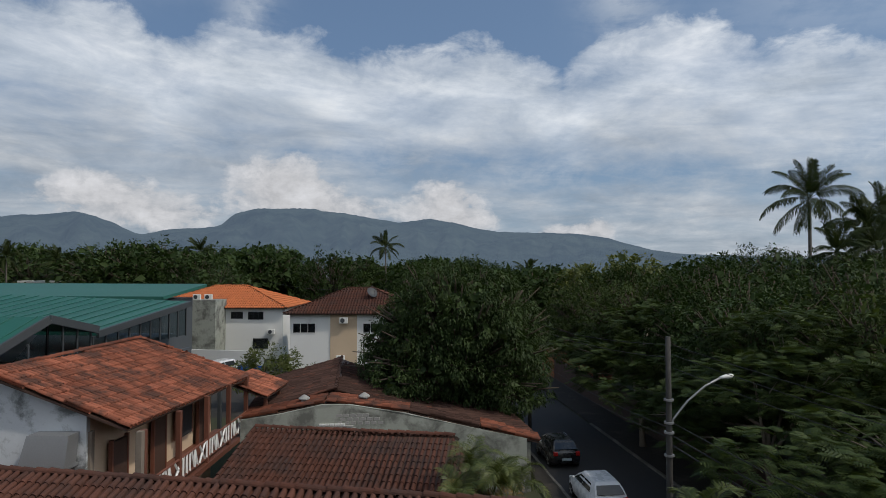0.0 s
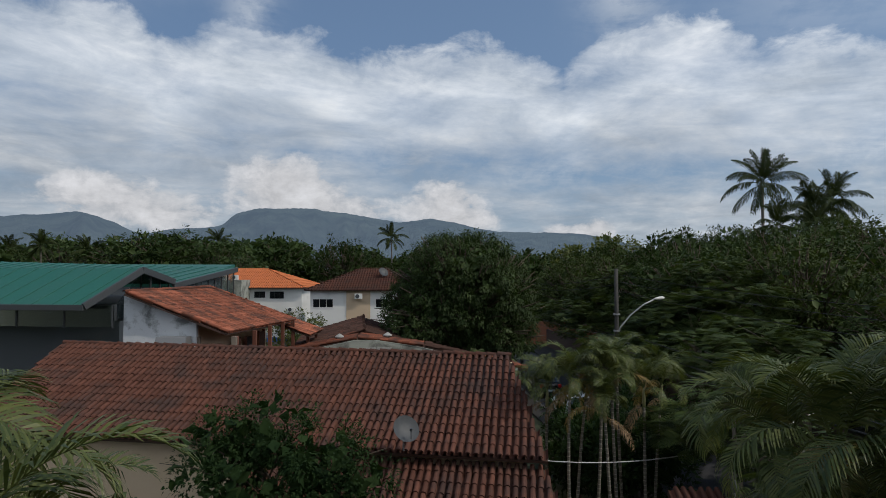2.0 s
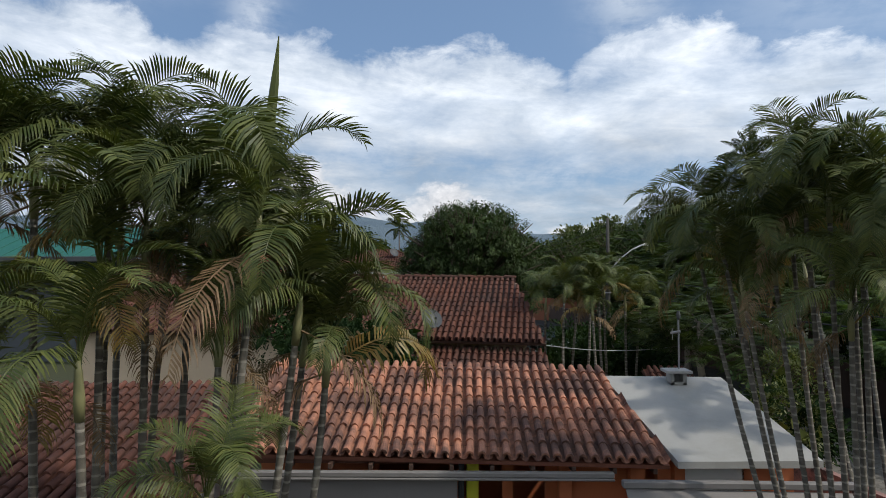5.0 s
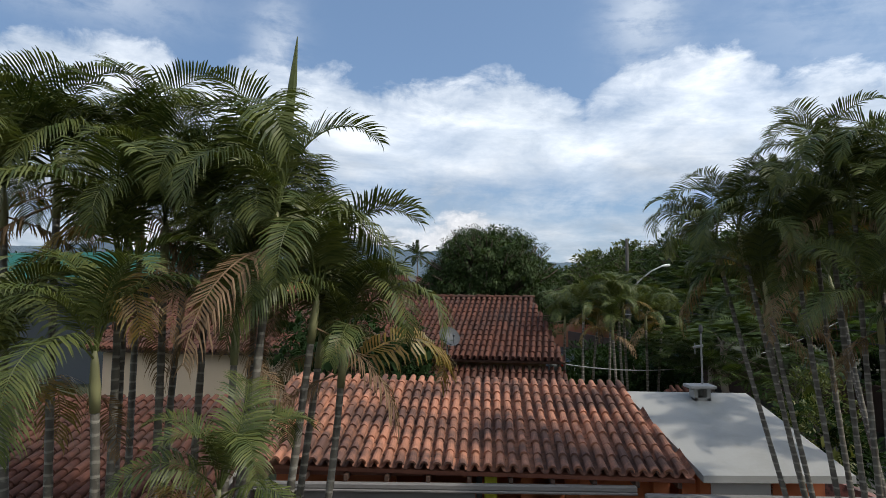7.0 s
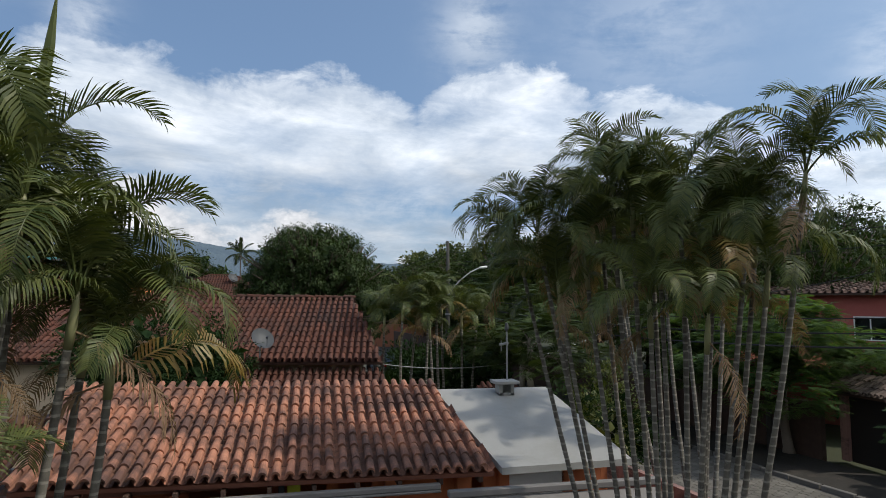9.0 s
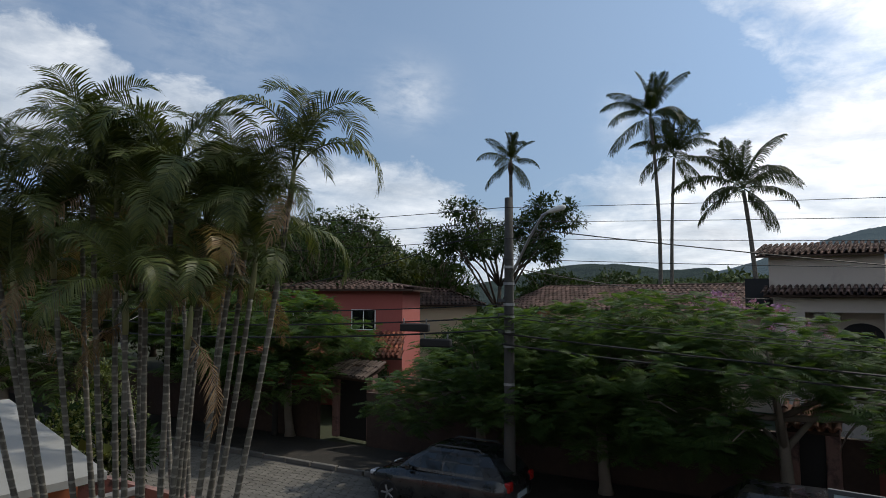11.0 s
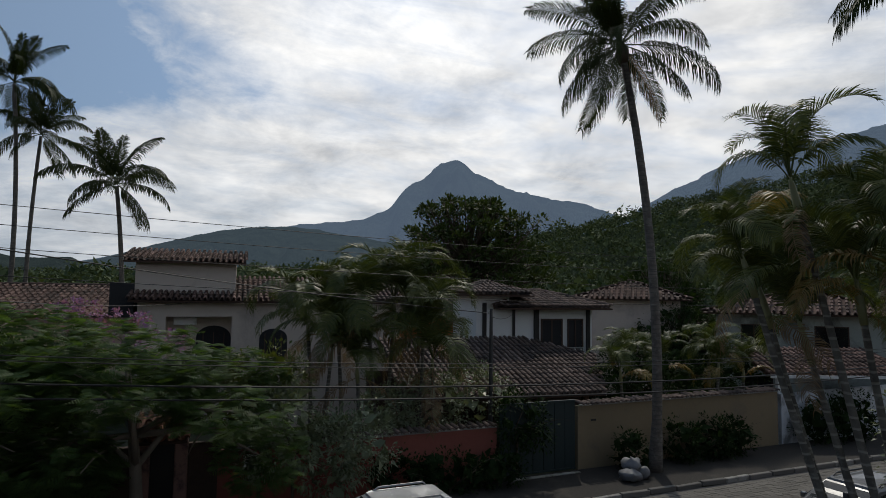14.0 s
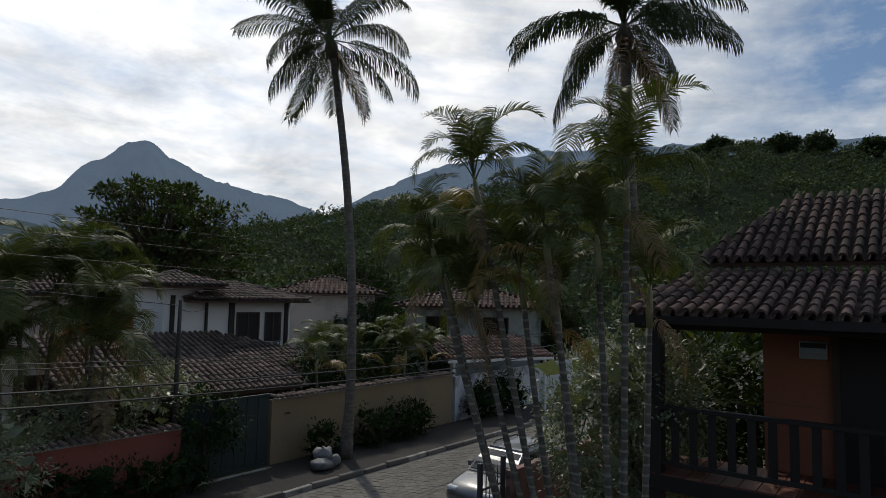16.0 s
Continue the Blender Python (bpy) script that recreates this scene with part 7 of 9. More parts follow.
# ------------------------------------------------------------------ balcony house
def lattice(parent, p0, p1, z0, z1):
    """A balcony bay: white crossed slats between rails."""
    a, b = Vector(p0), Vector(p1)
    for z in (z0, z1):
        s = Shape()
        s.tube([(a.x, a.y, z), (b.x, b.y, z)], 0.045, 6)
        piece("rail", s, REDWOOD, parent)
    n = max(1, round((b - a).length / 0.75))
    for i in range(n):
        q0, q1 = a.lerp(b, (i + 0.1) / n), a.lerp(b, (i + 0.9) / n)
        mid = a.lerp(b, (i + 0.5) / n)
        kind = i % 3
        lines = [((q0, z0), (q1, z1)), ((q0, z1), (q1, z0))] if kind == 0 else [((q0, z0), (q0, z1)), ((q1, z0), (q1, z1)), ((mid, z0), (mid, z1))] if kind == 1 else [((q0, z1), (mid, z0)), ((mid, z1), (q1, z0)), ((mid, z0), (mid, z1))]
        for (u0, h0), (u1, h1) in lines:
            s = Shape()
            s.tube([(u0.x, u0.y, h0), (u1.x, u1.y, h1)], 0.05, 4)
            piece("slat", s, WHITEPAINT, parent)


bal = thing("balcony_railing", (-9.3, 24.6, 2.75), "red-brown balcony rail with white crossed slats", "railing")
lattice(bal, (-9.3, 19.5, 0), (-9.3, 29.8, 0), 2.95, 3.65)
for y in (19.6, 22.2, 24.8, 27.3, 29.7):
    s = Shape()
    s.box(-9.42, y - 0.08, 2.75, -9.24, y + 0.08, 5.35, None, 0.012)
    piece("post", s, REDWOOD, house_a)
for y0, y1, z0, z1, mat_ in ((20.3, 21.2, 2.75, 4.75, WOOD), (23.2, 24.1, 2.75, 4.75, WOOD), (25.2, 26.6, 3.5, 4.7, DARK), (27.4, 28.3, 2.75, 4.75, WOOD)):
    s = Shape()
    s.box(-10.73, y0, z0, -10.64, y1, z1, None, 0.01)
    d = piece("door" if mat_ is WOOD else "window", s, mat_, house_a)
    f = Shape()
    f.box(-10.75, y0 - 0.09, z0, -10.62, y0 - 0.003, z1 + 0.08)
    piece("door_frame", f, REDWOOD, d)
    f = Shape()
    f.box(-10.75, y1 + 0.003, z0, -10.62, y1 + 0.09, z1 + 0.08)
    piece("door_frame", f, REDWOOD, d)
for x in (-10.9, -9.35):
    s = Shape()
    s.box(x - 0.1, 19.3, 0, x + 0.1, 19.5, 5.35, None, 0.012)
    piece("post", s, PALEBARK, house_a)
s = Shape()
s.box(-10.7, 30.0, 2.2, -8.4, 33.0, 2.4)
piece("landing", s, REDWOOD, house_a)
for x, y in ((-8.6, 30.4), (-8.6, 32.8)):
    s = Shape()
    s.box(x - 0.08, y - 0.08, 0, x + 0.08, y + 0.08, 4.3, None, 0.01)
    piece("post", s, REDWOOD, house_a)
tiled_roof(house_a, [(-8.3, 29.6, 4.35), (-8.3, 33.4, 4.3), (-10.2, 33.4, 5.0), (-10.2, 29.6, 5.05)], TILE_A, 0.22, 0.42)
lattice(bal, (-8.5, 30.3, 0), (-8.5, 32.9, 0), 2.6, 3.3)
hood = thing("metal_hood", (-11.7, 18.9, 4.65), "bent grey sheet-metal box fixed to the gable wall", "cover")
s = Shape()
s.prism([(-12.5, 18.45, 4.5), (-11.1, 18.45, 4.5), (-11.1, 18.62, 5.4), (-12.35, 18.62, 5.4)], (0, 0.57, 0))
piece("shell", s, GALV, hood)
s = Shape()
s.box(-12.5, 18.5, 4.4, -11.1, 19.15, 4.5, None, 0.01)
piece("tray", s, GALV, hood)

# ------------------------------------------------------------------ green hall details
def glazed(parent, base, roofline, n, material=GLASS):
    """A glazed wall under a sloping roof edge: posts, rail and a pane in each bay."""
    (x0, y0, z0), (x1, y1, z1) = base
    for i in range(n + 1):
        f = i / n
        x, y = x0 + (x1 - x0) * f, y0 + (y1 - y0) * f
        top = roofline(f)
        beam(parent, "mullion", (x, y, z0), (x, y, top), 0.09, 0.09, DARKMETAL)
        if i < n:
            g_ = (i + 1) / n
            xa, ya = x0 + (x1 - x0) * g_, y0 + (y1 - y0) * g_
            s = Shape()
            s.prism([(x, y, z0 + 0.05), (xa, ya, z0 + 0.05), (xa, ya, roofline(g_) - 0.05), (x, y, top - 0.05)], (0.012, 0.012, 0))
            piece("pane", s, material, parent)


glazed(hall, ((-17.35, 24.9, 5.6), (-17.1, 27.0, 5.6)), lambda f: 6.45 + 1.6 * f, 2)
glazed(hall, ((-42, 28.1, 5.2), (-17.5, 24.9, 5.2)), lambda f: 6.4, 9)
glazed(hall, ((-17.1, 27.0, 5.6), (-16.75, 29.7, 5.6)), lambda f: 8.05 - 0.6 * f, 3)
glazed(hall, ((-16.8, 30.0, 6.3), (-15.9, 38.6, 6.3)), lambda f: 7.15 + 1.0 * f, 9)
beam(hall, "fascia", (-18.6, 24.2, 6.35), (-17.0, 27.0, 8.2), 0.18, 0.36, DARKMETAL)
beam(hall, "fascia", (-17.0, 27.0, 8.2), (-16.4, 29.7, 7.5), 0.18, 0.36, DARKMETAL)
beam(hall, "fascia", (-43.6, 27.2, 6.3), (-18.6, 24.2, 6.3), 0.18, 0.30, DARKMETAL)
beam(hall, "fascia", (-16.6, 30.0, 7.25), (-15.7, 38.8, 8.25), 0.18, 0.34, DARKMETAL)
for k in range(22):
    f = (k + 0.5) / 22
    beam(hall, "roof_seam", Vector((-18.6, 24.2, 6.47)).lerp(Vector((-43.6, 27.2, 6.47)), f), Vector((-17.0, 27.0, 8.32)).lerp(Vector((-42, 30, 8.32)), f), 0.05, 0.05, GREENROOF)
for k in range(24):
    f = (k + 0.5) / 24
    beam(hall, "roof_seam", Vector((-16.6, 30.0, 7.42)).lerp(Vector((-41, 33, 7.42)), f), Vector((-15.7, 38.8, 8.42)).lerp(Vector((-40, 43, 9.02)), f), 0.05, 0.05, GREENROOF)
s, m = wall_shape((-17.2, 25.0), (-15.9, 39.0), 0, 5.55, -0.2)
piece("side_wall", s, DARKCLAD, hall)
s = Shape()
s.box(-16.4, 39.2, 3.0, -14.0, 42.5, 3.2)
piece("terrace", s, DARKCLAD, hall)
for k in range(9):
    beam(hall, "rail_post", (-16.3 + k * 0.28, 39.3, 3.2), (-16.3 + k * 0.28, 39.3, 4.1), 0.03, 0.03, GREENROOF)
beam(hall, "handrail", (-16.4, 39.3, 4.12), (-14.0, 39.3, 4.12), 0.05, 0.05, GREENROOF)
for p in ((-16.5, 40.5), (-14.0, 39.3)):
    beam(hall, "column", (p[0], p[1], 0), (p[0], p[1], 3.0), 0.22, 0.22, DARKMETAL)
back_hall = thing("second_green_hall", (-40, 64, 0), "further hall with flat green metal roof", "building")
s = Shape()
s.prism([(-26, 58, 7.9), (-60, 60, 7.9), (-58, 68, 9.0), (-25, 66, 8.9)], (0, 0, -0.3))
piece("roof", s, GREENROOF, back_hall)
s = Shape()
s.box(-58, 59, 0, -26.5, 66, 7.5)
piece("body", s, DARKCLAD, back_hall)

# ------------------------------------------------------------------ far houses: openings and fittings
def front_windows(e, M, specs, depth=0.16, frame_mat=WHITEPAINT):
    """Windows on a house's front: a near-black plate painted as room shade, frame and panes."""
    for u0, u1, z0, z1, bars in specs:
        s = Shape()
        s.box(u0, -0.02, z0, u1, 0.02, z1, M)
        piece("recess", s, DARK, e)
        window(e, M @ Matrix.Translation((0, -0.09, 0)), u0, u1, z0, z1, 0.12, frame_mat, bars=bars)


def ac_unit(at, yaw, label="white air-conditioning condenser unit"):
    e = thing("air_conditioner", at, label, "air conditioner", "air conditioners")
    M = pose(*at, 0, 0, yaw)
    s = Shape()
    s.box(-0.42, -0.16, 0, 0.42, 0.16, 0.6, M, 0.025)
    piece("case", s, WHITEPAINT, e)
    s = Shape()
    s.tube([M @ Vector((-0.1, -0.165, 0.3)), M @ Vector((-0.1, -0.18, 0.3))], 0.23, 14)
    piece("fan_grille", s, DARKMETAL, e)
    s = Shape()
    s.box(-0.4, -0.2, -0.05, -0.34, 0.2, 0.0, M)
    s.box(0.34, -0.2, -0.05, 0.4, 0.2, 0.0, M)
    piece("bracket", s, GALV, e)
    return e


front_windows(white_house, WM, [(-6.2, -3.9, 4.0, 5.0, 2), (0.9, 2.4, 4.0, 5.0, 1), (3.6, 5.2, 4.0, 5.0, 1), (0.9, 2.2, 1.0, 2.0, 1)])
s = Shape()
s.box(-2.4, -0.06, 0, 0.3, 0.0, 5.9, WM)
piece("tan_strip", s, CREAM, white_house, "tan painted wall strip")
ac_unit((-10.3, 62.85, 1.2), 0)
ac_unit((-10.0, 62.85, 5.0), 0)
front_windows(orange_house, OM, [(2.0, 3.4, 4.7, 5.5, 1), (4.0, 5.8, 4.6, 5.5, 2), (4.6, 6.4, 1.2, 2.4, 2)], frame_mat=DARKMETAL)
s = Shape()
s.box(-28.6, 69.6, 0, -25.4, 73.2, 7.0)
piece("stair_block", s, GREYWALL, orange_house, "pale green stair block")
for k in range(2):
    ac_unit((-27.7 + k * 1.3, 70.2, 7.05), 0)
ac_unit((-20.0, 72.7, 2.9), 0)
orange_low, OM2 = plain_house((-13.6, 92), 7.0, 8, 6.4, 1.2, WHITE, TILE_O, "small white house with orange tile roof")
orange_back, OM3 = plain_house((-36, 100), 12.0, 10, 5.4, 1.6, CREAM, TILE_O, "cream house with orange tile roof among trees")
shed = thing("orange_shed", (-21, 120, 0), "bright orange industrial shed", "building")
s = Shape()
s.box(-32, 120, 0, -21, 132, 6.6)
piece("body", s, ORANGE, shed)
s = Shape()
s.prism([(-32.4, 119.6, 6.6), (-20.6, 119.6, 6.6), (-20.6, 132.4, 6.9), (-32.4, 132.4, 6.9)], (0, 0, 0.2))
piece("roof", s, GALV, shed)
plant = thing("white_factory", (-34, 150, 0), "long white factory with grey roof and strip windows", "building")
s = Shape()
s.box(-46, 148, 0, -22, 165, 7.5)
piece("body", s, WHITE, plant)
s = Shape()
s.prism([(-47, 147, 7.5), (-21, 147, 7.5), (-24, 160, 10.2), (-44, 160, 10.2)], (0, 0, 0.25))
piece("roof", s, GALV, plant)
for k in range(10):
    s = Shape()
    s.box(-45 + k * 2.3, 147.9, 5.4, -43.3 + k * 2.3, 148.05, 6.4)
    piece("window", s, DARK, plant)
brown_block = thing("flat_roofed_block", (-62, 100, 0), "flat-roofed tan block among trees", "building")
s = Shape()
s.box(-68, 100, 0, -58, 108, 8.4, None, 0.05)
piece("body", s, CREAM, brown_block)
s = Shape()
s.box(-68.2, 99.8, 8.4, -57.8, 108.2, 8.7)
piece("parapet", s, WHITE, brown_block)
far_red, RM2 = plain_house((24, 96), 14, 9, 6.6, 2.0, CREAM, TILE_D, "distant house with red tile roof")
left_red, RM3 = plain_house((-58, 84), 9, 8, 6.2, 1.6, CREAM, TILE_A, "distant house with red tile roof behind the hall")
boundary = thing("parking_wall", (-24, 66, 0), "white parking wall with blue base band", "wall")
s, m = wall_shape((-30, 66.5), (-18.5, 64.5), 0.5, 2.0, 0.2)
piece("upper_band", s, WHITE, boundary)
s, m = wall_shape((-30, 66.5), (-18.5, 64.5), 0, 0.5, 0.22)
piece("base_band", s, BLUEP, boundary, "blue painted base")
lot = Shape()
lot.poly((-30, 44, 0.015), (-8, 44, 0.015), (-10, 63, 0.015), (-30, 66, 0.015))
setting("car_park", lot, PAVE, "concrete car park")

# ------------------------------------------------------------------ villa F
def arch_shape(cx, w, z0, spring, m, y0, y1, n=10):
    """An arched panel in a wall's own frame."""
    pts = [(cx - w / 2, z0), (cx + w / 2, z0), (cx + w / 2, spring)]
    pts += [(cx + w / 2 * math.cos(math.pi * i / n), spring + w / 2 * 0.7 * math.sin(math.pi * i / n)) for i in range(1, n)] + [(cx - w / 2, spring)]
    s = Shape()
    s.prism([m @ Vector((p[0], y0, p[1])) for p in pts], (m.to_3x3() @ Vector((0, y1 - y0, 0))))
    return s


FM = pose(28.5, 0, 0, 0, 0, -90)      # u runs towards -y
for cx, w, z0, sp0, back in ((9.58, 1.4, 2.5, 3.75, 1.0), (12.0, 1.15, 2.5, 3.75, 0.0)):
    piece("window_surround", arch_shape(cx, w + 0.2, z0 - 0.1, sp0 + 0.05, FM, back - 0.05, back - 0.004), BEIGE, house_f)
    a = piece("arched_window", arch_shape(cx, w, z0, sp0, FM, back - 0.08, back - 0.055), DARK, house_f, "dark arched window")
    for q in (-0.5, 0.0, 0.5):
        beam_s = Shape()
        beam_s.box(cx + q * w * 0.6 - 0.02, back - 0.11, z0, cx + q * w * 0.6 + 0.02, back - 0.082, sp0 + 0.2, FM)
        piece("mullion", beam_s, WOOD, a)
unit = Shape()
unit.box(8.0, 0.55, 4.28, 8.9, 0.96, 4.6, FM, 0.02)
piece("split_unit", unit, WHITEPAINT, house_f, "white air-conditioning unit in the recess")
s = Shape()
s.box(28.9, -6.5, 4.6, 30.2, -5.6, 6.0)
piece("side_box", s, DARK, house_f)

# ------------------------------------------------------------------ villa G
def g_y(px):
    return -20.28 - (px - 1292) * 0.02135


for a, b in ((1303, 1311), (1418, 1428), (1541, 1548), (1370, 1374)):
    s = Shape()
    s.box(25.88, g_y(b), 2.4, 26.05, g_y(a), 5.35)
    piece("timber", s, BLACKWOOD, house_g)
s = Shape()
s.box(25.94, g_y(1362), 2.0, 29.0, g_y(1290), 5.75)
piece("tower", s, WHITE, house_g)
tiled_roof(house_g, [(25.2, g_y(1266), 5.75), (25.2, g_y(1402), 5.75), (27.4, g_y(1334), 6.3)], TILE_G, 0.22, 0.42)
tiled_roof(house_g, [(25.2, g_y(1402), 5.75), (29.6, g_y(1402), 5.75), (27.4, g_y(1334), 6.3)], TILE_G, 0.22, 0.42)
tiled_roof(house_g, [(29.6, g_y(1266), 5.75), (25.2, g_y(1266), 5.75), (27.4, g_y(1334), 6.3)], TILE_G, 0.22, 0.42)
GM = pose(26.0, 0, 0, 0, 0, -90)
for px0, px1, z0, z1, nm in ((1437, 1481, 2.65, 4.6, "balcony_door"), (1499, 1530, 3.4, 4.6, "window")):
    u0, u1 = -g_y(px0), -g_y(px1)
    s = Shape()
    s.box(u0, -0.03, z0, u1, 0.0, z1, GM)
    d = piece(nm, s, DARK, house_g)
    for x0, x1, za, zb in ((u0 - 0.07, u0, z0, z1 + 0.07), (u1, u1 + 0.07, z0, z1 + 0.07), (u0, u1, z1, z1 + 0.07), ((u0 + u1) / 2 - 0.03, (u0 + u1) / 2 + 0.03, z0, z1)):
        f = Shape()
        f.box(x0, -0.06, za, x1, -0.031, zb, GM)
        piece("frame", f, WOOD, d)
s = Shape()
s.box(25.2, g_y(1512), 2.5, 26.0, g_y(1428), 2.62)
piece("balcony_slab", s, WHITE, house_g)
for k in range(12):
    beam(house_g, "baluster", (25.25, g_y(1430) - k * 0.16, 2.62), (25.25, g_y(1430) - k * 0.16, 3.4), 0.025, 0.025, DARKMETAL)
beam(house_g, "handrail", (25.25, g_y(1428), 3.42), (25.25, g_y(1512), 3.42), 0.05, 0.04, DARKMETAL)
for y in (-16.2, -19.5, -22.4):
    beam(house_g, "porch_post", (20.7, y, 0), (20.7, y, 2.2), 0.16, 0.16, WOOD)
# near-black wall in place of the shaded open garage
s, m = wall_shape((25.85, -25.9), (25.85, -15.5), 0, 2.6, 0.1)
piece("lower_wall", s, SHADEWALL, house_g)
ochre, OM4 = plain_house((31.5, -19.5), 6.0, 5, 4.6, 1.0, ORANGE, TILE_G, "ochre annex with weathered tile roof", yaw=-90, hip=False)
villa_s, VM = plain_house((31.7, -31.9), 5.4, 5, 5.6, 1.0, BEIGE, TILE_H, "beige villa with brown tile roof behind palms", yaw=-126)
villa_w, VM2 = plain_house((24.4, -36.4), 7.5, 7, 5.0, 1.2, GREYWALL, TILE_H, "pale house with brown tile roof behind garden palms", yaw=-140)
front_windows(villa_w, VM2, [(-2.6, -1.4, 3.2, 4.4, 1), (0.6, 2.0, 3.2, 4.4, 1), (-2.6, -1.2, 0.6, 1.9, 1)], frame_mat=WOOD)
carport = thing("carport", (20, -33, 0), "lean-to carport with brown tiles and white rafters", "carport")
tiled_roof(carport, [(18.9, -36.2, 2.7), (20.6, -30.6, 2.7), (23.2, -31.4, 3.5), (21.6, -37.0, 3.5)], TILE_H, 0.24, 0.45)
beam(carport, "fascia", (18.85, -36.2, 2.62), (20.55, -30.6, 2.62), 0.06, 0.12, WHITEPAINT)
for p in ((19.1, -35.8), (20.6, -31.0)):
    beam(carport, "post", (p[0], p[1], 0), (p[0], p[1], 2.65), 0.14, 0.14, WHITEPAINT)

# pink house openings and entrance canopy
front_windows(red_house, RM, [(-2.6, -1.2, 3.6, 4.6, 1), (1.0, 2.2, 3.6, 4.6, 1)], frame_mat=WHITEPAINT)
tiled_roof(red_house, [RM @ Vector((-4, -3.0, 2.6)), RM @ Vector((4, -3.0, 2.6)), RM @ Vector((3.6, 0, 3.5)), RM @ Vector((-3.6, 0, 3.5))], TILE_A, 0.22, 0.42)
for x0, x1, y0, nm, h in ((16.6, 18.0, 4.3, "gate_canopy", 2.35), (17.4, 18.8, -9.5, "gate_canopy", 2.15)):
    cnp = thing(nm, (x0, y0, 0), "small tiled canopy over a dark garden gate", "canopy", "gate canopies")
    w = 2.0 if y0 > 0 else 1.15
    tiled_roof(cnp, [(x0 - 0.1, y0 + w, h), (x0 - 0.1, y0, h), (x0 + 0.9, y0, h + 0.42), (x0 + 0.9, y0 + w, h + 0.42)], TILE_E if y0 < 0 else TILE_G, 0.21, 0.42)
    for y in (y0 + 0.15, y0 + w - 0.15):
        beam(cnp, "pillar", (x0 + 0.45, y, 0.1), (x0 + 0.45, y, h + 0.1), 0.3, 0.3, PINKWALL)
    s = Shape()
    s.box(x0 + 0.42, y0 + 0.3, 0.1, x0 + 0.48, y0 + w - 0.3, h - 0.1, None, 0.01)
    piece("gate_leaf", s, BLACKWOOD, cnp)

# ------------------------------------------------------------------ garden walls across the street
# both walls carry the tree shade in their dark colour
for a, b, mat_, nm, lab, h in ((-10.2, 4.2, SHADEWALL, "wall_shaded", "garden wall under the trees, coloured dark for their shade", 1.9), (6.4, 60, SHADEWALL, "wall_north_garden", "garden wall under the trees", 1.9)):
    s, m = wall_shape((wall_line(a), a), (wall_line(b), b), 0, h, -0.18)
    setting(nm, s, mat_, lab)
s, m = wall_shape((wall_line(-44) + 0.2, -44), (wall_line(-30.7), -30.7), 0, 2.0, -0.18)
setting("wall_white", s, OLDWHITE, "stained white garden wall")


def coping(name, y0, y1, z, material, label):
    """Tiles laid across the top of a garden wall."""
    e = thing(name, (wall_line(y0), y0, z), label, "coping")
    n = int(abs(y1 - y0) / 0.2)
    rr_ = random.Random(n)
    base = Shape()
    base.box(-0.02, 0, z, 0.2, abs(y1 - y0), z + 0.03, pose(wall_line(min(y0, y1)) - 0.01, min(y0, y1), 0, 0, 0, math.degrees(math.atan(0.105))))
    piece("mortar_bed", base, CONC, e)
    places = []
    for i in range(n):
        y = y0 + (y1 - y0) * (i + 0.5) / n
        places.append(Matrix.Translation((wall_line(y) - 0.16, y, z + 0.04)) @ pose(0, 0, 0, rr_.gauss(8, 3), rr_.gauss(0, 4), -90 + 6 + rr_.gauss(0, 5)))
    jobs.append(("tile", places, material, e))


coping("wall_coping", -18.2, -10.4, 1.65, TILE_G, "weathered clay tiles along the red wall top")
coping("wall_coping", -30.5, -21.3, 2.1, TILE_G, "weathered clay tiles along the cream wall top")
gate = thing("driveway_gate", (wall_line(-19.8), -19.8, 0), "tall dark green sheet-steel sliding gate", "gate")
GP0, GP1 = Vector((wall_line(-18.3) + 0.02, -18.3, 0)), Vector((wall_line(-21.1) + 0.02, -21.1, 0))
for i in range(7):
    a, b = GP0.lerp(GP1, i / 7 + 0.004), GP0.lerp(GP1, (i + 1) / 7 - 0.004)
    s = Shape()
    s.prism([a + Vector((0, 0, 0.18)), b + Vector((0, 0, 0.18)), b + Vector((0, 0, 2.25)), a + Vector((0, 0, 2.25))], (0.04, 0, 0))
    piece("panel", s, GREENGATE, gate)
beam(gate, "top_rail", GP0 + Vector((0.02, 0, 2.29)), GP1 + Vector((0.02, 0, 2.29)), 0.08, 0.07, GREENGATE)
beam(gate, "bottom_rail", GP0 + Vector((0.02, 0, 0.15)), GP1 + Vector((0.02, 0, 0.15)), 0.08, 0.06, GREENGATE)
sill = thing("gate_threshold", (wall_line(-19.8) - 0.3, -19.8, 0.13), "pale concrete ramp edge before the gate", "threshold")
s = Shape()
s.box(0, -2.6, 0.13, 0.14, 0, 0.17, pose(wall_line(-18.4) - 0.5, -18.4, 0, 0, 0, 6), 0.01)
piece("edge_stone", s, KERBPAINT, sill)
sign = thing("wall_sign", (wall_line(-11.0), -11.0, 1.3), "small white plate with dark bars on the red wall", "sign")
s = Shape()
s.box(-0.03, -0.18, 1.15, 0.0, 0.18, 1.5, pose(wall_line(-11.0) - 0.01, -11.0, 0), 0.005)
piece("plate", s, WHITEPAINT, sign)
for z, w in ((1.42, 0.12), (1.34, 0.14), (1.23, 0.1)):
    s = Shape()
    s.box(-0.036, -w, z - 0.02, -0.031, w, z + 0.02, pose(wall_line(-11.0) - 0.01, -11.0, 0))
    piece("text_bar", s, DARK, sign)
number = thing("house_number_plate", (wall_line(-21.8), -21.8, 1.6), "small faded plate with dark bar on the cream wall", "sign")
s = Shape()
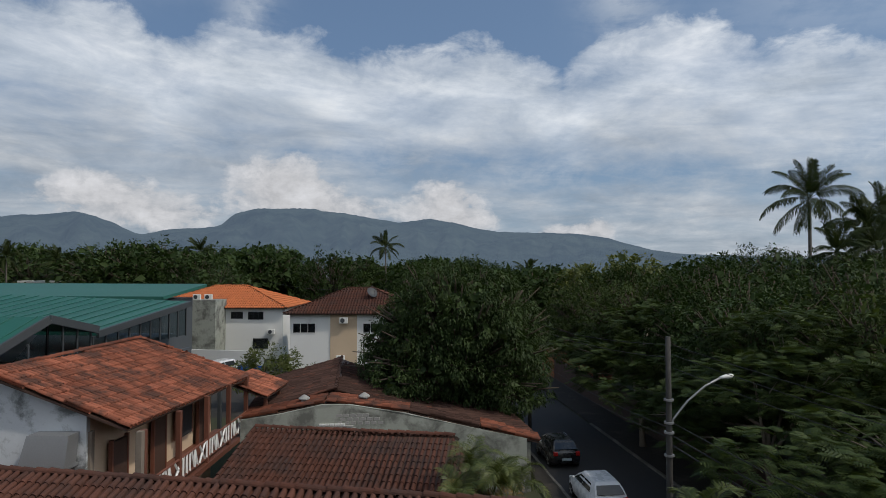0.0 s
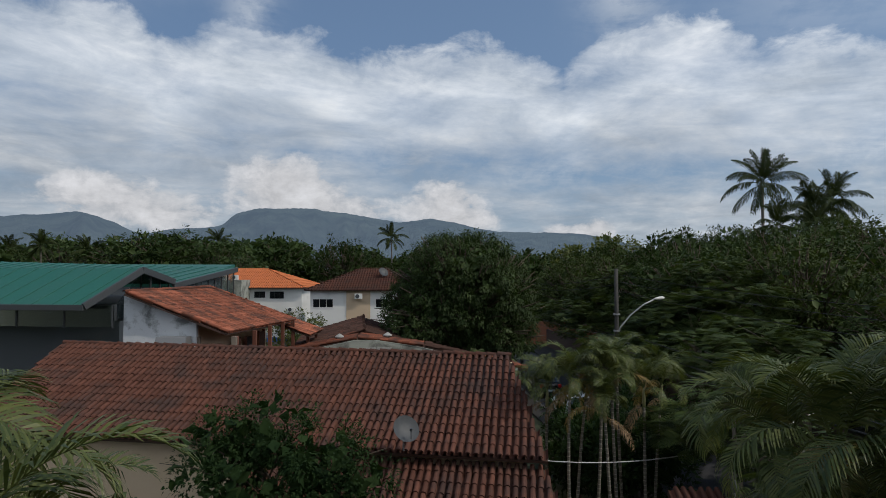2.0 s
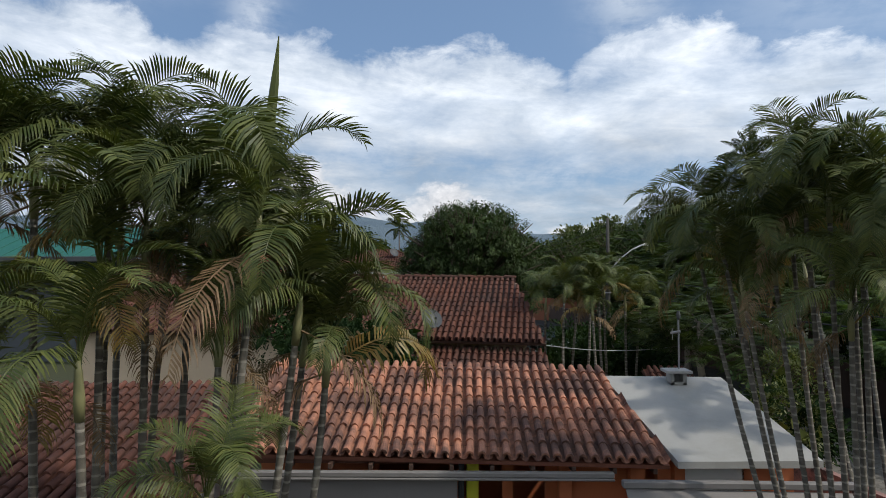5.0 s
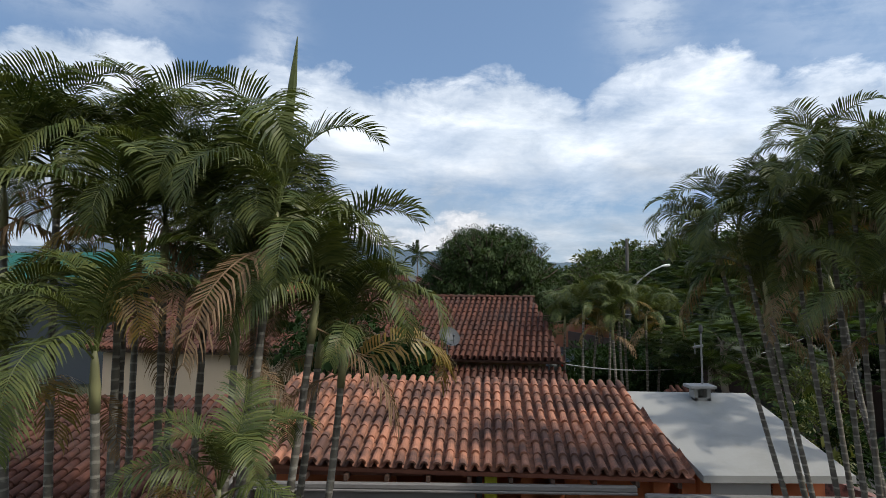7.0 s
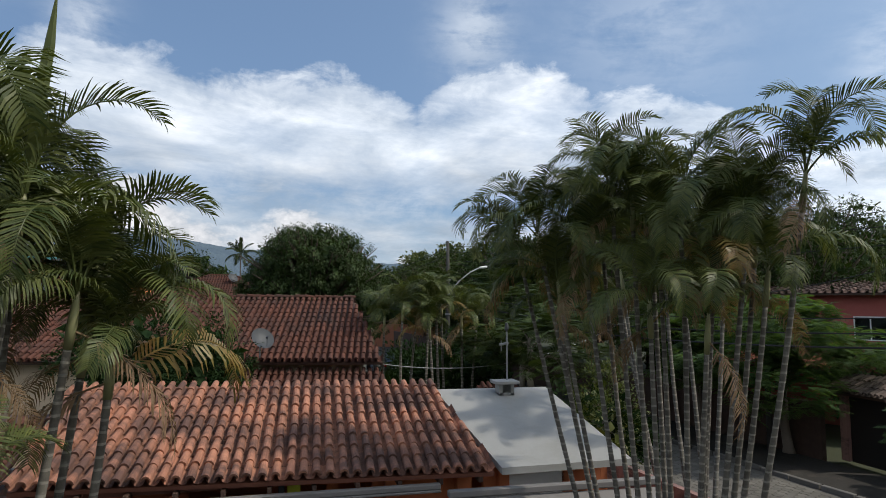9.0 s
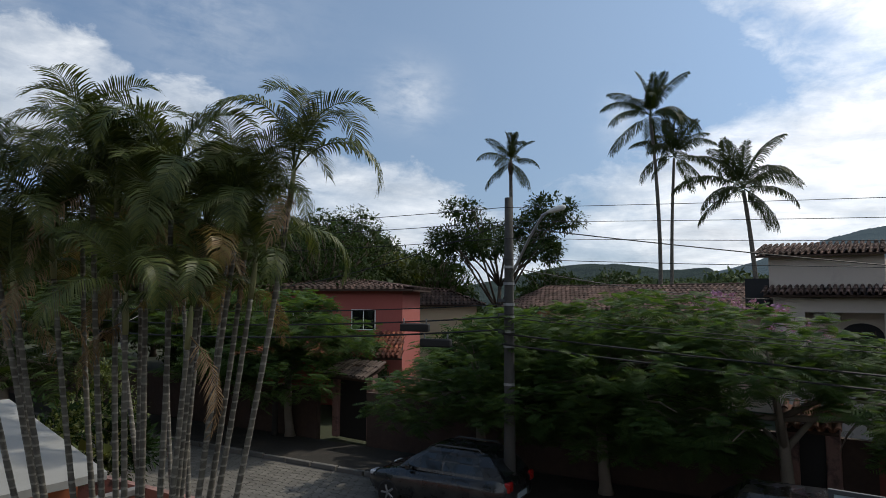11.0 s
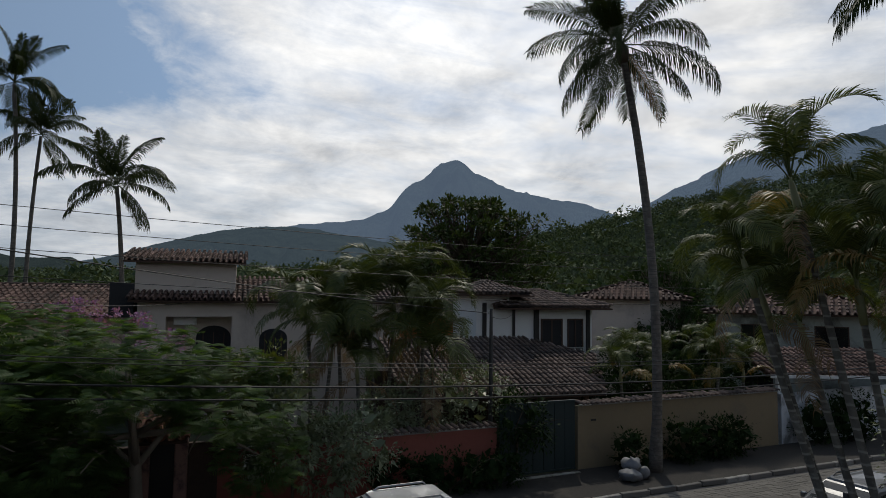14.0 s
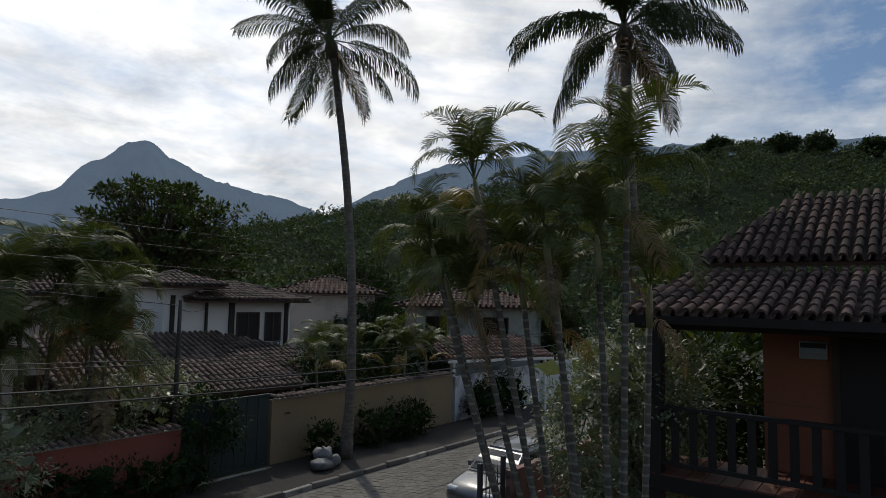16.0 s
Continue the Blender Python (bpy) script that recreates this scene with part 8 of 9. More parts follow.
s.box(-0.015, -0.14, 1.55, 0.0, 0.14, 1.7, pose(wall_line(-21.8), -21.8, 0), 0.003)
piece("plate", s, YELLOW, number)
s = Shape()
s.box(-0.02, -0.1, 1.6, -0.016, 0.1, 1.65, pose(wall_line(-21.8), -21.8, 0))
piece("text_bar", s, DARK, number)
bags = thing("rubbish_bags", (17.6, -22.2, 0.13), "pile of three pale plastic rubbish bags on the pavement", "rubbish bag")
for k, (x, y, z, r) in enumerate(((17.5, -22.0, 0.30, 0.27), (17.7, -22.5, 0.28, 0.25), (17.7, -22.2, 0.56, 0.26))):
    s = Shape()
    s.dome((x, y, z), r * 1.1, r * 1.2, r * 0.72, 8, 14, -0.9)
    s.tube([(x, y, z + r * 0.66), (x + 0.03, y, z + r * 0.8), (x + 0.08, y + 0.05, z + r * 0.9)], [0.07, 0.03, 0.05], 7)
    s.v = [tuple(Vector(p) + Vector((noise.noise(Vector(p) * 6), noise.noise(Vector(p) * 6 + Vector((5, 5, 5))), noise.noise(Vector(p) * 6 + Vector((9, 9, 9))))) * 0.11) for p in s.v]
    piece("bag", s, SACK, bags, smooth=True)

# ------------------------------------------------------------------ near boundary: board, gate and wall
board = thing("panel_board", (8.9, -11, 0), "framed board of three pale blue-grey panels on posts", "board")
BX = 8.95
for i in range(3):
    y0, y1 = -9.98 - i * 0.685, -9.98 - (i + 1) * 0.685
    s = Shape()
    s.box(BX, y1 + 0.025, 1.5, BX + 0.02, y0 - 0.025, 2.93, None, 0.004)
    piece("panel", s, PANEL, board)
for y in (-9.98, -10.665, -11.35, -12.035):
    beam(board, "upright", (BX + 0.01, y, 0), (BX + 0.01, y, 2.97), 0.05, 0.045, DARKMETAL)
beam(board, "top_rail", (BX + 0.01, -9.95, 2.96), (BX + 0.01, -12.06, 2.96), 0.05, 0.05, DARKMETAL)
beam(board, "bottom_rail", (BX + 0.01, -9.95, 1.48), (BX + 0.01, -12.06, 1.48), 0.05, 0.05, DARKMETAL)
s, m = wall_shape((near_kerb(-18.6) - 1.1, -18.6), (near_kerb(4) - 1.1, 4), 0, 1.35, 0.15)
setting("wall_front", s, PINKWALL, "low faded pink boundary wall of the yard")
igate = thing("iron_gate", (near_kerb(-20) - 1.1, -20, 0), "narrow dark iron bar gate", "gate")
for k in range(6):
    y = -20.68 - k * 0.14
    s = Shape()
    s.tube([(near_kerb(y) - 1.05, y, 0.1), (near_kerb(y) - 1.05, y, 1.75 + 0.12 * math.sin(k * 0.7)), (near_kerb(y) - 1.05, y, 1.95 + 0.12 * math.sin(k * 0.7))], [0.014, 0.014, 0.003], 5)
    piece("bar", s, DARKMETAL, igate)
for z in (0.25, 1.55):
    beam(igate, "rail", (near_kerb(-20.6) - 1.05, -20.6, z), (near_kerb(-21.45) - 1.05, -21.45, z), 0.04, 0.04, DARKMETAL)
for y in (-20.6, -21.45):
    beam(igate, "gate_post", (near_kerb(y) - 1.05, y, 0), (near_kerb(y) - 1.05, y, 2.1), 0.09, 0.09, DARKMETAL)

# ------------------------------------------------------------------ timber veranda house
def hp(u, v, z):
    return HM @ Vector((u, v, z))


for u in (0.45, 5.4, 8.8):
    beam(house_h, "veranda_post", hp(u, 0.42, 0), hp(u, 0.42, 5.25), 0.2, 0.2, BLACKWOOD)
beam(house_h, "eave_beam", hp(0.1, 0.42, 5.16), hp(9, 0.42, 5.16), 0.16, 0.2, BLACKWOOD)
beam(house_h, "fascia", hp(0.0, 0.03, 5.22), hp(9, 0.03, 5.22), 0.05, 0.14, BLACKWOOD)
for k in range(14):
    beam(house_h, "rafter", hp(0.3 + k * 0.65, 0.1, 5.2), hp(0.3 + k * 0.65, 1.8, 5.62), 0.08, 0.12, BLACKWOOD)
rail = thing("veranda_railing", hp(4, 0.35, 2.5), "black timber railing with flat balusters", "railing")
beam(rail, "top_rail", hp(0.5, 0.38, 3.80), hp(9, 0.38, 3.80), 0.12, 0.07, BLACKWOOD)
beam(rail, "bottom_rail", hp(0.5, 0.38, 2.92), hp(9, 0.38, 2.92), 0.08, 0.07, BLACKWOOD)
for k in range(30):
    beam(rail, "baluster", hp(0.75 + k * 0.28, 0.38, 2.94), hp(0.75 + k * 0.28, 0.38, 3.78), 0.035, 0.12, BLACKWOOD)
beam(rail, "side_rail", hp(0.45, 0.4, 3.83), hp(0.45, 1.8, 4.15), 0.06, 0.06, WHITEPAINT)
for k in range(34):
    s = Shape()
    u = 0.4 + k * 0.255
    s.box(u, 0.32, 2.72, u + 0.245, 1.8, 2.75, HM, 0.004)
    piece("deck_board", s, REDWOOD, house_h)
beam(house_h, "deck_beam", hp(0.35, 0.36, 2.6), hp(9, 0.36, 2.6), 0.1, 0.22, BLACKWOOD)
for u0, u1 in ((2.9, 4.2), (6.0, 7.2)):
    s = Shape()
    s.box(u0, 1.74, 2.72, u1, 1.79, 5.0, HM)
    d = piece("door", s, BLACKWOOD, house_h)
    for a, b in ((u0 - 0.1, u0), (u1, u1 + 0.1)):
        f = Shape()
        f.box(a, 1.70, 2.72, b, 1.78, 5.1, HM)
        piece("door_frame", f, WOOD, d)
pic = thing("wall_picture", hp(2.5, 1.76, 4.75), "small painted panel of sea blues on orange wall", "picture")
s = Shape()
s.box(2.34, 1.745, 4.62, 2.74, 1.795, 4.90, HM, 0.008)
piece("frame", s, PANEL, pic)
for z0, z1, mat_ in ((4.80, 4.88, GREENGATE), (4.72, 4.80, PANEL), (4.64, 4.72, GALV)):
    s = Shape()
    s.box(2.36, 1.738, z0, 2.72, 1.744, z1, HM)
    piece("colour_field", s, mat_, pic)
s, m = wall_shape((8.6, -22.6), (5.6, -23.1), 0, 2.0, 0.15)
setting("wall_side", s, PINKWALL, "orange side wall beside the veranda")

# ------------------------------------------------------------------ cars
def paint(name, base, rough=0.25, metal=0.0):
    m = bpy.data.materials.new(name)
    m.use_nodes = True
    N = Nodes(m.node_tree)
    p = N.add("ShaderNodeNewGeometry").outputs["Position"]
    dust = N.ramp(N.noise(p, 3.0, 6.0), [(0.45, 0.0), (0.75, 1.0)])
    col = N.mix(N.math("MULTIPLY", dust, 0.12), c4(base), (0.25, 0.23, 0.2, 1))
    s = N.add("ShaderNodeBsdfPrincipled", {"Base Color": col, "Roughness": N.math("MULTIPLY_ADD", dust, 0.2, rough), "Metallic": metal, "Coat Weight": 0.6, "Coat Roughness": 0.08})
    N.add("ShaderNodeOutputMaterial", {0: s.outputs[0]})
    return m


CAR_BLACK, CAR_WHITE, CAR_SILVER, CAR_GREY = paint("black_car_paint", (0.012, 0.013, 0.015)), paint("white_car_paint", (0.72, 0.73, 0.74)), paint("silver_car_paint", (0.50, 0.52, 0.54), 0.3, 0.5), paint("grey_car_paint", (0.14, 0.145, 0.15), 0.3, 0.5)
LAMPRED = surface("tail_lamp_red", (0.35, 0.015, 0.012), (0.28, 0.012, 0.01), 0.25, 5, 30, 0.3, 0.02)
LAMPWHITE = surface("head_lamp", (0.7, 0.72, 0.74), (0.6, 0.62, 0.64), 0.15, 5, 30, 0.3, 0.02)


def loft(sections):
    """Closed rings of equal length, joined end to end."""
    s = Shape()
    k = len(sections[0])
    for ring in sections:
        s.v += [tuple(p) for p in ring]
    for i in range(len(sections) - 1):
        for j in range(k):
            a, b = i * k + j, i * k + (j + 1) % k
            s.f.append((a, b, b + k, a + k))
    s.f.append(tuple(range(k - 1, -1, -1)))
    e = (len(sections) - 1) * k
    s.f.append(tuple(range(e, e + k)))
    return s


def car(at, yaw, body_mat, label, L=3.95, H=1.48, W=1.72, suv=False, rails=False, spare=False):
    e = thing("parked_car", at, label, "car", "parked cars")
    M = pose(at[0], at[1], at[2], 0, 0, yaw)
    hx = L / 2
    b0 = 0.26 if suv else 0.2
    up_ = 0.10 if suv else 0.0
    rows_ = [(-hx, 0.55, 0.86, 0.60), (-hx + 0.06, 0.40, 0.96, 0.76), (-hx + 0.35, b0, 1.0, 0.84), (-hx * 0.45, b0, 0.99, 0.86), (0.2, b0, 0.96, 0.86), (hx * 0.52, b0, 0.93, 0.855), (hx - 0.35, b0, 0.82, 0.80), (hx - 0.06, 0.34, 0.70, 0.70), (hx, 0.42, 0.60, 0.56)]
    secs = []
    for x, zb, zt, w in rows_:
        w *= W / 1.72
        zt += up_
        ring = [(-w * 0.9, zb), (-w, zb + 0.12), (-w * 1.01, (zb + zt) / 2 + 0.05), (-w * 0.95, zt - 0.05), (-w * 0.8, zt), (w * 0.8, zt), (w * 0.95, zt - 0.05), (w * 1.01, (zb + zt) / 2 + 0.05), (w, zb + 0.12), (w * 0.9, zb)]
        secs.append([M @ Vector((x, y, z)) for y, z in ring])
    body = piece("body", loft(secs), body_mat, e, smooth=True)
    hw = W / 2
    belt = 0.95 + up_
    xr0, xr1, xf1, xf0 = -hx + 0.12, -hx + (0.38 if suv else 0.62), 0.30, 1.02
    if suv:
        xf1 = 0.2
    lo = [(xr0, hw * 0.84), (xr1, hw * 0.93), (xf1, hw * 0.93), (xf0, hw * 0.82)]
    hi = [(xr1 - 0.06, hw * 0.66), (xr1 + 0.25, hw * 0.70), (xf1 - 0.1, hw * 0.70), (xf1, hw * 0.64)]
    s = Shape()
    ring = lambda pts, z, crown: [M @ Vector((x, -y, z + (crown if 0 < i < 3 else 0))) for i, (x, y) in enumerate(pts)] + [M @ Vector((x, y, z + (crown if 0 < i < 3 else 0))) for i, (x, y) in reversed(list(enumerate(pts)))]
    mid = [(a[0] * 0.5 + b[0] * 0.5, a[1] * 0.5 + b[1] * 0.5 + 0.015) for a, b in zip(lo, hi)]
    top = [(x * 0.94, y * 0.86) for x, y in hi]
    cab = loft([ring(lo, belt, 0), ring(mid, (belt + H) / 2 + 0.01, 0), ring(hi, H - 0.05, 0.0), ring(top, H, 0.02)])
    piece("cabin", cab, body_mat, e, smooth=False)

    def pane(p, name):
        """A pane laid just proud of the cabin."""
        c = sum((Vector(q) for q in p), Vector()) / len(p)
        n = (Vector(p[1]) - Vector(p[0])).cross(Vector(p[2]) - Vector(p[0])).normalized()
        if n.dot(c - Vector((0, 0, belt))) < 0:
            n = -n
        s_ = Shape()
        s_.prism([M @ (Vector(q) + n * 0.012) for q in p], (M.to_3x3() @ (n * 0.008)))
        piece(name, s_, CARGLASS_DARK, e)

    za, zb_ = belt + 0.05, H - 0.10
    for sg in (-1, 1):
        def side(x, f):
            y0 = hw * 0.935
            y1 = hw * 0.715
            return (x, sg * (y0 + (y1 - y0) * f), za + (zb_ - za) * f)
        pane([side(xr1 - 0.02, 0.05), side(-0.28, 0.05), side(-0.30, 0.95), side(xr1 + 0.2, 0.95)], "side_window")
        pane([side(-0.22, 0.05), side(xf0 - 0.28, 0.05), side(xf1 - 0.08, 0.95), side(-0.24, 0.95)], "side_window")
        s = Shape()
        s.box(xf1 + 0.3, sg * (hw + 0.02) - 0.06, belt - 0.0, xf1 + 0.42, sg * (hw + 0.02) + 0.06, belt + 0.13, M, 0.02)
        piece("mirror", s, body_mat, e)
    pane([(xf0 - 0.06, -hw * 0.74, belt + 0.04), (xf0 - 0.06, hw * 0.74, belt + 0.04), (xf1 + 0.06, hw * 0.62, H - 0.09), (xf1 + 0.06, -hw * 0.62, H - 0.09)], "windscreen")
    pane([(xr0 + 0.02, -hw * 0.74, belt + 0.08), (xr0 + 0.02, hw * 0.74, belt + 0.08), (xr1 - 0.12, hw * 0.62, H - 0.12), (xr1 - 0.12, -hw * 0.62, H - 0.12)], "rear_window")
    for sx in (-hx + 0.72, hx - 0.72):
        for sg in (-1, 1):
            y = sg * (hw - 0.09)
            s = Shape()
            s.tube([M @ Vector((sx, y - 0.1, 0.31)), M @ Vector((sx, y - 0.08, 0.31)), M @ Vector((sx, y + 0.08, 0.31)), M @ Vector((sx, y + 0.1, 0.31))], [0.27, 0.31, 0.31, 0.27], 20)
            wh = piece("wheel", s, RUBBER, e, "black rubber tyre")
            for q in range(5):
                a = q * 2 * math.pi / 5
                beam_s = Shape()
                c = Vector((sx, y + sg * 0.10, 0.31))
                t = c + Vector((math.cos(a) * 0.19, 0, math.sin(a) * 0.19))
                beam_s.tube([M @ c, M @ t], 0.03, 5)
                piece("spoke", beam_s, GALV, wh)
    for sg in (-1, 1):
        s = Shape()
        s.box(hx - 0.24, sg * hw * 0.62 - 0.17, 0.62 + up_, hx - 0.04, sg * hw * 0.62 + 0.17, 0.74 + up_, M, 0.03)
        piece("headlight", s, LAMPWHITE, e)
        s = Shape()
        s.box(-hx - 0.01, sg * hw * 0.72 - 0.12, 0.72 + up_, -hx + 0.14, sg * hw * 0.72 + 0.12, 0.95 + up_, M, 0.03)
        piece("tail_light", s, LAMPRED, e)
    s = Shape()
    s.box(-hx - 0.02, -0.26, 0.5, -hx + 0.01, 0.26, 0.62, M)
    piece("number_plate", s, PANEL, e)
    if rails:
        for sg in (-1, 1):
            s = Shape()
            s.tube([M @ Vector(q) for q in ((xr1 + 0.15, sg * hw * 0.6, H - 0.02), (xr1 + 0.25, sg * hw * 0.6, H + 0.07), (xf1 - 0.3, sg * hw * 0.6, H + 0.07), (xf1 - 0.15, sg * hw * 0.6, H - 0.01))], 0.022, 6)
            piece("roof_rail", s, GALV if suv else DARKMETAL, e)
    if spare:
        s = Shape()
        s.tube([M @ Vector((-hx - 0.16, 0, 0.85)), M @ Vector((-hx - 0.02, 0, 0.85))], 0.32, 20)
        piece("spare_wheel", s, RUBBER, e)
    return e


CARGLASS_DARK = paint("tinted_car_glass", (0.012, 0.016, 0.018), 0.06)
car((13.5, -1.4, 0.02), 90 + 6 + 0, CAR_BLACK, "glossy black hatchback with roof rails parked at the kerb", rails=True)
car((14.1, -8.4, 0.02), 90 + 6, CAR_BLACK, "dark blue-black car parked under the trees")
car((13.85, -13.5, 0.02), 96, CAR_SILVER, "silver compact SUV with roof rails and spare wheel", 3.5, 1.46, 1.6, True, True, True)
car((11.95, -24.3, 0.02), 96 + 180 - 180, CAR_GREY, "grey hatchback with black roof bars on paved street", rails=True)
car((6.75, 27.7, 0.02), 96, CAR_WHITE, "white hatchback parked beside the garden wall", 3.7, 1.42, 1.62)
car((6.2, 34.2, 0.02), 96, CAR_BLACK, "black hatchback parked in tree shade", 3.6, 1.40, 1.60)
car((-21.5, 59.5, 0.02), 250, CAR_WHITE, "white pick-up car in the car park", 4.3, 1.7, 1.8, True)

# ------------------------------------------------------------------ lamps and wires
def lamp_arm(pole, pts, head_dir, label):
    """A curved steel arm with a lamp head at its end; parts of the pole."""
    s = Shape()
    s.tube(pts, 0.035, 8)
    piece("lamp_arm", s, GALV, pole, "curved steel lamp arm", True)
    p = Vector(pts[-1])
    d = Vector(head_dir).normalized()
    s = Shape()
    s.tube([p - d * 0.05, p + d * 0.05, p + d * 0.2, p + d * 0.36, p + d * 0.42], [0.035, 0.055, 0.075, 0.065, 0.025], 10)
    piece("lamp_head", s, WHITEPAINT, pole, "white street lamp head", True)


lamp_arm(pole_a, [(7.0, 19.4, 5.5), (7.15, 19.42, 5.75), (7.6, 19.5, 6.25), (8.2, 19.6, 6.7), (8.75, 19.7, 6.95)], (1, 0.15, 0.12), "")
lamp_arm(pole_b, [(13.6, -3.1, 5.55), (13.5, -3.4, 6.0), (13.4, -3.8, 6.6), (13.25, -4.2, 7.05), (13.2, -4.4, 7.12)], (-0.1, -0.9, 0.15), "")


def bands(pole, at, zs, r):
    for z in zs:
        s = Shape()
        s.tube([(at[0], at[1], z - 0.03), (at[0], at[1], z + 0.03)], r, 14)
        piece("clamp_band", s, GALV, pole)


bands(pole_a, (7.0, 19.45), (5.3, 5.6, 6.3, 4.6), 0.15)
bands(pole_b, (13.6, -3.1), (3.1, 4.0, 4.35, 4.7, 5.0, 5.5, 5.9), 0.138)
for z in (4.35, 4.75, 5.1):
    beam(pole_b, "insulator_bracket", (13.6, -3.1, z), (13.35, -2.95, z), 0.05, 0.08, DARKMETAL)
pole_c = concrete_pole((19.6, -18.3, 0), 5.25, 0.085, "thin weathered service pole inside the garden")
pole_d = concrete_pole((19.3, -46, 0.1), 7.4, 0.18, "concrete utility pole further down the street")
pole_e = concrete_pole((-8.0, 70, 0), 8.6, 0.15, "concrete utility pole beside the white house")
pole_f = concrete_pole((-31, 105, 0), 9.4, 0.15, "distant utility pole among trees")
pole_g = concrete_pole((15.6, 7.9, 0.1), 5.6, 0.11, "dark slender service pole at the pink house")
pole_h = concrete_pole((5.15, 37.2, 0.1), 7.6, 0.12, "slim grey pole at the road edge")


def cable(p0, p1, sag, r=0.012, label="sagging black overhead cable", mat_=None):
    e = thing("overhead_cable", p0, label, "cable", "overhead cables")
    a, b = Vector(p0), Vector(p1)
    n = 20
    s = Shape()
    s.tube([a.lerp(b, i / n) - Vector((0, 0, 4 * sag * (i / n) * (1 - i / n))) for i in range(n + 1)], r, 5)
    piece("strand", s, mat_ or CABLE, e)
    return e


PB, PA, PD = Vector((13.6, -3.1, 0)), Vector((7.0, 19.45, 0)), Vector((19.3, -46, 0))
for z0, z1, sag, r in ((7.35, 7.2, 0.5, 0.007), (7.0, 6.9, 0.55, 0.007), (6.6, 6.5, 0.6, 0.007), (6.1, 6.0, 0.6, 0.008), (4.78, 4.62, 0.85, 0.010), (4.69, 4.50, 0.85, 0.010), (4.30, 3.95, 0.85, 0.022), (4.05, 3.60, 0.85, 0.022)):
    cable(PB + Vector((-0.15, 0.1, z0)), PD + Vector((0, 0, z1)), sag, r)
for z0, z1, sag, r in ((7.35, 8.0, 0.4, 0.009), (7.0, 7.7, 0.4, 0.009), (6.6, 7.3, 0.45, 0.009), (5.0, 5.6, 0.5, 0.014), (4.7, 5.2, 0.55, 0.02), (4.4, 4.9, 0.6, 0.024)):
    cable(PB + Vector((-0.15, 0.1, z0)), PA + Vector((0.1, 0, z1)), sag, r)
for z0, z1 in ((8.0, 7.4), (7.6, 7.1), (5.4, 5.4), (5.1, 5.0)):
    cable(PA + Vector((0.1, 0, z0)), (5.15, 37.2, z1), 0.3, 0.012)
cable((13.6, -3.1, 6.9), (19.6, -18.3, 5.1), 0.15, 0.014, "black service cable running down to a house pole")
cable((13.6, -3.1, 5.9), (29.0, -8.5, 5.2), 0.3, 0.012, "black service cable to the villa")
cable((13.6, -3.1, 7.0), (15.6, 7.9, 5.5), 0.2, 0.014, "black service cable to the pink house")
cable((19.6, -18.3, 5.0), (26.0, -22.0, 4.9), 0.15, 0.01, "service cable to the white villa")
cable((1.9, 8.9, 3.3), (13.4, 13.0, 4.6), 0.9, 0.016, "grey cable from the tiled roof across the yard", GALV)
cable((-31, 105, 9.0), (-8, 70, 8.3), 0.8, 0.02)
cable((-31, 105, 8.6), (-80, 118, 8.6), 0.9, 0.03)
for k, (p, w) in enumerate((((12.6, -1.0, 4.42), 0.75), ((12.8, -1.5, 4.05), 0.8))):
    e = thing("splice_box", p, "black telecom splice box hung on overhead cables", "cable box", "splice boxes")
    s = Shape()
    s.box(-w / 2, -0.1, -0.1, w / 2, 0.1, 0.1, pose(*p, 0, 0, 107), 0.03)
    piece("case", s, RUBBER, e)
    for q in (-0.3, 0.3):
        s = Shape()
        c = pose(*p, 0, 0, 107) @ Vector((q, 0, 0.1))
        s.tube([c, c + Vector((0, 0, 0.12))], 0.02, 6)
        piece("hanger", s, GALV, e)

# ------------------------------------------------------------------ kerbs and paving stones, last
def stone_shape(l, w, h):
    s = Shape()
    s.box(0, 0, 0, w, l, h, None, 0.015)
    return s


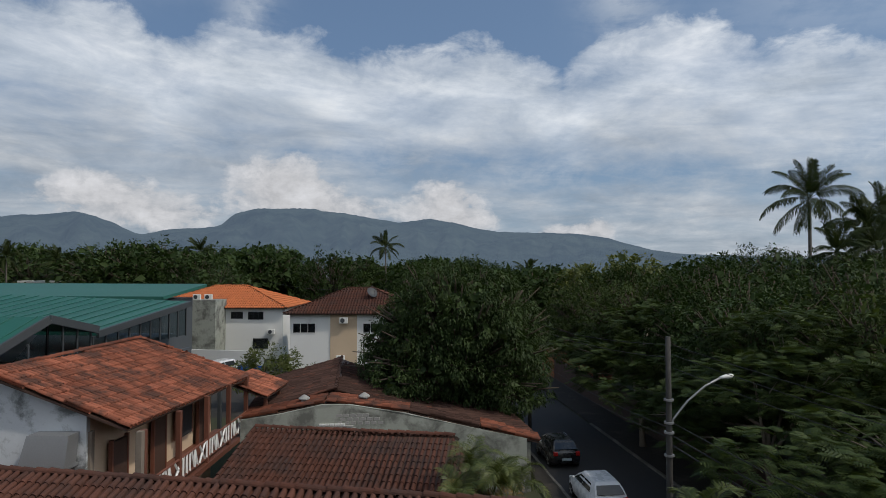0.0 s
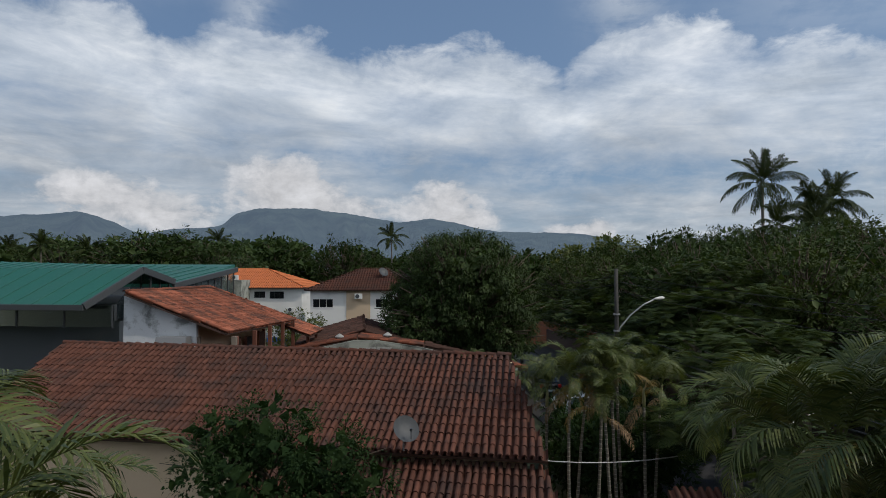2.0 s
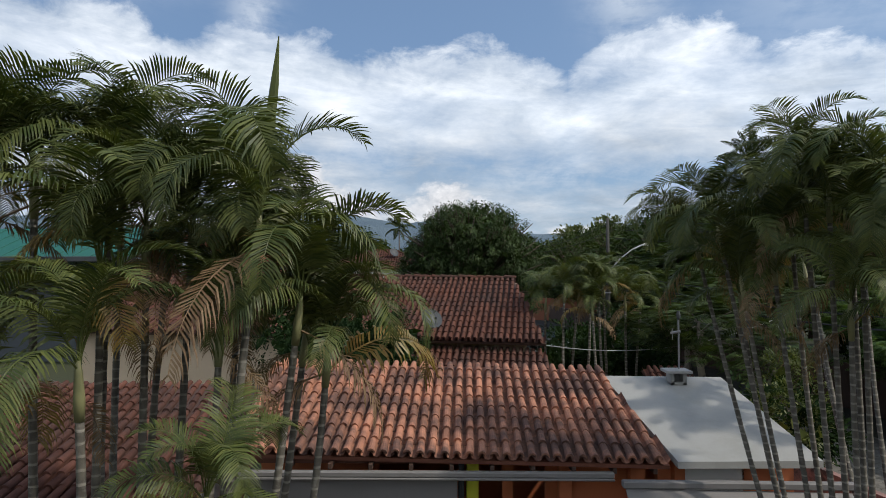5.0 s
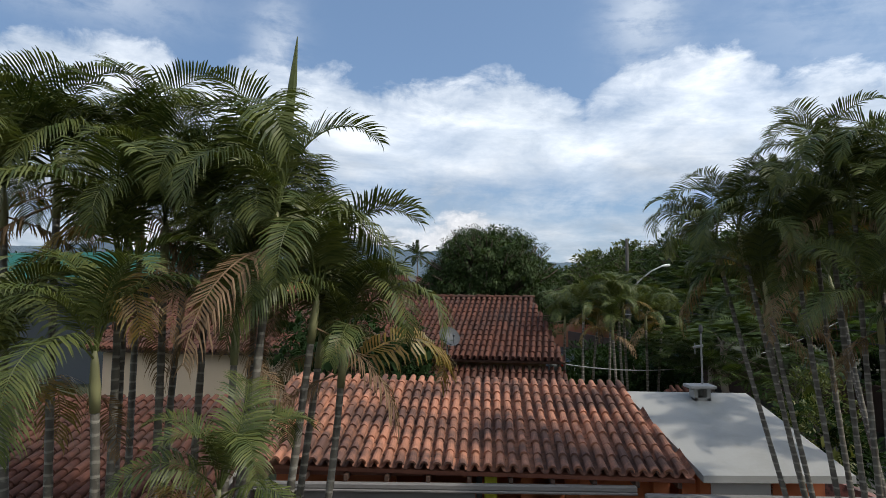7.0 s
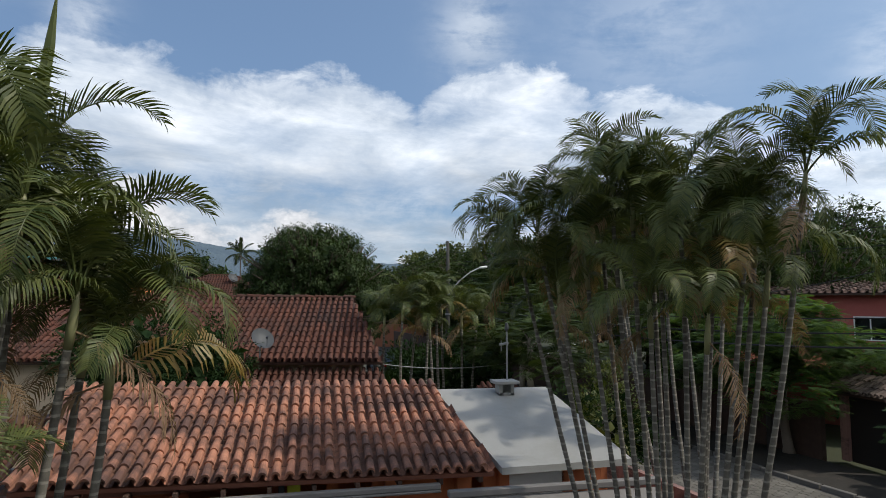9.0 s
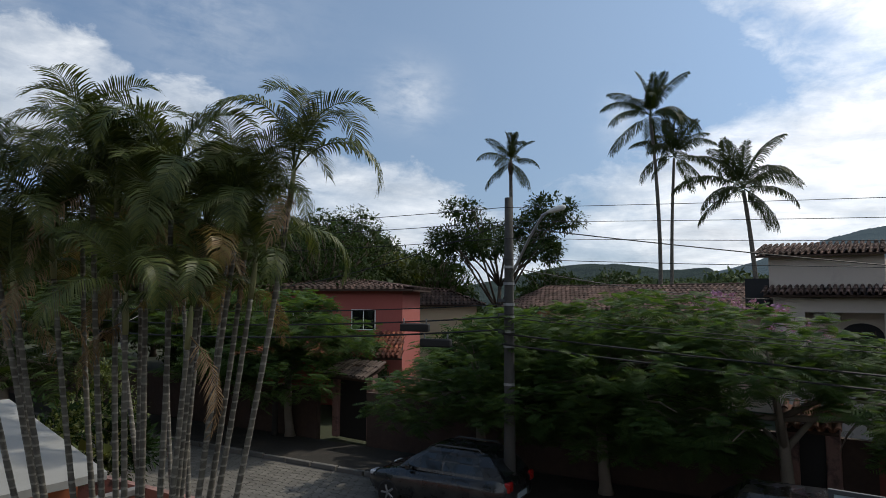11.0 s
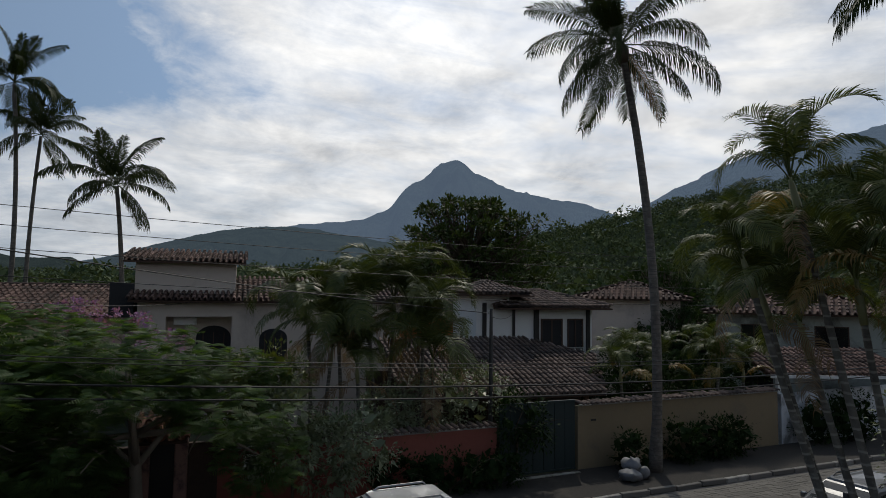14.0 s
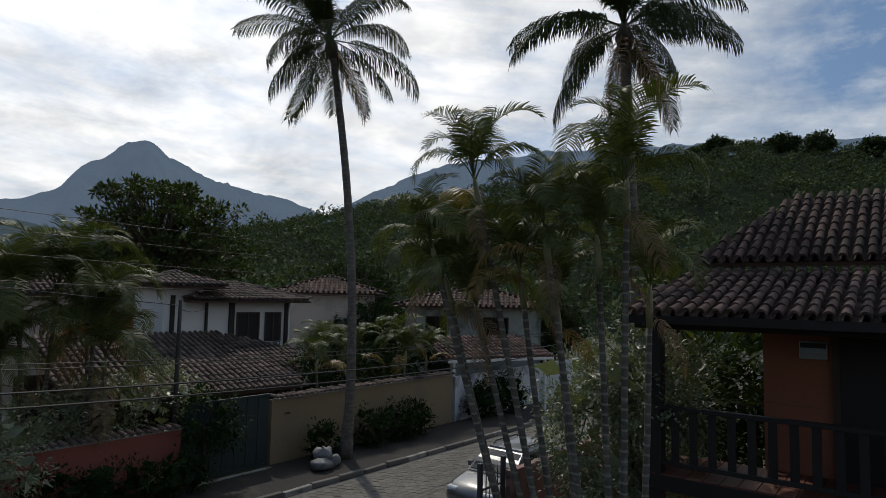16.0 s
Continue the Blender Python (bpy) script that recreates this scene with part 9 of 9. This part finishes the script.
KERB_A, KERB_B = stone_shape(0.96, 0.15, 0.15).data("kerb_stone", KERB), stone_shape(0.96, 0.15, 0.15).data("kerb_stone", KERBPAINT)
turn = math.degrees(math.atan(0.105))
rk = random.Random(6)
for par, edge, y0, y1, mixed in ((pavement, far_kerb, -52, 42, True), (pavement_w, lambda y: near_kerb(y) - 0.15, -40, 44, False)):
    for k in range(int(y1 - y0)):
        y = y0 + k
        ob = new("kerb_stone", KERB_B if mixed and y < -19 and k % 5 == 1 else KERB_A)
        ob.parent = par
        ob.matrix_basis = pose(edge(y) + rk.gauss(0, 0.012), y + 0.02, 0.0 + rk.gauss(0, 0.006), rk.gauss(0, 0.5), rk.gauss(0, 1.0), turn + rk.gauss(0, 0.7))

HEX = Shape()
for z, r in ((0.0, 0.142), (0.035, 0.142), (0.044, 0.130)):
    HEX.v += [(r * math.cos(math.pi / 3 * k), r * math.sin(math.pi / 3 * k), z) for k in range(6)]
for i in range(2):
    for k in range(6):
        a, b = i * 6 + k, i * 6 + (k + 1) % 6
        HEX.f.append((a, b, b + 6, a + 6))
HEX.f.append(tuple(range(12, 18)))
hex_data = HEX.data("paver", PAVER)
places = []
sx, sy = 0.2165 * 2, 0.25
for i in range(-1, 13):
    for j in range(-190, 60):
        for o in (0, 1):
            u, v = (i + 0.5 * o) * sx * 1.0, (j + 0.5 * o) * sy
            if 0.12 < u < 5.38:
                y = v
                places.append((near_kerb(y) + u, y, 0.002 + rk.gauss(0, 0.004)))
places.sort(key=lambda p: (p[0] - 13.5) ** 2 + (p[1] + 22.5) ** 2)
for x, y, z in places[:300]:
    ob = new("paver", hex_data)
    ob.parent = road
    ob.matrix_basis = pose(x, y, z, rk.gauss(0, 0.8), rk.gauss(0, 0.8), turn)
v, f = [], []
for x, y, z in places[300:]:
    M = pose(x, y, z, rk.gauss(0, 0.8), rk.gauss(0, 0.8), turn)
    n = len(v)
    v += [tuple(M @ Vector(p)) for p in HEX.v[6:]]
    f += [tuple(n + q - 6 for q in face) for face in HEX.f[6:]]
me = bpy.data.meshes.new("paver_field")
me.from_pydata(v, [], f)
me.materials.append(PAVER)
tagged(under(new("paver_field", me), road), kind="stuff")
lay_pieces()
